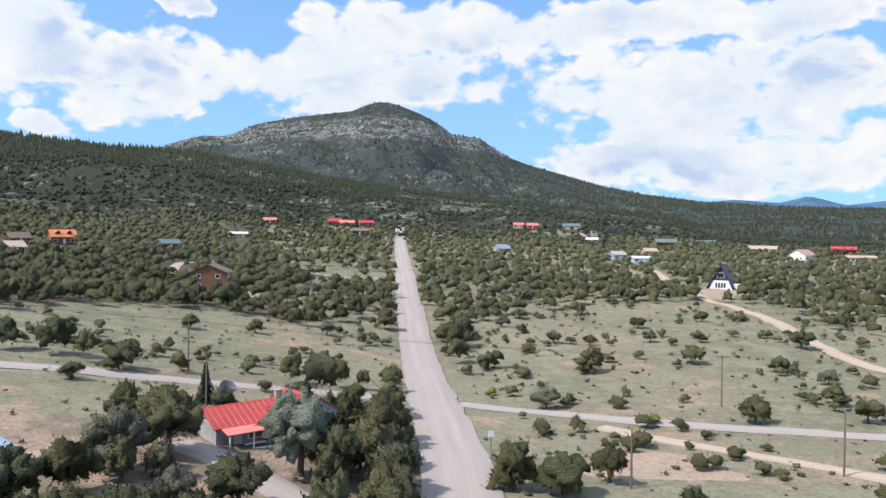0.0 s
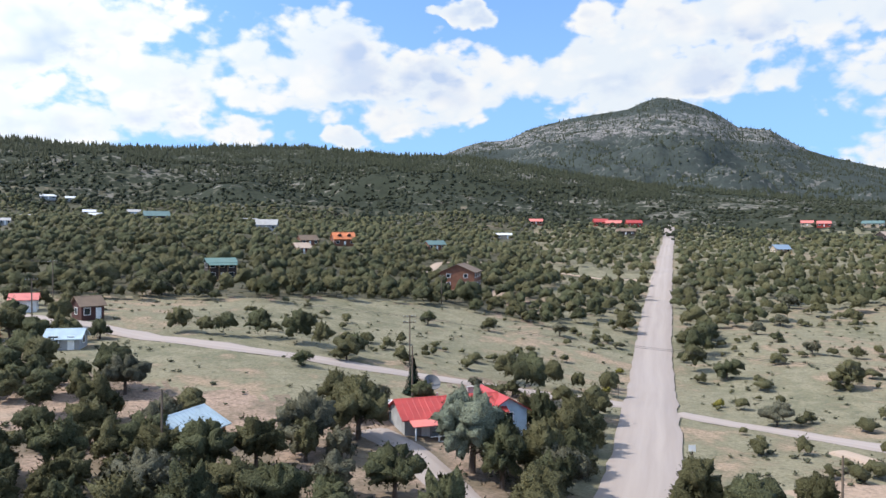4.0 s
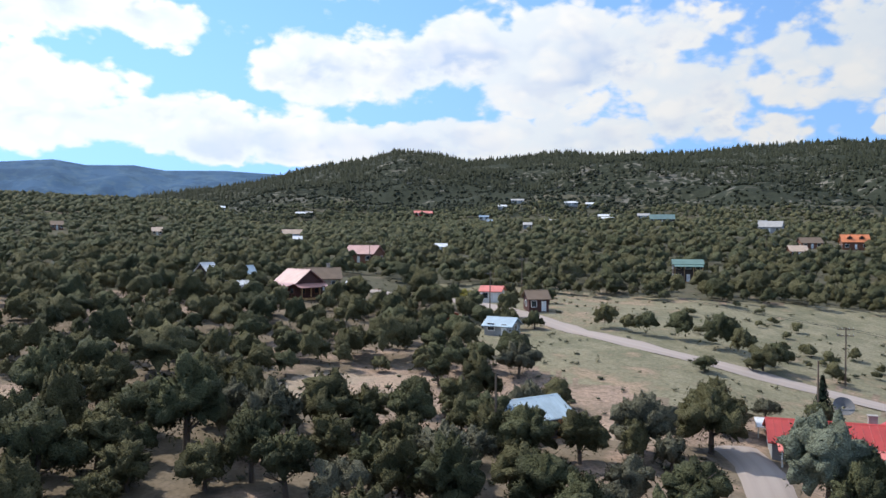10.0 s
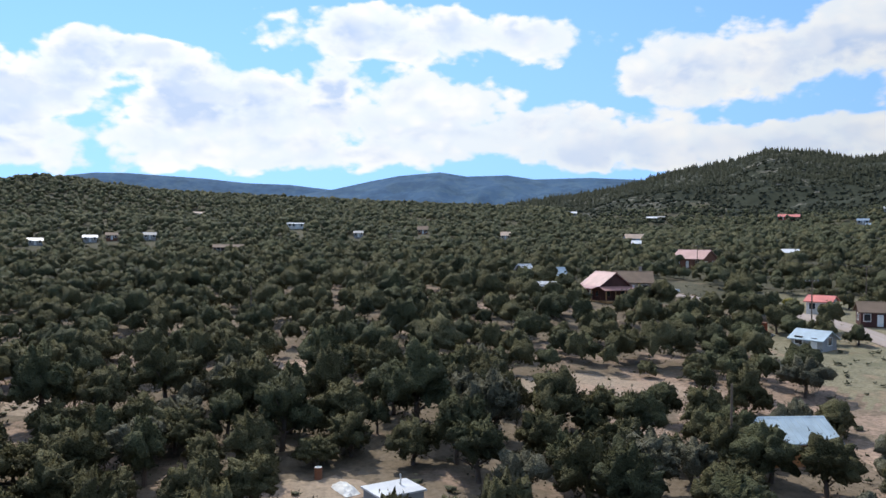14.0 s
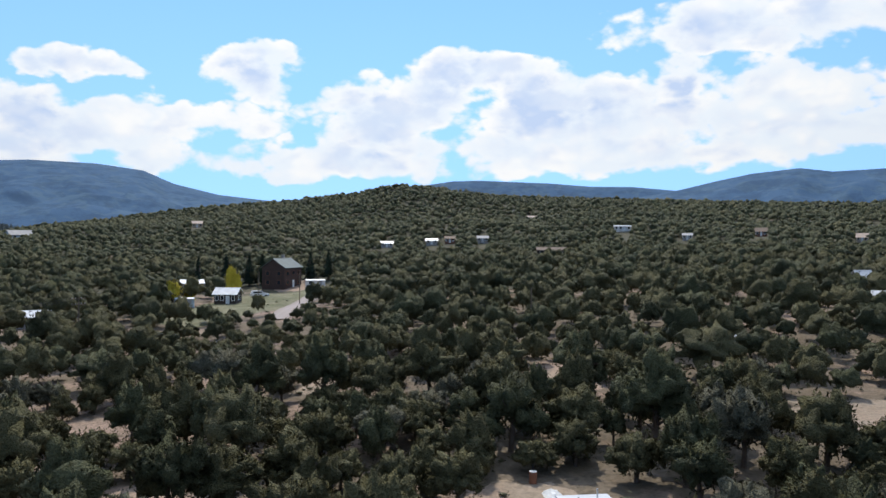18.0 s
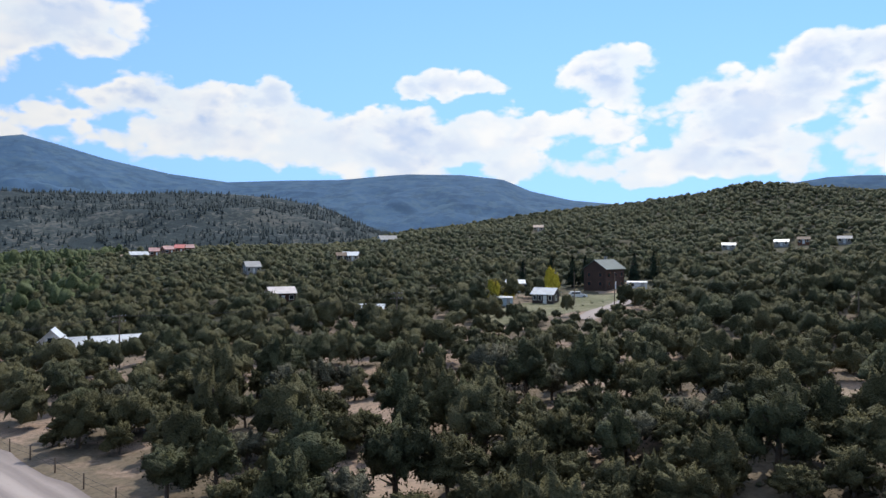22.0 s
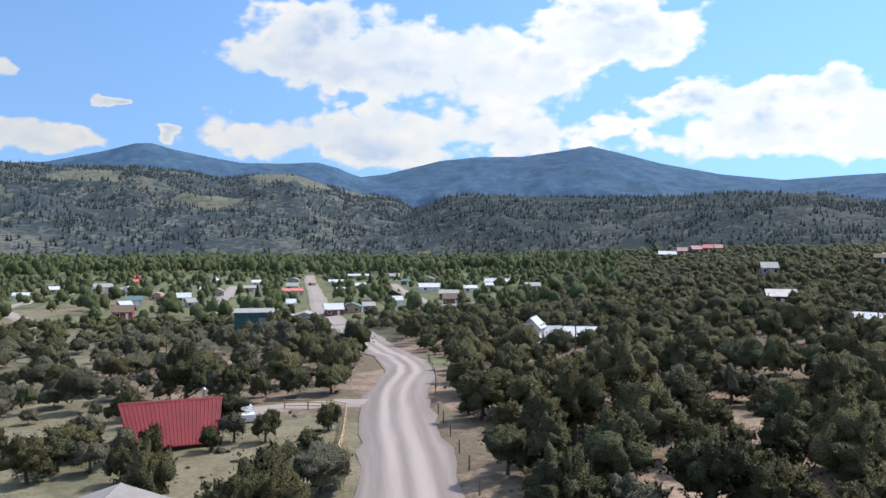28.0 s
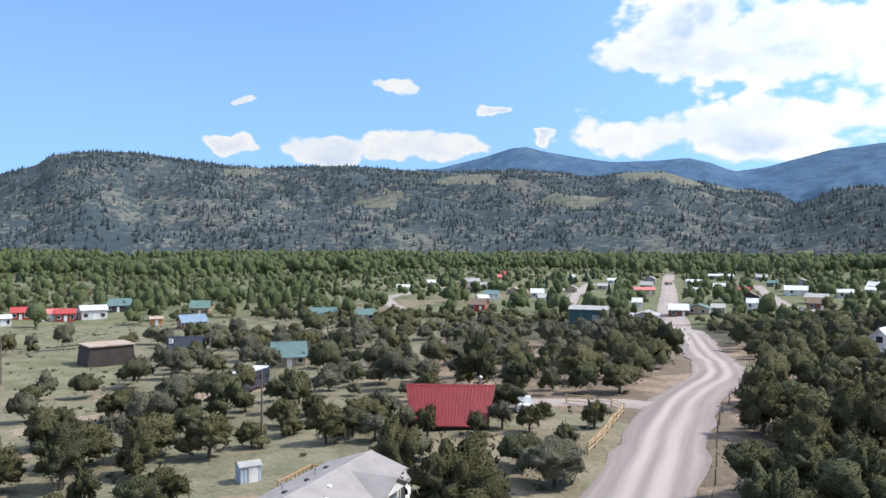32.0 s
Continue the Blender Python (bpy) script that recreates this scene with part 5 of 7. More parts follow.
# ---- things built one by one ----
def red_house():
    ob = thing("house", -20.6, 85.9, 15, "long low white-walled house with a bright red metal roof and porch", "house", sink=0.2)
    part("wall", sideways([(-3, -0.9), (3, -0.9), (3, 2.6), (0, 4.0), (-3, 2.6)], -6, 6), "wall_grey", ob)
    roof_panels(ob, 12, 6, 2.6, 1.45, "roof_red", 0.4, 0.12, 18)
    part("porch_roof", sideways([(-5.0, 2.05), (-5.0, 2.15), (-3.2, 2.55), (-3.2, 2.43)], -5.6, 5.6), "roof_salmon", ob, "faded pinkish porch roof")
    for k in range(5):
        part("porch_post", block(-5.3 + 10.6 * k / 4, -4.8, 0, 0.14, 0.14, 2.05), "trim_white", ob)
    part("porch_rail", block(0.8, -4.85, 0.85, 9.0, 0.06, 0.08), "trim_white", ob)
    part("porch_skirt", block(0.8, -4.8, -0.4, 9.0, 0.08, 0.75), "trim_white", ob)
    door(ob, -3.6, -3, 0.95, 2.05)
    for cx in (-1.6, 0.3, 2.2, 4.1):
        window(ob, cx, -3, 0.9, 1.5, 1.2)
    wing = part("wing_wall", prism([(4.2, -0.9), (9.0, -0.9), (9.0, 2.5), (6.6, 3.9), (4.2, 2.5)], -2.4, 5.0), "wall_blue", ob, "grey-blue wing wall")
    for s in (-1, 1):
        pts = [(6.6, 4.05), (6.6 + s * 2.8, 2.42), (6.6 + s * 2.8, 2.30), (6.6, 3.93)]
        part("wing_roof", prism(pts, -2.9, 5.4), "roof_red", wing)
    window(ob, 6.6, -2.4, 1.0, 1.2, 1.1)
    part("carport_roof", block(-5.2, 4.6, 2.55, 3.4, 4.6, 0.10), "roof_white", ob, "white metal carport roof")
    for dx in (-6.7, -3.8):
        for dy in (3.3, 6.6):
            part("carport_post", block(dx, dy, 0, 0.12, 0.12, 2.55), "trim_white", ob)
    chim = part("chimney", block(3.4, 1.2, 2.8, 0.8, 0.6, 1.9), "stone", ob)
    part("chimney_cap", block(3.4, 1.2, 4.7, 0.95, 0.75, 0.1), "stone", chim)
    bm = bmesh.new()
    limb(bm, (-1.0, 0.5, 3.5), (-1.0, 0.5, 4.5), 0.10, 0.10, 8)
    part("flue", bm, "steel", ob)
    YARDS.append((-20.1, 86.5, 10, 7, 50))
    YARDS.append((-17, 78, 8, 7, 50))


def red_barn():
    ob = thing("house", 23.8, -31.2, 3, "steep low-eaved house with a ribbed dark red metal roof", "house", sink=0.1)
    part("wall", sideways([(-4.3, -0.8), (4.3, -0.8), (4.3, 0.9), (0, 4.0), (-4.3, 0.9)], -4.2, 4.2), "wall_dark", ob)
    for s in (-1, 1):
        # the ridge runs out further than the eaves
        top, foot, z1, z0 = 4.9, 3.9, 4.15, 0.75
        bm = bmesh.new()
        a = [bm.verts.new(p) for p in ((-top, 0, z1), (top, 0, z1), (foot, s * 4.7, z0), (-foot, s * 4.7, z0))]
        b = [bm.verts.new(v.co + Vector((0, 0, 0.1))) for v in a]
        bm.faces.new(a), bm.faces.new(b[::-1])
        for k in range(4):
            bm.faces.new((a[k], a[(k + 1) % 4], b[(k + 1) % 4], b[k]))
        panel = part("roof", bm, "roof_darkred", ob)
        for k in range(25):
            f = k / 12.0 - 1.0
            bm = bmesh.new()
            limb(bm, (f * top * 0.99, 0, z1 + 0.12), (f * foot * 0.99, s * 4.7, z0 + 0.12), 0.035, 0.035, 4)
            part("rib", bm, "roof_darkred", panel)
    part("ridge_cap", sideways([(-0.2, 4.16), (0, 4.32), (0.2, 4.16)], -4.9, 4.9), "roof_darkred", ob)
    bm = bmesh.new()
    limb(bm, (3.2, 0.7, 3.2), (3.2, 0.7, 5.0), 0.14, 0.14, 10)
    flue = part("flue", bm, "steel", ob)
    bm = bmesh.new()
    limb(bm, (3.2, 0.7, 5.0), (3.2, 0.7, 5.2), 0.24, 0.10, 10)
    part("flue_cap", bm, "steel", flue)
    for cy in (-1.6, 1.4):
        window(ob, -4.2, cy, 0.8, 1.0, 1.0, "left")
    door(ob, 0, 4.3, 0.95, 1.7, "trim_white", 0.0, 1)
    YARDS.append((23.5, -31.0, 7, 7, -7))


def grey_home():
    ob = thing("house", 20.9, 1.2, 62.4, "white double-wide home with a grey shingle roof and roof vents", "house", sink=0.25)
    part("wall", sideways([(-3.5, -0.8), (3.5, -0.8), (3.5, 2.6), (0, 3.75), (-3.5, 2.6)], -7.4, 7.4), "trim_white", ob)
    roof_panels(ob, 14.8, 7.0, 2.6, 1.15, "shingle", 0.35, 0.12)
    # the cross gable over the entry, and the vents
    gable = part("cross_gable", prism([(1.0, 2.55), (5.0, 2.55), (3.0, 3.5)], -4.3, -0.6), "trim_white", ob)
    for s in (-1, 1):
        part("gable_roof", prism([(3.0, 3.62), (3.0 + s * 2.3, 2.58), (3.0 + s * 2.3, 2.48), (3.0, 3.52)], -4.5, -0.3), "shingle", gable)
    for vx, vy in ((-6, 1.5), (-4, 2.2), (-2.5, 1.2), (-1, 2.4), (0.4, 1.3), (-5, -1.3), (-2.2, -1.8), (-0.5, -1.0), (2.0, 1.6), (4.2, 2.0)):
        z = 3.85 - abs(vy) * 0.33
        if vx in (-1, 2.0):
            bm = bmesh.new()
            limb(bm, (vx, vy, z - 0.1), (vx, vy, z + 0.55), 0.07, 0.07, 8)
            part("vent_pipe", bm, "steel", ob)
        else:
            part("roof_vent", block(vx, vy, z - 0.02, 0.34, 0.30, 0.16, bevel=0.03), "trim_white" if vy < 0 else "black_trim", ob)
    for cx in (-6.2, -4.2, -2.2, 0.0, 5.8):
        window(ob, cx, -3.5, 0.9, 0.8, 1.3)
    door(ob, 3.0, -4.3, 0.95, 2.0, "wall_grey")
    window(ob, -7.4, 1.4, 0.9, 1.0, 1.2, "left")
    window(ob, 7.4, -1.2, 0.9, 1.0, 1.2, "right")
    deck = part("deck", block(7.4, 5.2, 0.35, 5.0, 3.2, 0.14), "deck_wood", ob)
    for k in range(9):
        part("deck_post", block(5.0 + 0.6 * k, 6.7, -0.6, 0.09, 0.09, 2.0), "deck_wood", deck)
    for k in range(5):
        part("deck_post", block(9.85, 3.8 + 0.7 * k, -0.6, 0.09, 0.09, 2.0), "deck_wood", deck)
    part("deck_rail", block(7.4, 6.7, 1.38, 5.0, 0.10, 0.08), "deck_wood", deck)
    part("deck_rail", block(9.85, 5.2, 1.38, 0.10, 3.2, 0.08), "deck_wood", deck)
    part("deck_rail", block(7.4, 6.7, 0.85, 5.0, 0.05, 0.06), "deck_wood", deck)
    YARDS.append((20.9, 1.2, 9.5, 7, 90))
    YARDS.append((26.5, -6, 5, 5, 0))


def a_frame():
    ob = thing("a_frame_house", 109.5, 304.0, -6, "black and white A-frame house with a tall glazed gable", "house")
    part("wall", prism([(-4.8, -0.6), (4.8, -0.6), (4.3, 0.6), (0, 8.9), (-4.3, 0.6)], -4.0, 5.5), "wall_dark", ob)
    front = part("front_wall", prism([(-4.4, -0.1), (4.4, -0.1), (2.9, 3.5), (-2.9, 3.5)], -4.12, -4.0), "trim_white", ob, "white lower front wall")
    for s in (-1, 1):
        part("roof", prism([(0, 9.4), (s * 5.6, -0.3), (s * 5.3, -0.3), (0, 8.95)], -4.7, 6.0), "roof_navy", ob)
    window(ob, 0, -4.05, 4.4, 2.6, 1.9)
    for cx in (-1.5, -0.5, 0.5, 1.5):
        window(ob, cx, -4.12, 0.6, 0.7, 1.9)
    door(ob, 2.6, -4.1, 0.9, 2.0, "trim_white")
    part("annex", block(5.6, 1.5, -0.3, 2.6, 4.0, 2.3), "wall_white", ob, "low white side room")
    YARDS.append((109.5, 304.0, 9, 9, 0))


def blue_cabin():
    ob = thing("cabin", -39.6, 63.0, 38, "orange-brown plank cabin with a pale blue metal roof", "cabin", sink=0.1)
    part("wall", sideways([(-2.8, -0.8), (2.8, -0.8), (2.8, 2.3), (0, 3.7), (-2.8, 2.3)], -3.6, 3.6), "wall_orange", ob)
    roof_panels(ob, 7.2, 5.6, 2.3, 1.45, "roof_blue", 0.4, 0.10, 14)
    for k in range(6):
        part("plank_batten", block(-3.62, -2.3 + 0.9 * k, -0.3, 0.05, 0.06, 2.6), "wall_orange", ob)
    window(ob, -1.5, -2.8, 0.9, 1.0, 1.0)
    window(ob, -3.6, 1.2, 1.0, 0.8, 0.9, "left")
    door(ob, 1.2, -2.8, 0.9, 2.0, "wall_dark")
    YARDS.append((-39.6, 63.0, 5.5, 4.6, 90))


def teal_barn():
    ob = thing("barn", 38.5, -184.0, -3, "big dark teal metal barn with ribbed walls", "barn")
    part("wall", block(0, 0, -0.8, 10.8, 9, 5.4), "wall_teal", ob)
    me = None
    for k in range(24):
        rib = part("rib", block(0, -4.53, -0.5, 0.10, 0.08, 5.0), "wall_teal", ob) if me is None else new("rib", me)
        rib.parent, me = ob, rib.data
        rib.location.x = -5.2 + 10.4 * k / 23
    part("roof", sideways([(-4.8, 4.6), (4.8, 4.6), (4.8, 4.75), (0, 5.6), (-4.8, 4.75)], -5.7, 5.7), "roof_grey", ob)
    part("big_door", block(3.0, -4.55, -0.2, 3.2, 0.10, 3.4), "wall_grey", ob)
    YARDS.append((38.5, -184.0, 8, 8, 0))


def navy_house():
    ob = thing("house", 98.0, -77.0, -14, "steep house with a dark navy metal roof and stone chimney", "house")
    part("wall", sideways([(-3, -0.8), (3, -0.8), (3, 1.4), (0, 4.2), (-3, 1.4)], -3.0, 3.0), "wall_dark", ob)
    roof_panels(ob, 6.0, 6.0, 1.4, 2.9, "roof_navy", 0.4, 0.12, 14)
    part("porch_roof", block(0.3, -4.0, 1.2, 5.6, 1.6, 0.12), "roof_grey", ob)
    chim = part("chimney", block(-2.6, -1.2, 1.6, 0.7, 0.7, 2.4), "trim_white", ob, "pale stone chimney")
    part("chimney_cap", block(-2.6, -1.2, 4.0, 0.85, 0.85, 0.1), "stone", chim)
    window(ob, 3.0, 0, 0.9, 1.0, 1.1, "right")
    YARDS.append((98.0, -77.0, 6, 6, 0))


def brown_block():
    ob = thing("house", 108.0, -66.5, 16, "dark brown slope-sided cabin with a flat pale roof edge", "house")
    part("wall", prism([(-4.6, -0.6), (4.4, -0.6), (3.9, 3.9), (-4.0, 3.9)], -3.2, 3.2), "wall_dark", ob)
    part("roof", block(0, 0, 3.9, 8.6, 7.0, 0.22), "roof_tan", ob)
    for cy in (-1.4, 1.4):
        window(ob, 4.2, cy, 1.4, 0.9, 1.2, "right")
    window(ob, 4.1, 0, 0.2, 0.8, 1.8, "right")
    YARDS.append((108.0, -66.5, 7, 6, 0))


def motor_home():
    ob = thing("motor_home", 61.6, -47.4, 60, "dark motor coach with a white roof parked on gravel", "motor home")
    part("body", block(0, 0, 0.45, 7.6, 2.5, 2.5, bevel=0.12), "car_dark", ob)
    part("roof", block(0, 0, 2.95, 7.4, 2.4, 0.16, bevel=0.05), "roof_white", ob)
    part("windscreen", block(-3.82, 0, 1.45, 0.05, 2.1, 1.1), "glass", ob)
    for k in range(4):
        part("side_window", block(-2.6 + 1.9 * k, -1.27, 1.6, 1.2, 0.04, 0.7), "glass", ob)
    part("air_unit", block(1.2, 0, 3.1, 0.9, 0.8, 0.25, bevel=0.05), "trim_white", ob)
    for wx in (-2.9, 2.4):
        for s in (-1, 1):
            wheel(ob, wx, s * 1.12, 0.48, 0.26)
    YARDS.append((61.6, -47.4, 6, 4, 40))
    YARDS.append((57.0, -40.0, 6, 3, 60))


def small_shed():
    ob = thing("shed", 33.0, -7.4, 14, "small pale blue metal garden shed with a grey roof", "shed", sink=0.05)
    part("wall", block(0, 0, 0, 1.8, 1.5, 1.45), "wall_blue", ob)
    for k in range(6):
        part("rib", block(-0.8 + 0.32 * k, -0.77, 0.05, 0.05, 0.04, 1.35), "wall_white", ob)
    part("door", block(0.25, -0.78, 0.08, 0.75, 0.05, 1.3), "wall_white", ob)
    part("roof", sideways([(-0.85, 1.42), (0, 1.7), (0.85, 1.42), (0.85, 1.48), (0, 1.77), (-0.85, 1.48)], -1.0, 1.0), "roof_grey", ob)
    YARDS.append((33.2, -7.2, 3, 3, 0))


def near_yard():
    ob = thing("shed", -24.0, 27.4, 30, "low shed with a flat bright white metal roof", "shed")
    part("wall", block(0, 0, -0.4, 3.2, 2.5, 2.55), "wall_grey", ob)
    part("roof", block(0, 0, 2.15, 3.5, 2.8, 0.12), "roof_white", ob)
    bm = bmesh.new()
    limb(bm, (0.7, 0.3, 2.2), (0.7, 0.3, 3.0), 0.06, 0.06, 8)
    part("vent_pipe", bm, "steel", ob)
    door(ob, 0.2, -1.25, 0.8, 1.8, "wall_dark", 0.1)
    drum = thing("oil_drum", -32.2, 21.9, 0, "rusty steel drum with a pale lid", "drum")
    bm = bmesh.new()
    bmesh.ops.create_cone(bm, segments=18, radius1=0.3, radius2=0.3, depth=0.88, cap_ends=True, matrix=Matrix.Translation((0, 0, 0.44)))
    part("barrel", bm, "rust", drum)
    bm = bmesh.new()
    for z in (0.28, 0.6):
        bmesh.ops.create_cone(bm, segments=18, radius1=0.32, radius2=0.32, depth=0.05, cap_ends=True, matrix=Matrix.Translation((0, 0, z)))
    part("hoop", bm, "rust", drum)
    bm = bmesh.new()
    bmesh.ops.create_cone(bm, segments=18, radius1=0.29, radius2=0.27, depth=0.05, cap_ends=True, matrix=Matrix.Translation((0, 0, 0.9)))
    part("lid", bm, "white_cloth", drum)
    second = copy_thing(drum, pose(-27.6, 26.2, ground_at(-27.6, 26.2), 0, 0, 40))
    tagged(second, "rusty red drum beside the shed")
    tarp = new("tarpaulin")
    tarp.matrix_world = pose(-29.9, 24.0, ground_at(-29.9, 24.0), 0, 0, 30)
    bm = bmesh.new()
    bmesh.ops.create_grid(bm, x_segments=18, y_segments=10, size=1.0)
    for v in bm.verts:
        u, w = v.co.x, v.co.y
        v.co = Vector((u * 1.5, w * 0.7, max(0.03, 0.55 * (1 - u * u) * (1 - w * w) + 0.22 * noise.noise(Vector((u * 3, w * 3, 1.0))))))
    bmesh.ops.solidify(bm, geom=bm.faces, thickness=0.03)
    part("sheet", bm, "white_cloth", tarp)
    tagged(tarp, "crumpled white tarpaulin over a heap on the ground", "tarpaulin")
    YARDS.append((-24.0, 27.4, 4, 4, 0))
    YARDS.append((-30.5, 23.2, 4.2, 3.0, 30))


def rail_fence():
    """The wooden fence beside the drive: paired posts and two rails a bay."""
    ob = new("fence")
    ob.matrix_world = pose(7.0, -22.0, ground_at(7.0, -22.0))
    pts = [(7.0, -22.0), (6.9, -25.0), (6.8, -28.0), (6.8, -31.0), (6.8, -34.0), (6.8, -37.0), (6.9, -40.0), (7.0, -43.0), (8.8, -45.3), (11.6, -46.0), (14.4, -46.2)]
    base = ob.matrix_world.translation
    local = [Vector((x, y, ground_at(x, y))) - base for x, y in pts]
    for p in local:
        bm = bmesh.new()
        limb(bm, p + Vector((0, 0, -0.4)), p + Vector((0, 0, 1.25)), 0.10, 0.09, 7)
        part("post", bm, "fence_wood", ob)
    for a, b in zip(local[:-1], local[1:]):
        for z in (0.45, 0.85, 1.12):
            bm = bmesh.new()
            limb(bm, a + Vector((0, 0, z)), b + Vector((0, 0, z)), 0.055, 0.05, 6)
            part("rail", bm, "fence_wood", ob)
    tagged(ob, "pale wooden post and rail fence beside the gravel road", "fence")
    wirefence = new("fence")
    wirefence.matrix_world = pose(-3.6, -20.0, ground_at(-3.6, -20.0))
    base = wirefence.matrix_world.translation
    line = [(-3.8 - 0.3 * math.sin(k * 0.7) - (0.0 if k < 9 else 0.35 * (k - 8)), 2.0 - 6.0 * k) for k in range(17)]
    local = [Vector((x, y, ground_at(x, y))) - base for x, y in line]
    for p in local:
        bm = bmesh.new()
        limb(bm, p + Vector((0, 0, -0.4)), p + Vector((0, 0, 1.3)), 0.08, 0.06, 6)
        part("post", bm, "pole_wood", wirefence)
    for a, b in zip(local[:-1], local[1:]):
        for z in (0.5, 1.0):
            bm = bmesh.new()
            limb(bm, a + Vector((0, 0, z)), b + Vector((0, 0, z)), 0.012, 0.012, 4)
            part("wire", bm, "black_trim", wirefence)
    tagged(wirefence, "weathered post and wire fence along the road", "fence")


def signs():
    for x, y, turn, label in ((6.0, 92.5, 10, "small white road sign on a post"), (-6.5, 126.0, 0, "wooden marker post beside the lane"), (28.5, 107.0, 0, "short marker post by the lane")):
        ob = thing("road_sign", x, y, turn, label, "sign")
        part("post", block(0, 0, -0.2, 0.09, 0.09, 2.2), "pole_wood", ob)
        if "white" in label:
            part("plate", block(0, -0.07, 1.5, 0.75, 0.03, 0.75, bevel=0.01), "trim_white", ob)
    box_ob = thing("container", -98.8, 91.7, 15, "orange-red steel bin beside the lane", "bin")
    part("body", block(0, 0, 0, 2.0, 1.8, 1.8), "red_box", box_ob)
    part("rim", block(0, 0, 1.8, 2.1, 1.9, 0.08), "rust", box_ob)
    for x, y, t in ((-103.5, 90.5, 10), (-96.0, 92.0, 50)):
        heap = thing("scrap_heap", x, y, t, "heap of pale scrap boards and sheet metal", "scrap")
        for k in range(6):
            bm = bmesh.new()
            box(bm, 0, 0, 0, 1.6 - 0.15 * k, 0.25, 0.05)
            bmesh.ops.rotate(bm, verts=bm.verts, cent=(0, 0, 0), matrix=Matrix.Rotation(0.9 * k, 3, "Z"))
            bmesh.ops.translate(bm, verts=bm.verts, vec=(0.1 * k, 0, 0.06 + 0.06 * k))
            part("board", bm, ("white_cloth", "wall_grey", "steel")[k % 3], heap)
    tank = thing("water_tank", -91.0, 36.9, 0, "white upright plastic water tank among trees", "tank")
    bm = bmesh.new()
    bmesh.ops.create_cone(bm, segments=20, radius1=0.75, radius2=0.75, depth=1.7, cap_ends=True, matrix=Matrix.Translation((0, 0, 0.85)))
    part("shell", bm, "trim_white", tank)
    bm = bmesh.new()
    bmesh.ops.create_cone(bm, segments=20, radius1=0.75, radius2=0.2, depth=0.35, cap_ends=True, matrix=Matrix.Translation((0, 0, 1.87)))
    part("lid", bm, "trim_white", tank)
    dish = thing("satellite_dish", -27.4, 98.4, 20, "large grey mesh satellite dish on a post", "dish")
    part("post", block(0, 0, 0, 0.14, 0.14, 2.0), "steel", dish)
    bm = bmesh.new()
    bmesh.ops.create_cone(bm, segments=24, radius1=0.2, radius2=1.15, depth=0.42, cap_ends=False, matrix=Matrix.Translation((0, -0.3, 2.4)) @ Matrix.Rotation(radians(50), 4, "X"))
    bmesh.ops.solidify(bm, geom=bm.faces, thickness=0.04)
    part("bowl", bm, "wall_weathered", dish)


def power_lines():
    for x, y, tall, arms, label in (
        (-38.5, 117.6, 8.2, 2, "dark wooden utility pole in the meadow"), (43.7, 120.6, 8.0, 1, "wooden utility pole beside the lane"), (43.8, 83.8, 7.2, 0, "plain wooden pole on dry grass"),
        (19.1, 77.3, 6.0, 0, "plain dark wooden pole near the road"), (-29.5, 97.0, 7.0, 0, "thin pole behind the red-roofed house"), (-36.0, 56.5, 7.5, 0, "wooden pole beside the blue-roofed cabin"),
        (-47.0, 43.0, 5.5, 0, "wooden pole among junipers"), (-90.0, 8.0, 8.0, 0, "tall thin pole in the woods"), (-104.0, 104.0, 8.0, 1, "utility pole beside the lane"), (-126.0, 129.0, 8.0, 1, "utility pole by the shed"),
        (-190.0, 120.0, 9.0, 1, "utility pole in the woods"), (38.4, -17.1, 7.6, 0, "tall thin pale pole in the yard"), (36.9, -80.3, 8.0, 1, "utility pole among trees"), (57.0, -62.0, 8.0, 1, "utility pole among trees"),
        (-135.8, -70.0, 8.0, 0, "plain pole beside the clearing"), (-138.1, -60.1, 8.0, 0, "plain pole beside the lane"), (-30.0, -80.0, 8.5, 2, "utility pole in the woods"), (-70.0, -60.0, 8.5, 2, "utility pole in the woods"),
        (85.0, -68.0, 8.0, 1, "utility pole by the field"), (103.0, -40.0, 7.0, 0, "thin pole in the field"), (-160.0, 270.0, 8.0, 1, "utility pole in the woods"), (132.0, 260.0, 9.0, 1, "tall pole behind the A-frame house"),
        (-60.0, 190.0, 7.5, 1, "utility pole near the brown house"), (205.0, -110.0, 7.0, 0, "thin pole in the far field"),
    ):
        pole(x, y, tall, label, arms, 20)
    for side in (-0.9, 0.9):
        wire("slack dark power line over the trees", [(-190.0, 120.0 + side, 8.8), (-126.0, 129.0 + side, 7.8), (-38.5, 117.6 + side, 8.0), (43.7, 120.6 + side, 7.8)], 1.0)
        wire("slack dark power line over the woods", [(-70.0, -60.0 + side, 8.3), (-30.0, -80.0 + side, 8.3), (36.9, -80.3 + side, 7.8), (57.0, -62.0 + side, 7.8), (85.0, -68.0 + side, 7.8)], 1.0)


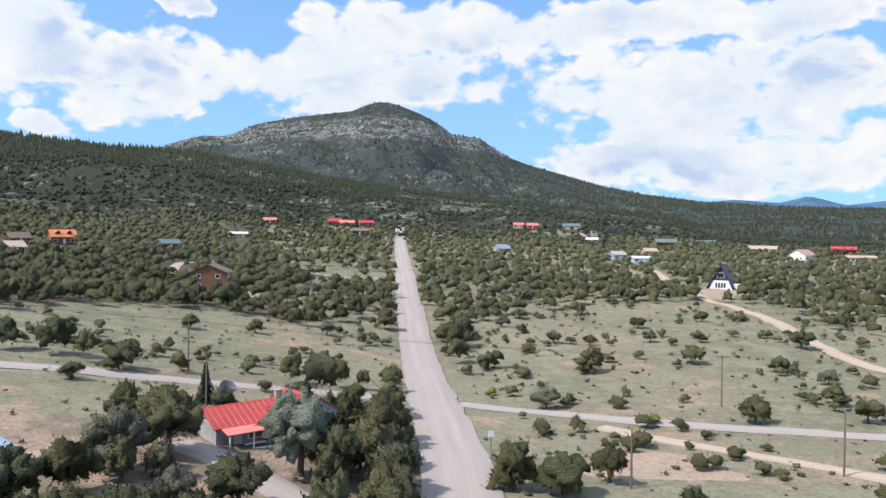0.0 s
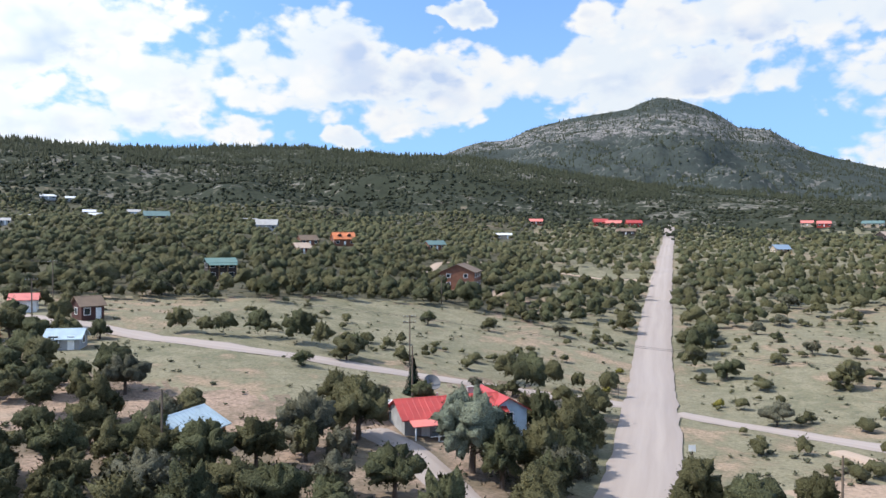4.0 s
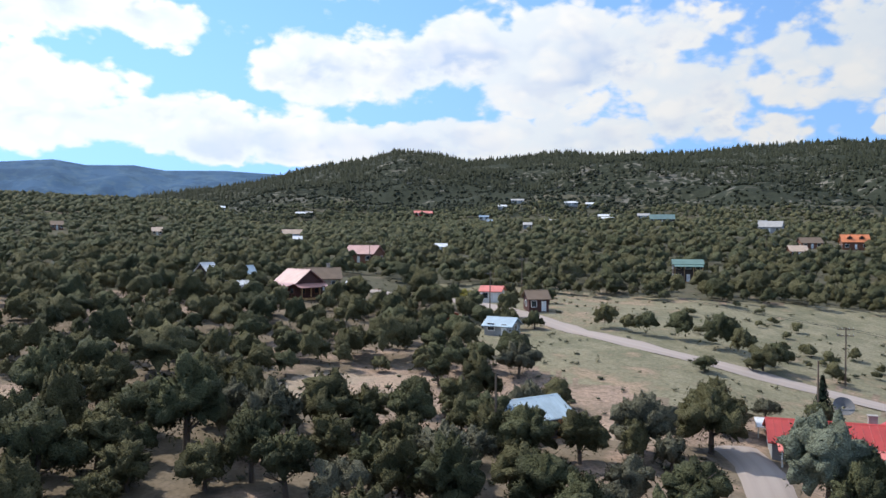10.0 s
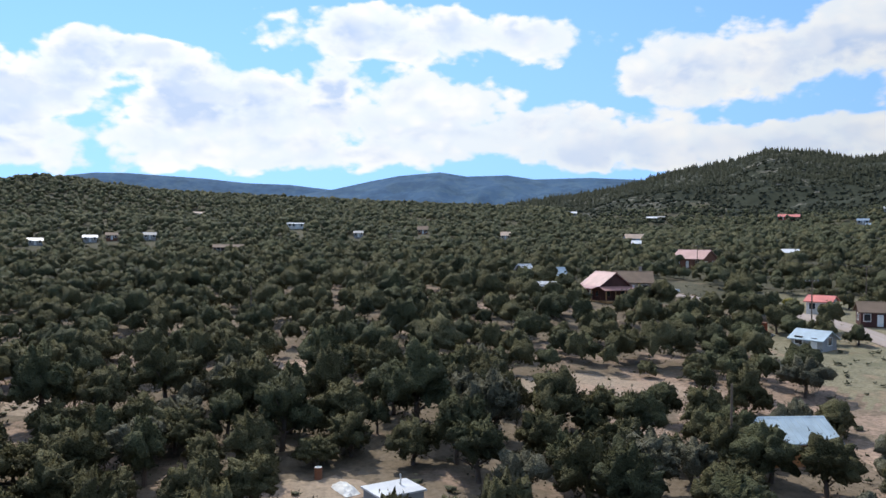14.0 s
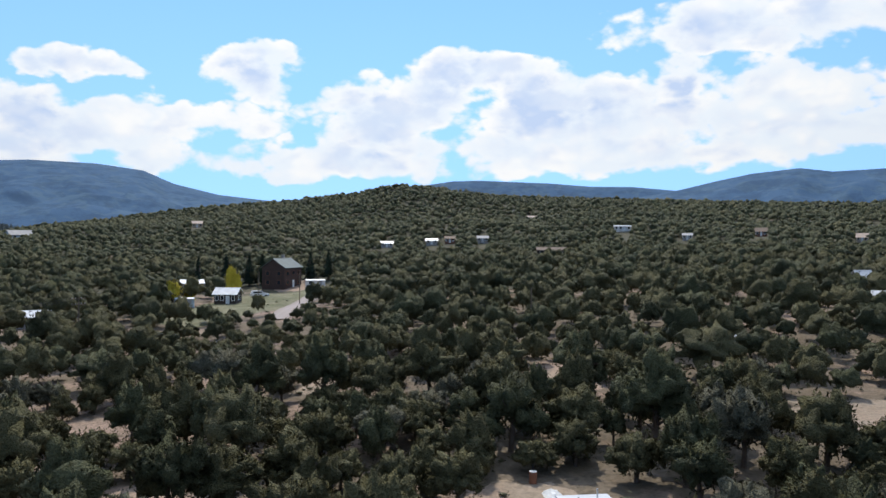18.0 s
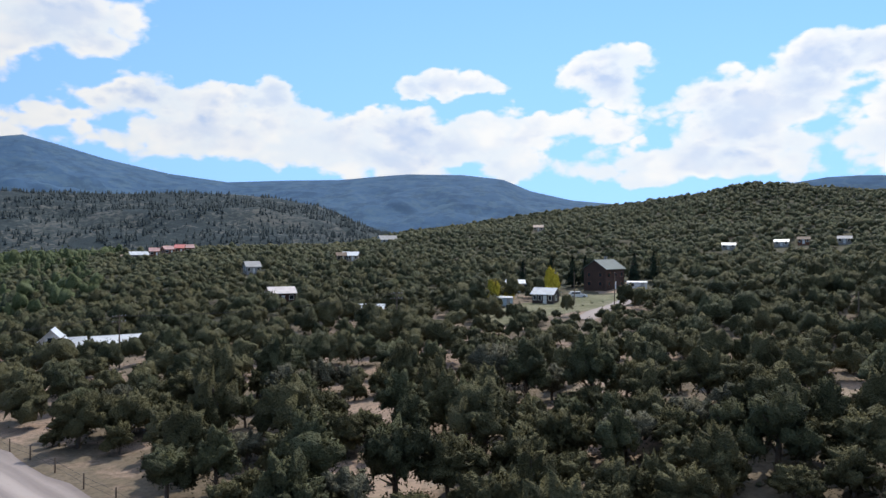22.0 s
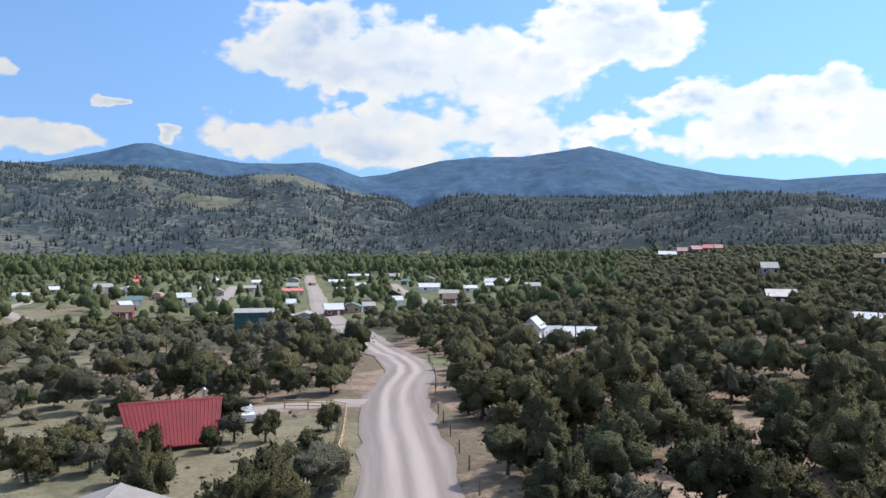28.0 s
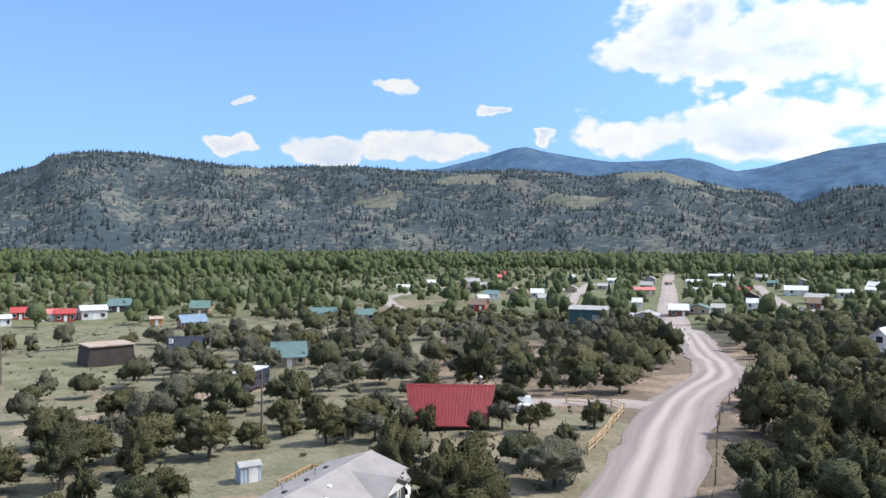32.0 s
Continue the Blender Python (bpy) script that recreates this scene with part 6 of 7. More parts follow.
red_house()
red_barn()
grey_home()
a_frame()
blue_cabin()
teal_barn()
navy_house()
brown_block()
motor_home()
small_shed()
near_yard()
rail_fence()
signs()
power_lines()
car(18.2, -40.5, 100, "white pickup truck parked beside the red-roofed house", "car_white", True)
car(-150.0, -79.0, 10, "white car parked on the lodge drive", "car_white")
car(-98.0, 266.0, 20, "pale car parked by the brown house", "car_white")
car(-148.0, 95.0, 30, "white van parked beside the lane", "car_white")
car(28.0, -240.0, 60, "white van parked in the village", "car_white")
YARDS += [(18.2, -40.5, 4, 3, 0), (-154.3, -82.2, 4, 4, 0), (-98, 266, 4, 4, 0), (-148, 95, 4, 4, 0)]

# ---- trees ----
def hull(rng, middle, half, rise, ball, lumps, bristle, low):
    """One closed crown: a ball swollen into lumps, narrower towards its top, bristling with sprays. Returns its vertices and normals."""
    way = ball[0]
    ways = rng.normal(size=(lumps, 3))
    ways[:, 2] = ways[:, 2] * 0.8 + 0.25
    ways /= np.linalg.norm(ways, axis=1)[:, None]
    spread = 2.0 / math.sqrt(lumps)
    reach, swell = spread * rng.uniform(0.65, 1.25, lumps), rng.uniform(0.45, 1.2, lumps)
    angle = np.arccos(np.clip(way @ ways.T, -1, 1))
    lump = np.max(np.sqrt(np.clip(1 - (angle / reach) ** 2, 0, 1)) * swell, axis=1)
    r = 0.52 + 0.50 * lump + np.clip(rng.normal(0, bristle, len(way)), -1.5 * bristle, 2.4 * bristle)
    taper = 1 - rng.uniform(0.05, 0.38) * np.clip(way[:, 2:3], 0, 1)
    v = way * np.array([half * rng.uniform(0.85, 1.15), half * rng.uniform(0.85, 1.15), rise]) * r[:, None]
    v[:, :2] *= taper
    v += middle
    v[:, 2] = np.maximum(v[:, 2], low * rng.uniform(0.6, 1.4, len(v)))
    a, b, c = (v[ball[1][:, k]] for k in range(3))
    flat = np.cross(b - a, c - a)
    n = np.zeros_like(v)
    for k in range(3):
        np.add.at(n, ball[1][:, k], flat)
    n /= np.linalg.norm(n, axis=1)[:, None] + 1e-9
    return v, 0.75 * n + 0.25 * way


def dome(seed, tall, wide, lumps, balls, leaves, leaf, low=0.16):
    """A crown of one large hull and smaller ones leaning out of it, with sprays that break up its outline. balls: a shape for each hull."""
    rng = np.random.RandomState(seed)
    rise, half = 0.5 * (1 - low) * tall, 0.5 * wide
    verts, tris, normals, base = [], [], [], 0
    side = rng.uniform(0, 6.28)
    for k, ball in enumerate(balls):
        if k == 0:
            h = half * 1.06 if len(balls) == 1 else half * 0.90
            m = np.array([0, 0, low * tall + rise])
            v, n = hull(rng, m, h, rise, ball, lumps, 0.10 if len(ball[0]) > 100 else 0.13, low * tall)
        else:
            a = side + 2.3 * k + rng.uniform(-0.4, 0.4)
            f = rng.uniform(0.36, 0.62)
            up = low * tall + rise * rng.uniform(0.45, 1.35)
            m = np.array([math.cos(a) * half * 0.62, math.sin(a) * half * 0.62, up])
            v, n = hull(rng, m, half * f, rise * f * 1.1, ball, max(5, lumps // 2), 0.12, low * tall * rng.uniform(0.8, 1.8))
        verts.append(v), tris.append(ball[1] + base), normals.append(n)
        base += len(v)
    if leaves:
        v, n = np.vstack(verts), np.vstack(normals)
        pick = rng.randint(0, len(v), leaves)
        way = n[pick] / (np.linalg.norm(n[pick], axis=1)[:, None] + 1e-9)
        size = leaf * rng.uniform(0.6, 1.4, (leaves, 1))
        at = v[pick] + rng.normal(0, 1.1, (leaves, 3)) * leaf + way * size * 0.4
        at[:, 2] = np.maximum(at[:, 2], low * tall * 0.8)
        tip = way + np.array([0, 0, 0.35]) + 0.55 * rng.normal(size=(leaves, 3))
        tip /= np.linalg.norm(tip, axis=1)[:, None]
        cross = np.cross(tip, way + 0.6 * rng.normal(size=(leaves, 3)))
        cross /= np.linalg.norm(cross, axis=1)[:, None] + 1e-6
        p = np.stack([at - cross * size * 0.5 - tip * size * 0.5, at + cross * size * 0.5 - tip * size * 0.4, at + tip * size * 1.2], 1)
        soft = way + 0.3 * rng.normal(size=(leaves, 3))
        t = np.arange(leaves * 3).reshape(-1, 3)
        flip = np.einsum("ij,ij->i", np.cross(p[:, 1] - p[:, 0], p[:, 2] - p[:, 0]), soft) < 0
        t[flip] = t[flip][:, ::-1]
        verts.append(p.reshape(-1, 3)), tris.append(t + base), normals.append(np.repeat(soft, 3, 0))
    normals = np.vstack(normals)
    return np.vstack(verts), np.vstack(tris), normals / (np.linalg.norm(normals, axis=1)[:, None] + 1e-6)


def spire(seed, tall, wide, tiers, sides, leaves=0, leaf=0.2):
    """A conifer: ragged skirts of branches, one over the other, up to a pointed top."""
    rng = np.random.RandomState(seed)
    verts, tris, normals = [], [], []
    for k in range(tiers):
        z0 = tall * (0.08 + 0.86 * k / tiers)
        z1 = min(tall, z0 + tall * (1.75 / tiers if tiers > 1 else 0.92))
        r = 0.5 * wide * (1 - 0.92 * k / tiers) * rng.uniform(0.88, 1.12)
        base = len(verts)
        verts.append((rng.normal(0, 0.03 * wide), rng.normal(0, 0.03 * wide), z1))
        normals.append((0, 0, 1.0))
        for m in range(sides):
            a = 6.2832 * (m + rng.uniform(-0.3, 0.3)) / sides + k
            q = r * rng.uniform(0.68, 1.25)
            verts.append((q * math.cos(a), q * math.sin(a), z0 + tall / tiers * rng.uniform(-0.15, 0.12)))
            normals.append((math.cos(a) * 0.85, math.sin(a) * 0.85, 0.5))
        tris += [(base, base + 1 + m, base + 1 + (m + 1) % sides) for m in range(sides)]
    verts, tris, normals = np.array(verts, float), np.array(tris), np.array(normals, float)
    if leaves:
        f = rng.rand(leaves) ** 1.6
        a = rng.uniform(0, 6.28, leaves)
        way = np.stack([np.cos(a), np.sin(a), np.full(leaves, -0.15)], 1)
        at = way * (0.5 * wide * (1.02 - f) * rng.uniform(0.7, 1.1, leaves))[:, None]
        at[:, 2] = tall * (0.08 + 0.9 * f)
        size = leaf * rng.uniform(0.6, 1.3, (leaves, 1))
        side = np.cross(way, rng.normal(size=(leaves, 3)))
        side /= np.linalg.norm(side, axis=1)[:, None] + 1e-6
        p = np.stack([at - side * size * 0.5, at + side * size * 0.5, at + way * size * 1.4], 1).reshape(-1, 3)
        tris = np.vstack([tris, np.arange(leaves * 3).reshape(-1, 3) + len(verts)])
        verts = np.vstack([verts, p])
        normals = np.vstack([normals, np.repeat(way + np.array([0, 0, 0.6]), 3, 0)])
    return verts, tris, normals / np.linalg.norm(normals, axis=1)[:, None]


def icosphere(level):
    bm = bmesh.new()
    bmesh.ops.create_icosphere(bm, subdivisions=level, radius=1.0)
    v = np.array([w.co[:] for w in bm.verts])
    bm.verts.index_update()
    f = np.array([[w.index for w in g.verts] for g in bm.faces])
    bm.free()
    return v, f


def upper(ball):
    """The ball without the faces that look straight down."""
    z = ball[0][ball[1]][:, :, 2].mean(1)
    return ball[0], ball[1][z > -0.6]


BALLS = [upper(icosphere(k)) for k in (1, 2, 3, 4)]
NEAR_CROWN, SIDE_CROWN = (BALLS[3], BALLS[2], BALLS[1]), (BALLS[2], BALLS[2], BALLS[2], BALLS[1])
MID_CROWN, LOW_CROWN, FAR_CROWN, DOT_CROWN = (BALLS[2], BALLS[1]), (BALLS[1], BALLS[0]), (BALLS[0], BALLS[0]), (BALLS[0],)


def trunk_mesh(seed, tall, wide, bare=0.35):
    rng = random.Random(seed)
    bm = bmesh.new()
    lean = (rng.uniform(-0.15, 0.15) * wide, rng.uniform(-0.15, 0.15) * wide)
    top = (lean[0], lean[1], tall * 0.8)
    limb(bm, (0, 0, -0.3), (lean[0] * 0.4, lean[1] * 0.4, tall * 0.4), 0.045 * tall, 0.03 * tall, 7)
    limb(bm, (lean[0] * 0.4, lean[1] * 0.4, tall * 0.4), top, 0.03 * tall, 0.008 * tall, 6)
    for k in range(6):
        a, z = rng.uniform(0, 6.28), tall * rng.uniform(0.15, 0.55)
        d = wide * rng.uniform(0.22, 0.4)
        limb(bm, (lean[0] * 0.3, lean[1] * 0.3, z), (d * math.cos(a), d * math.sin(a), z + tall * rng.uniform(0.1, 0.3)), 0.016 * tall, 0.006 * tall, 5)
    me = bpy.data.meshes.new("trunk")
    bm.to_mesh(me)
    bm.free()
    me.materials.append(MATS["bark"])
    return me


def inside(x, y, shapes):
    """True where a point lies in one of the ellipses (x, y, half length, half width, turn in degrees)."""
    out = np.zeros(len(x), bool)
    for cx, cy, a, b, turn in shapes:
        c, s = math.cos(radians(turn)), math.sin(radians(turn))
        u, v = (x - cx) * c + (y - cy) * s, -(x - cx) * s + (y - cy) * c
        out |= (u / a) ** 2 + (v / b) ** 2 < 1
    return out


def off_roads(x, y, margin=1.5):
    ok = np.ones(len(x), bool)
    for line, width in ROADS:
        for p, q in zip(line[:-1], line[1:]):
            d = q - p
            t = np.clip(((x - p[0]) * d[0] + (y - p[1]) * d[1]) / (d @ d), 0, 1)
            ok &= np.hypot(x - p[0] - t * d[0], y - p[1] - t * d[1]) > width / 2 + margin + (1.8 if width > 8.2 else 0.0)
    return ok


# open ground: meadows, lawns, yards and bare patches
OPEN = [
    (60, 150, 56, 100, 0), (-48, 150, 38, 34, 20), (-62, 96, 34, 16, 8), (-20, 160, 14, 36, 0), (-40, 300, 22, 12, 0), (-110, 117, 34, 13, 0), (-45, 330, 28, 12, 0),
    (-58, 52, 12, 9, 97), (-66, 17, 9, 4.5, 10), (-145, 98, 26, 10, -20), (-158, -86, 18, 10, 20), (-172, -80, 14, 9, 0), (12, -22, 7, 13, 0), (22, -18, 7, 8, 0),
]
OPEN += [
    (-75, 134, 42, 20, 12), (-30, 103, 14, 8, 0), (-22, 66, 14, 12, 0), (33, -6, 9, 5, 0), (66, -48, 10, 4, 20), (8, -34, 6, 14, 0), (-203, -480, 40, 18, 0), (90, 230, 16, 40, 0), (-6, -98, 6, 9, 0), (-92, -75, 6, 3, 0),
    (40, 60, 40, 40, 0), (-185, 210, 16, 10, 0), (-128, 198, 14, 5, 0), (175, -110, 75, 40, 30), (110, -260, 60, 45, 0), (40, -400, 120, 150, 0), (70, -40, 11, 5, 25), (-130, -74, 22, 6, 30), (-136, -70, 37, 14, 6), (15, 128, 14, 60, 0), (-12, 61, 6, 7, 0), (-46, 77, 15, 8, 15), (-30, 70, 5, 5, 0), (110, -58, 34, 17, -50), (66, -52, 9, 8, 0), (71, -33, 8, 14, 20), (14, 190, 8, 26, 0),
]
OPEN += [(p[0], p[1], p[2] * 0.95, p[3] * 0.95, p[4]) for p in PATCHES if p[5] != "meadow"]


# young, low growth in front of the lodge clearing
# hay fields between the river woods
FIELDS = [(400, -300, 130, 60, -40), (660, -650, 150, 80, -40), (135, -290, 26, 75, -10)]
LOW = [(-92, -38, 34, 17, 24)]


def scatter(seed, count, rmin, rmax, az0, az1, power=0.5):
    rng = np.random.RandomState(seed)
    r = (rng.rand(count) * (rmax ** (1 / power) - rmin ** (1 / power)) + rmin ** (1 / power)) ** power
    a = np.radians(rng.uniform(az0, az1, count))
    return MIDX - np.sin(a) * r, MIDY + np.cos(a) * r, rng


def apart(x, y, gap, taken=None):
    """Keeps points that stand at least their gap apart, on a grid."""
    cell = {}
    keep = []
    for i in range(len(x)):
        g = gap[i]
        k = (int(x[i] // 6), int(y[i] // 6))
        ok = True
        for dx in (-1, 0, 1):
            for dy in (-1, 0, 1):
                for j in cell.get((k[0] + dx, k[1] + dy), ()):
                    if (x[i] - x[j]) ** 2 + (y[i] - y[j]) ** 2 < (0.5 * (g + gap[j])) ** 2:
                        ok = False
        if ok:
            keep.append(i)
            cell.setdefault(k, []).append(i)
    return np.array(keep, int)


def joined(name, x, y, sizes, variants, mat, label, category, rng, sink=0.1):
    """Many small trees as one object."""
    vs, ts, ns, base = [], [], [], 0
    z = height(x, y)
    pick = rng.randint(0, len(variants), len(x))
    turn = rng.uniform(0, 6.283, len(x))
    for v in range(len(variants)):
        idx = np.where(pick == v)[0]
        if not len(idx):
            continue
        pv, pt, pn = variants[v]
        c, s = np.cos(turn[idx])[:, None], np.sin(turn[idx])[:, None]
        wide = (sizes[idx] * rng.uniform(0.85, 1.2, len(idx)))[:, None]
        X = (pv[None, :, 0] * c - pv[None, :, 1] * s) * wide + x[idx][:, None]
        Y = (pv[None, :, 0] * s + pv[None, :, 1] * c) * wide + y[idx][:, None]
        Z = pv[None, :, 2] * sizes[idx][:, None] + z[idx][:, None] - sink
        vs.append(np.stack([X, Y, Z], -1).reshape(-1, 3))
        ns.append(np.stack([pn[None, :, 0] * c - pn[None, :, 1] * s, pn[None, :, 0] * s + pn[None, :, 1] * c, pn[None, :, 2] + 0 * c], -1).reshape(-1, 3))
        ts.append((pt[None] + (np.arange(len(idx)) * len(pv))[:, None, None] + base).reshape(-1, 3))
        base += len(idx) * len(pv)
    ob = new(name, mesh_from(name, np.vstack(vs), np.vstack(ts), [mat], None, True, np.vstack(ns)))
    return tagged(ob, label, category, kind="stuff")


NEAR_KINDS = []


def near_kind(seed, kind, tall, wide, lumps, leaves, leaf, mat, balls, low=0.14):
    v, t, n = dome(seed, tall, wide, lumps, balls, leaves, leaf, low)
    NEAR_KINDS.append((kind, mesh_from("crown", v, t, [mat], None, True, n), trunk_mesh(seed, tall, wide)))


for k in range(5):
    near_kind(100 + k, "juniper", 3.6 + 0.25 * k, 4.7 - 0.15 * k, 40 + k % 3, 1600, 0.12, "juniper", NEAR_CROWN if k < 3 else SIDE_CROWN, 0.07)
for k in range(4):
    near_kind(200 + k, "pinyon", 4.4 + 0.3 * k, 4.2, 36 + k, 1600, 0.12, "pinyon", SIDE_CROWN if k < 2 else NEAR_CROWN, 0.15)
for k in range(2):
    near_kind(300 + k, "sage-grey juniper", 3.9, 4.2, 36, 1600, 0.12, "grey_juniper", SIDE_CROWN, 0.07)


def plant(kind, x, y, size, turn, label):
    """One tree as a thing: trunk and crown under an Empty at its foot."""
    name, crown, trunk = NEAR_KINDS[kind]
    ob = new("tree")
    ob.empty_display_size = 0.3
    ob.matrix_world = Matrix.Translation((x, y, ground_at(x, y) - 0.05)) @ pose(0, 0, 0, 0, 0, turn) @ Matrix.Diagonal((size * 1.03, size * 0.97, size * (0.88 + 0.3 * ((turn * 7.3) % 1.0)), 1))
    for part_name, me in (("crown", crown), ("trunk", trunk)):
        c = new(part_name, me)
        c.parent = ob
    return tagged(ob, label, "tree", "pinyon and juniper trees")


def make_woods():
    # candidate places, thinned by the open ground, the roads and the houses
    x, y, rng = scatter(5, 76000, 6, 640, -38, 262, 0.6)
    r = np.hypot(x - MIDX, y - MIDY)
    az = np.degrees(np.arctan2(-(x - MIDX), y - MIDY)) % 360
    size = np.clip(rng.normal(1.06, 0.27, len(x)), 0.45, 1.6)
    size = np.where((az > 188) & (az < 262), size * 0.88, size)
    size = np.where(inside(x, y, LOW), size * 0.6, size)
    ok = ~inside(x, y, OPEN) & off_roads(x, y) & ~inside(x, y, YARDS)
    glade = waves(x, y, 46, 31) + 0.6 * waves(x, y, 19, 32)
    ok &= glade < np.where((az > 20) & (az < 53) & (r > 170), 1.15, np.where((az > 52) & (az < 172), 2.2, np.where((az > 190) & (az < 262), 0.6, 0.95)))
    ok &= ~((az > 165) & (az < 262) & (r > 260) & (rng.rand(len(x)) > 0.12))
    x, y, size, r, az = x[ok], y[ok], size[ok], r[ok], az[ok]
    keep = apart(x, y, size * np.where((az > 52) & (az < 172), 3.2, np.where((az > 188) & (az < 262), 4.5, np.where((az > 14) & (az < 53) & (r > 165), 3.2, 4.0))))
    x, y, size, r = x[keep], y[keep], size[keep], r[keep]
    # in the meadows only small scattered bushes stand
    mx, my, rng2 = scatter(9, 2600, 30, 420, -36, 40, 0.55)
    ok = inside(mx, my, OPEN[:7]) & off_roads(mx, my, 1.0) & ~inside(mx, my, YARDS) & (waves(mx, my, 60, 41) > -0.1)
    mx, my = mx[ok][:330], my[ok][:330]
    # the finest trees stand in the ring that the flight sees closest
    order = np.argsort(r)
    first = int((r < 20).sum())
    near = order[first:first + 280]
    order = np.concatenate([order[first + 280:], order[:first]])
    rng3 = random.Random(4)
    for i in near:
        k = rng3.choice((0, 1, 2, 3, 4, 5, 6, 7, 8, 9, 10)) if rng3.random() < 0.75 else rng3.randrange(0, 5)
        what = NEAR_KINDS[k][0]
        big = "tall" if size[i] > 1.15 else "low" if size[i] < 0.75 else "rounded"
        plant(k, float(x[i]), float(y[i]), float(size[i]), rng3.uniform(0, 360), f"{big} dark green {what} standing on dry ground" if k < 9 else f"{big} {what} standing on dry ground")
    mid = order[:1450]
    rest = order[1450:]
    rng4 = np.random.RandomState(8)
    med = [dome(400 + k, 3.8 + 0.22 * k, 4.6 - 0.1 * k, 24, MID_CROWN, 170, 0.19, 0.05 + 0.02 * k) for k in range(7)]
    low = [dome(430 + k, 3.8 + 0.15 * k, 4.5, 12, LOW_CROWN, 18, 0.34, 0.05) for k in range(7)]
    pick = rng4.randint(0, 5, len(mid))
    azm = np.degrees(np.arctan2(-(x[mid] - MIDX), y[mid] - MIDY)) % 360
    pick[(azm > 185) & (rng4.rand(len(mid)) < 0.6)] = 5
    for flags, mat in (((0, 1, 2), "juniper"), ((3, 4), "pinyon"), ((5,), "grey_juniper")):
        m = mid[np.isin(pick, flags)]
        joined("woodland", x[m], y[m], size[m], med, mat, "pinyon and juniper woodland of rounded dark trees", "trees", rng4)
    tiny = [dome(440 + k, 4.0, 4.8, 4, FAR_CROWN, 0, 0.3, 0.05) for k in range(8)]
    half = rng4.rand(len(rest)) < 0.55
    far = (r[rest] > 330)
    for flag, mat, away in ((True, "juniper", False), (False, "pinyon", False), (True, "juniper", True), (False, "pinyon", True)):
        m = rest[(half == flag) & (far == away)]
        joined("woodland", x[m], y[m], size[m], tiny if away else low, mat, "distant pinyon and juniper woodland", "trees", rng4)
    # the wooded knoll and the slopes behind it, thick with trees
    kx, ky, rng6 = scatter(15, 15000, 290, 680, 54, 168, 0.6)
    ok = ~inside(kx, ky, OPEN) & off_roads(kx, ky) & (waves(kx, ky, 55, 33) < 0.75) & ~inside(kx, ky, YARDS)
    kx, ky = kx[ok], ky[ok]
    joined("woodland", kx, ky, rng6.uniform(0.7, 1.2, len(kx)), [dome(455 + k, 4.2, 4.8, 4, DOT_CROWN, 0, 0.3, 0.05) for k in range(6)], "pinyon", "thick pinyon woodland on the knoll", "trees", rng4)
    bush = [dome(460 + k, 1.5, 2.0, 6, LOW_CROWN, 40, 0.12, 0.02) for k in range(5)]
    joined("shrubs", mx, my, np.random.RandomState(3).uniform(0.6, 1.6, len(mx)), bush, "juniper", "small juniper bushes scattered over the meadow", "shrubs", rng4, 0.05)
    sx, sy, rng5 = scatter(12, 9000, 20, 260, -38, 262, 0.6)
    ok = off_roads(sx, sy, 0.4) & ~inside(sx, sy, YARDS) & (inside(sx, sy, OPEN) | (rng5.rand(len(sx)) < 0.4))
    sx, sy = sx[ok][:2600], sy[ok][:2600]
    tuft = [dome(480 + k, 0.45, 0.9, 3, DOT_CROWN, 8, 0.14, 0.0) for k in range(5)]
    joined("sagebrush", sx, sy, rng5.uniform(0.5, 1.4, len(sx)), tuft, "sage", "grey-green sage and dry grass clumps", "shrubs", rng4, 0.03)
    # far slopes: rounded pinyons below, pointed pines above
    blob = [dome(500 + k, 4.4, 5.2, 4, DOT_CROWN, 0, 0.3, 0.0) for k in range(6)]
    pine = [spire(520 + k, 7.0, 3.6, 1, 5) for k in range(6)]
    for seed, count, r0, r1, a0, a1, kinds, mat, scale, label in (
        (61, 13000, 600, 1150, 10, 100, blob, "far_wood", 1.0, "wooded slope of rounded pinyon"),
        (66, 24000, 900, 1560, 4, 100, pine, "far_wood", 1.0, "wooded ridge of dark pointed pines"),
        (62, 11000, 560, 1500, -36, 14, blob, "far_wood", 1.0, "wooded foot of the mountain"),
        (63, 20000, 1450, 3700, -34, 26, pine, "far_wood", 1.5, "dark conifer woods on the mountain"),
        (64, 3000, 560, 760, 76, 150, blob, "far_wood", 0.9, "trees on the near knoll"),
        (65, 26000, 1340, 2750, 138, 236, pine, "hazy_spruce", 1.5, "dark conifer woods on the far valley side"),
    ):
        fx, fy, rg = scatter(seed, count, r0, r1, a0, a1, 0.6)
        grove = waves(fx, fy, 260, seed) + 0.7 * waves(fx, fy, 90, seed + 9)
        ok = grove + rg.rand(len(fx)) * 1.6 > (0.1 if seed != 65 else 0.5)
        fa, fr = np.degrees(np.arctan2(-(fx - MIDX), fy - MIDY)) % 360, np.hypot(fx - MIDX, fy - MIDY)
        for a0, rc, ra, rr in BALD:
            ok &= (((fa - a0) / ra) ** 2 + ((fr - rc) / rr) ** 2 > 0.9) | (rg.rand(len(fx)) < 0.06)
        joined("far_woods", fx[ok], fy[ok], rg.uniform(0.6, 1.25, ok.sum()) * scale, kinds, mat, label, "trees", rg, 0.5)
    # taller pines that stand up along the crest of the west ridge
    fx, fy, rg = scatter(67, 1500, 1425, 1515, -6, 80, 0.6)
    joined("far_woods", fx, fy, rg.uniform(0.9, 1.9, len(fx)), pine, "far_wood", "tall pines along the ridge crest", "trees", rg, 0.5)
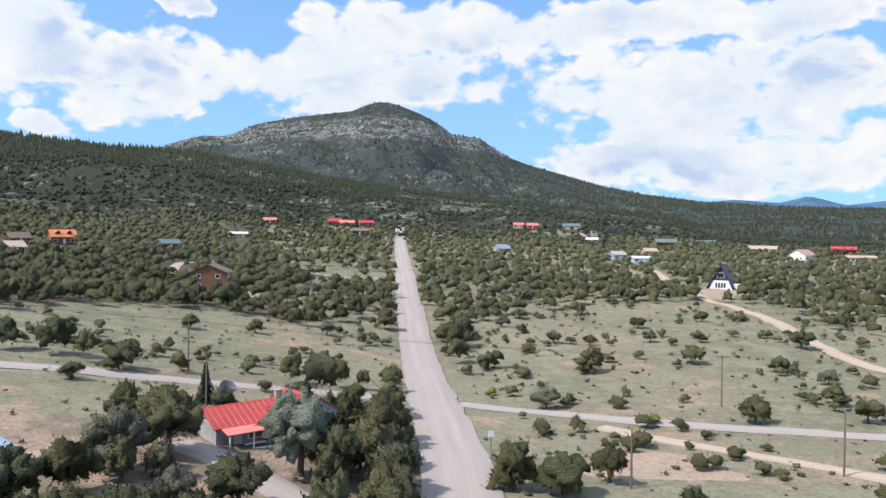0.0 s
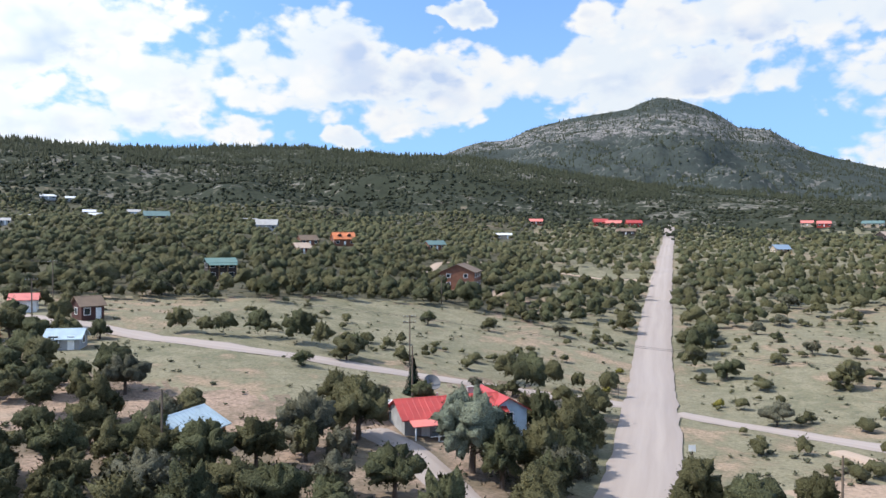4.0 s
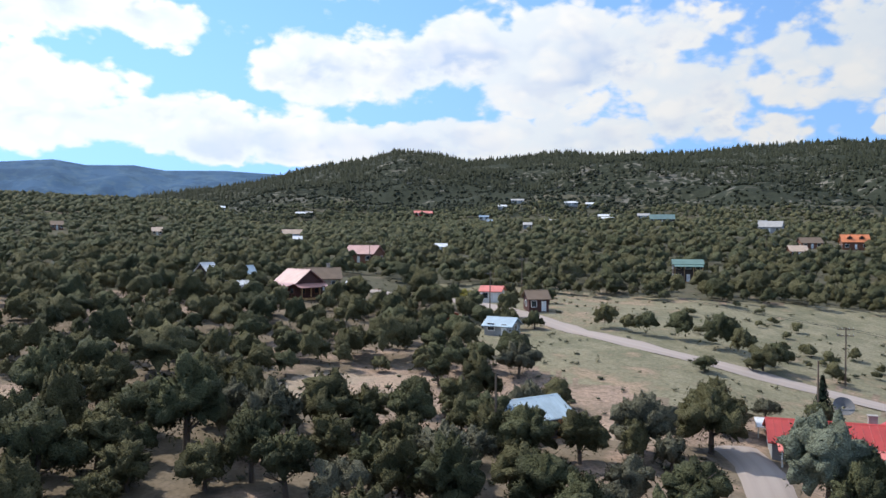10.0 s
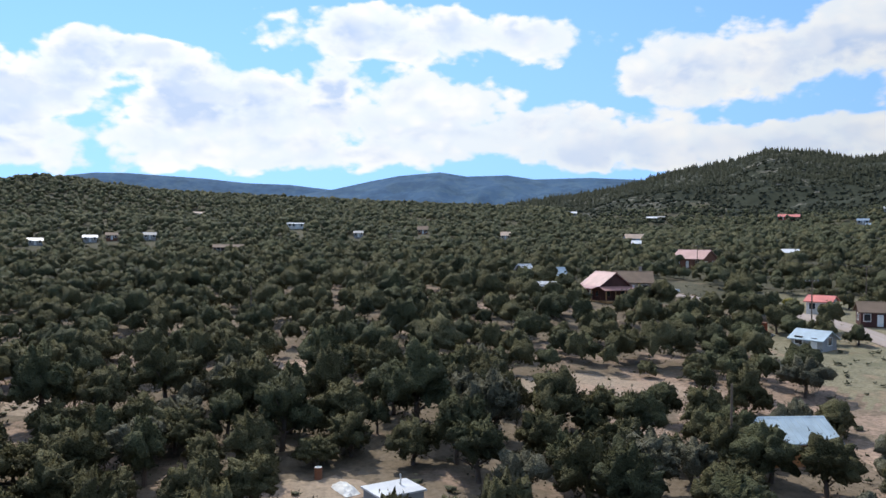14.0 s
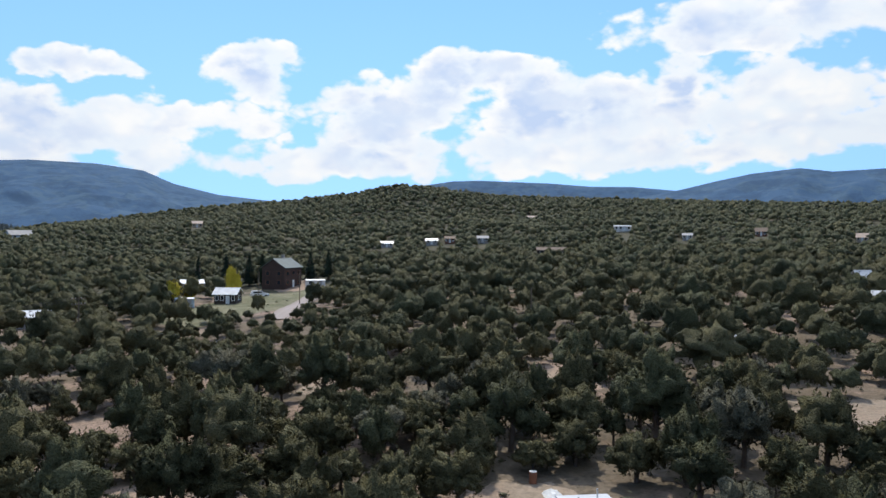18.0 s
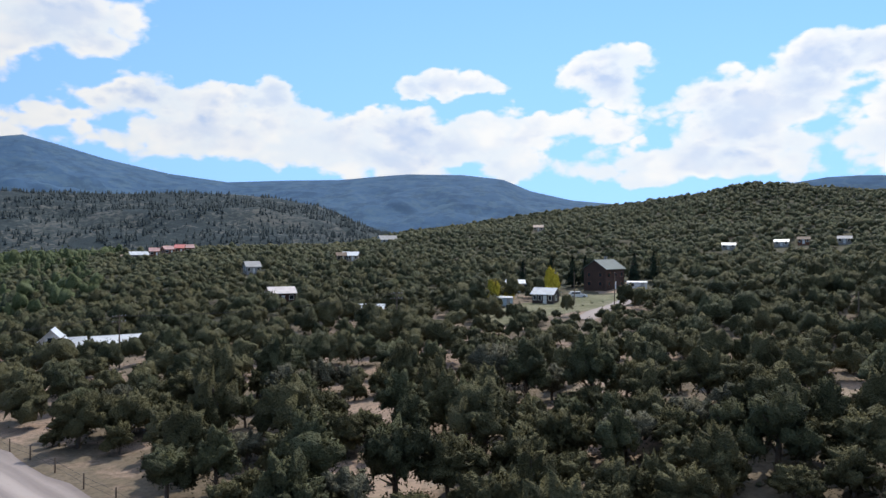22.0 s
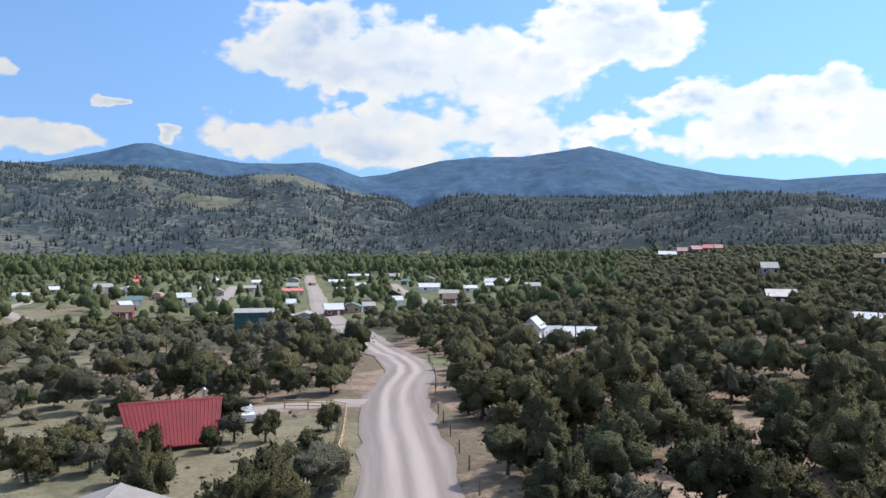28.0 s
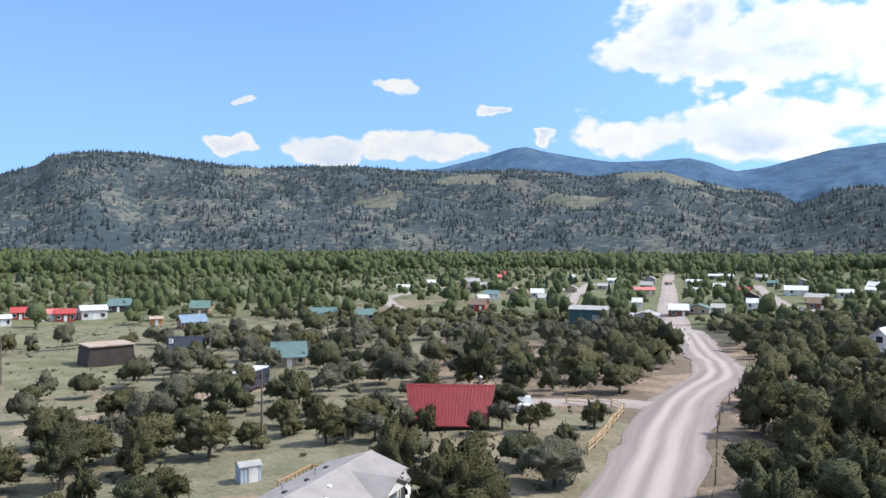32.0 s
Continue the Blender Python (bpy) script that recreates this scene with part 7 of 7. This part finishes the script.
    # cottonwoods along the river and through the village
    cw = [dome(540 + k, 14.5, 10.0, 6, LOW_CROWN, 14, 1.0, 0.03) for k in range(6)]
    vx, vy, rg = scatter(71, 8200, 540, 1330, 158, 262, 0.6)
    a = np.degrees(np.arctan2(-(vx - MIDX), vy - MIDY)) % 360
    rr = np.hypot(vx - MIDX, vy - MIDY)
    ok = (waves(vx, vy, 130, 72) > -0.75) & (rr > np.interp(a, (160, 185, 200, 208, 225, 262), (620, 700, 720, 600, 570, 620)) + 30 * np.sin(a / 3)) & (rr < 1230 + 40 * np.sin(a / 2))
    ok &= ~inside(vx, vy, FIELDS)
    joined("river_woods", vx[ok], vy[ok], rg.uniform(0.6, 1.25, ok.sum()), cw, "cottonwood", "bright green cottonwoods along the river", "trees", rg)
    vx, vy, rg = scatter(73, 2600, 240, 720, 160, 250, 0.6)
    ok = (waves(vx, vy, 70, 74) > -0.45) & off_roads(vx, vy, 3) & ~inside(vx, vy, YARDS)
    green = rg.rand(len(vx)) < 0.88
    joined("village_trees", vx[ok & green], vy[ok & green], rg.uniform(0.25, 0.7, (ok & green).sum()), cw, "cottonwood", "green shade trees between village houses", "trees", rg)
    joined("village_trees", vx[ok & ~green], vy[ok & ~green], rg.uniform(0.6, 1.4, (ok & ~green).sum()), [spire(530 + k, 7.0, 3.4, 4, 7) for k in range(4)], "spruce", "dark pointed spruces between village houses", "trees", rg)


make_woods()


YARD_TREES = ((26.4, -24.9, 3.4, 3.0), (23.8, -24.6, 3.2, 2.4), (18.9, -26.0, 2.6, 2.1), (17.4, -29.4, 3.2, 2.5), (14.3, -28.7, 3.2, 2.4), (11.6, -16.0, 3.7, 4.6), (7.9, -12.7, 4.2, 5.6), (8.4, -32.4, 3.2, 2.6), (10.0, -25.6, 2.0, 2.6),
              (21.5, -16.1, 3.1, 3.9), (24.3, -17.9, 3.6, 3.4), (31.4, -23.0, 3.4, 3.8), (31.4, -29.3, 3.7, 3.1), (9.4, -55.5, 4.4, 5.8))


def special_trees():
    """Trees that stand out: the blue spruce by the house, the golden aspens, dark spruces by the lodge, roadside junipers."""
    def one(name, seed, x, y, tall, wide, lobes, leaves, leaf, shape, mat, label):
        ob = new("tree")
        ob.matrix_world = pose(x, y, ground_at(x, y) - 0.05, 0, 0, seed * 37 % 360)
        v, t, n = spire(seed, tall, wide, 9, 9, leaves, leaf) if shape == "cone" else dome(seed, tall, wide, lobes, NEAR_CROWN if tall > 4.5 else SIDE_CROWN, leaves, leaf, 0.05)
        c = new("crown", mesh_from("crown", v, t, [mat], None, True, n))
        k = new("trunk", trunk_mesh(seed, tall, wide))
        c.parent = k.parent = ob
        tagged(ob, label, "tree")
    one("tree", 701, -13.3, 72.9, 8.4, 6.4, 44, 2600, 0.14, "round", "blue_spruce", "broad blue-green spruce hiding the red-roofed house")
    one("tree", 702, -11.2, 75.6, 6.2, 4.4, 34, 1600, 0.13, "round", "blue_spruce", "smaller blue-green spruce beside the drive")
    one("tree", 703, -26.6, 75.2, 7.2, 8.0, 40, 2200, 0.14, "round", "juniper", "large spreading dark juniper beside the red-roofed house")
    for k, (x, y, s, w) in enumerate(((-9.6, 70.5, 6.2, 5.2), (-6.5, 74.2, 6.2, 5.4), (-11.4, 93.4, 5.6, 3.0), (-13.4, 93.9, 4.8, 3.2), (-6.4, 93.2, 5.2, 5.4), (-9.0, 94.2, 3.8, 3.6), (-5.2, 80.5, 5.0, 4.4), (-7.6, 84.0, 4.6, 4.0))):
        one("tree", 720 + k, x, y, s, w, 32, 1400, 0.12, "round", ("pinyon", "juniper")[k % 2], "dark green pinyon pine by the house")
    for k, (x, y, s, w) in enumerate(((7.3, 76.0, 5.2, 5.0), (11.8, 74.4, 4.4, 5.0), (17.4, 79.2, 4.4, 3.8), (22.5, 68.5, 3.2, 3.0))):
        one("tree", 735 + k, x, y, s, w, 30, 1100, 0.12, "round", ("juniper", "pinyon")[k % 2], "dark rounded juniper beside the gravel road")
    for k, (x, y, s, w) in enumerate(((-16.0, 60.6, 5.0, 6.0), (-27.1, 65.4, 4.4, 2.9), (-24.3, 67.2, 3.6, 2.8), (-32.8, 58.3, 5.0, 5.4), (-29.6, 61.2, 5.0, 5.2), (-28.8, 68.0, 5.8, 6.8), (-39.0, 58.0, 5.2, 5.0), (-44.6, 71.2, 3.8, 4.4), (-58.0, 76.0, 5.0, 6.2), (-36.2, 57.2, 3.6, 3.6), (-41.8, 56.4, 4.0, 4.0), (-20.5, 58.0, 4.0, 4.4))):
        one("tree", 870 + k, x, y, s, w, 30, 1200, 0.12, "round", ("pinyon", "juniper", "grey_juniper")[k % 3], "dark green pinyon in front of the plank cabin")
    one("tree", 745, -30.2, 99.0, 5.2, 2.4, 9, 900, 0.15, "cone", "spruce", "slim dark conifer behind the red-roofed house")
    for k, (x, y, s) in enumerate(((-124.8, -86.5, 7.5), (-131.0, -86.5, 6.0), (-143.8, -83.0, 8.5))):
        one("tree", 750 + k, x, y, s, s * (0.42, 0.5, 0.48)[k], 14, 900, 0.2, "round", "aspen_gold", "slender golden aspen in autumn colour")
    for k, (x, y) in enumerate(((-173.8, -98.1), (-176, -95), (-175.6, -107.6), (-184.0, -83.1), (-191, -80.8), (-160, -106))):
        one("tree", 760 + k, x, y, 9.5, 4.2, 10, 700, 0.26, "cone", "spruce", "tall dark spruce beside the lodge")
    for k, (x, y, s) in enumerate(((28.7, 149.5, 5.0), (9.4, 155.4, 4.0), (16.1, 118.6, 3.6), (44.5, 109.6, 4.0), (4.6, 196.0, 5.0), (48.9, 182.0, 3.2), (51.6, 159.5, 4.2), (80.8, 174.0, 4.6), (25.9, 179.0, 3.0), (60.6, 109.6, 3.6), (66.5, 152.0, 3.2), (22.2, 221.0, 3.6), (-45.9, 109.9, 4.2), (-48.2, 100.5, 2.6), (-25.4, 111.5, 1.7), (-19.8, 111.6, 2.6), (20.1, 193.4, 2.6), (-3.6, 273.7, 5.0), (34, 178, 2.6), (52, 205, 3.4),
                                   (16, 205, 3.4), (40, 230, 4.4), (60, 180, 3.0), (26, 250, 4.6))):
        one("tree", 780 + k, x, y, s, s * 1.25, 24, 600, 0.11, "round", ("juniper", "pinyon", "grey_juniper")[k % 3], "broad low juniper bush in the open meadow")
    for k, (x, y, s) in enumerate(((60, 250, 4.6), (48, 265, 4.8), (12, 240, 4.0), (72, 215, 3.2), (35, 275, 5.0), (70, 140, 3.0), (62, 122, 3.6), (80, 105, 3.0), (-26, 175, 3.4), (-40, 166, 3.0), (-52, 160, 3.2))):
        one("tree", 800 + k, x, y, s, s * 1.25, 24, 600, 0.11, "round", ("juniper", "pinyon", "grey_juniper")[k % 3], "broad low juniper bush in the open meadow")
    for k, (x, y, s, w) in enumerate(YARD_TREES):
        one("tree", 890 + k, x, y, s, w, 28, 1000, 0.11, "round", ("grey_juniper", "juniper", "pinyon")[k % 3], "small rounded juniper in the yard by the road")
    for k, (x, y, s) in enumerate(((8.4, 129.5, 1.3), (-8.8, 128.0, 1.2), (30, 109, 1.6), (-125, 112, 2.2), (-122, 111, 2.0), (-9.4, 150, 1.1))):
        one("shrub", 830 + k, x, y, s, s * 1.6, 6, 300, 0.12, "round", "rabbitbrush", "yellow-green rabbitbrush beside the lane")
    # junipers that half hide the sheds beside the lane
    for k, (x, y, s) in enumerate(((-88.5, 96.5, 4.6), (-91.5, 93.5, 4.2), (-97.5, 94.0, 5.0), (-86.0, 101.0, 3.6), (-124.0, 119.5, 4.4), (-128.5, 120.5, 4.0), (-111.0, 119.5, 4.6), (-107.5, 122.0, 3.8), (-119.5, 121.0, 3.4), (-101.5, 97.5, 4.6))):
        one("tree", 850 + k, x, y, s, s * 1.05, 12, 500, 0.13, "round", ("juniper", "pinyon")[k % 2], "dark juniper half hiding a shed beside the lane")


special_trees()
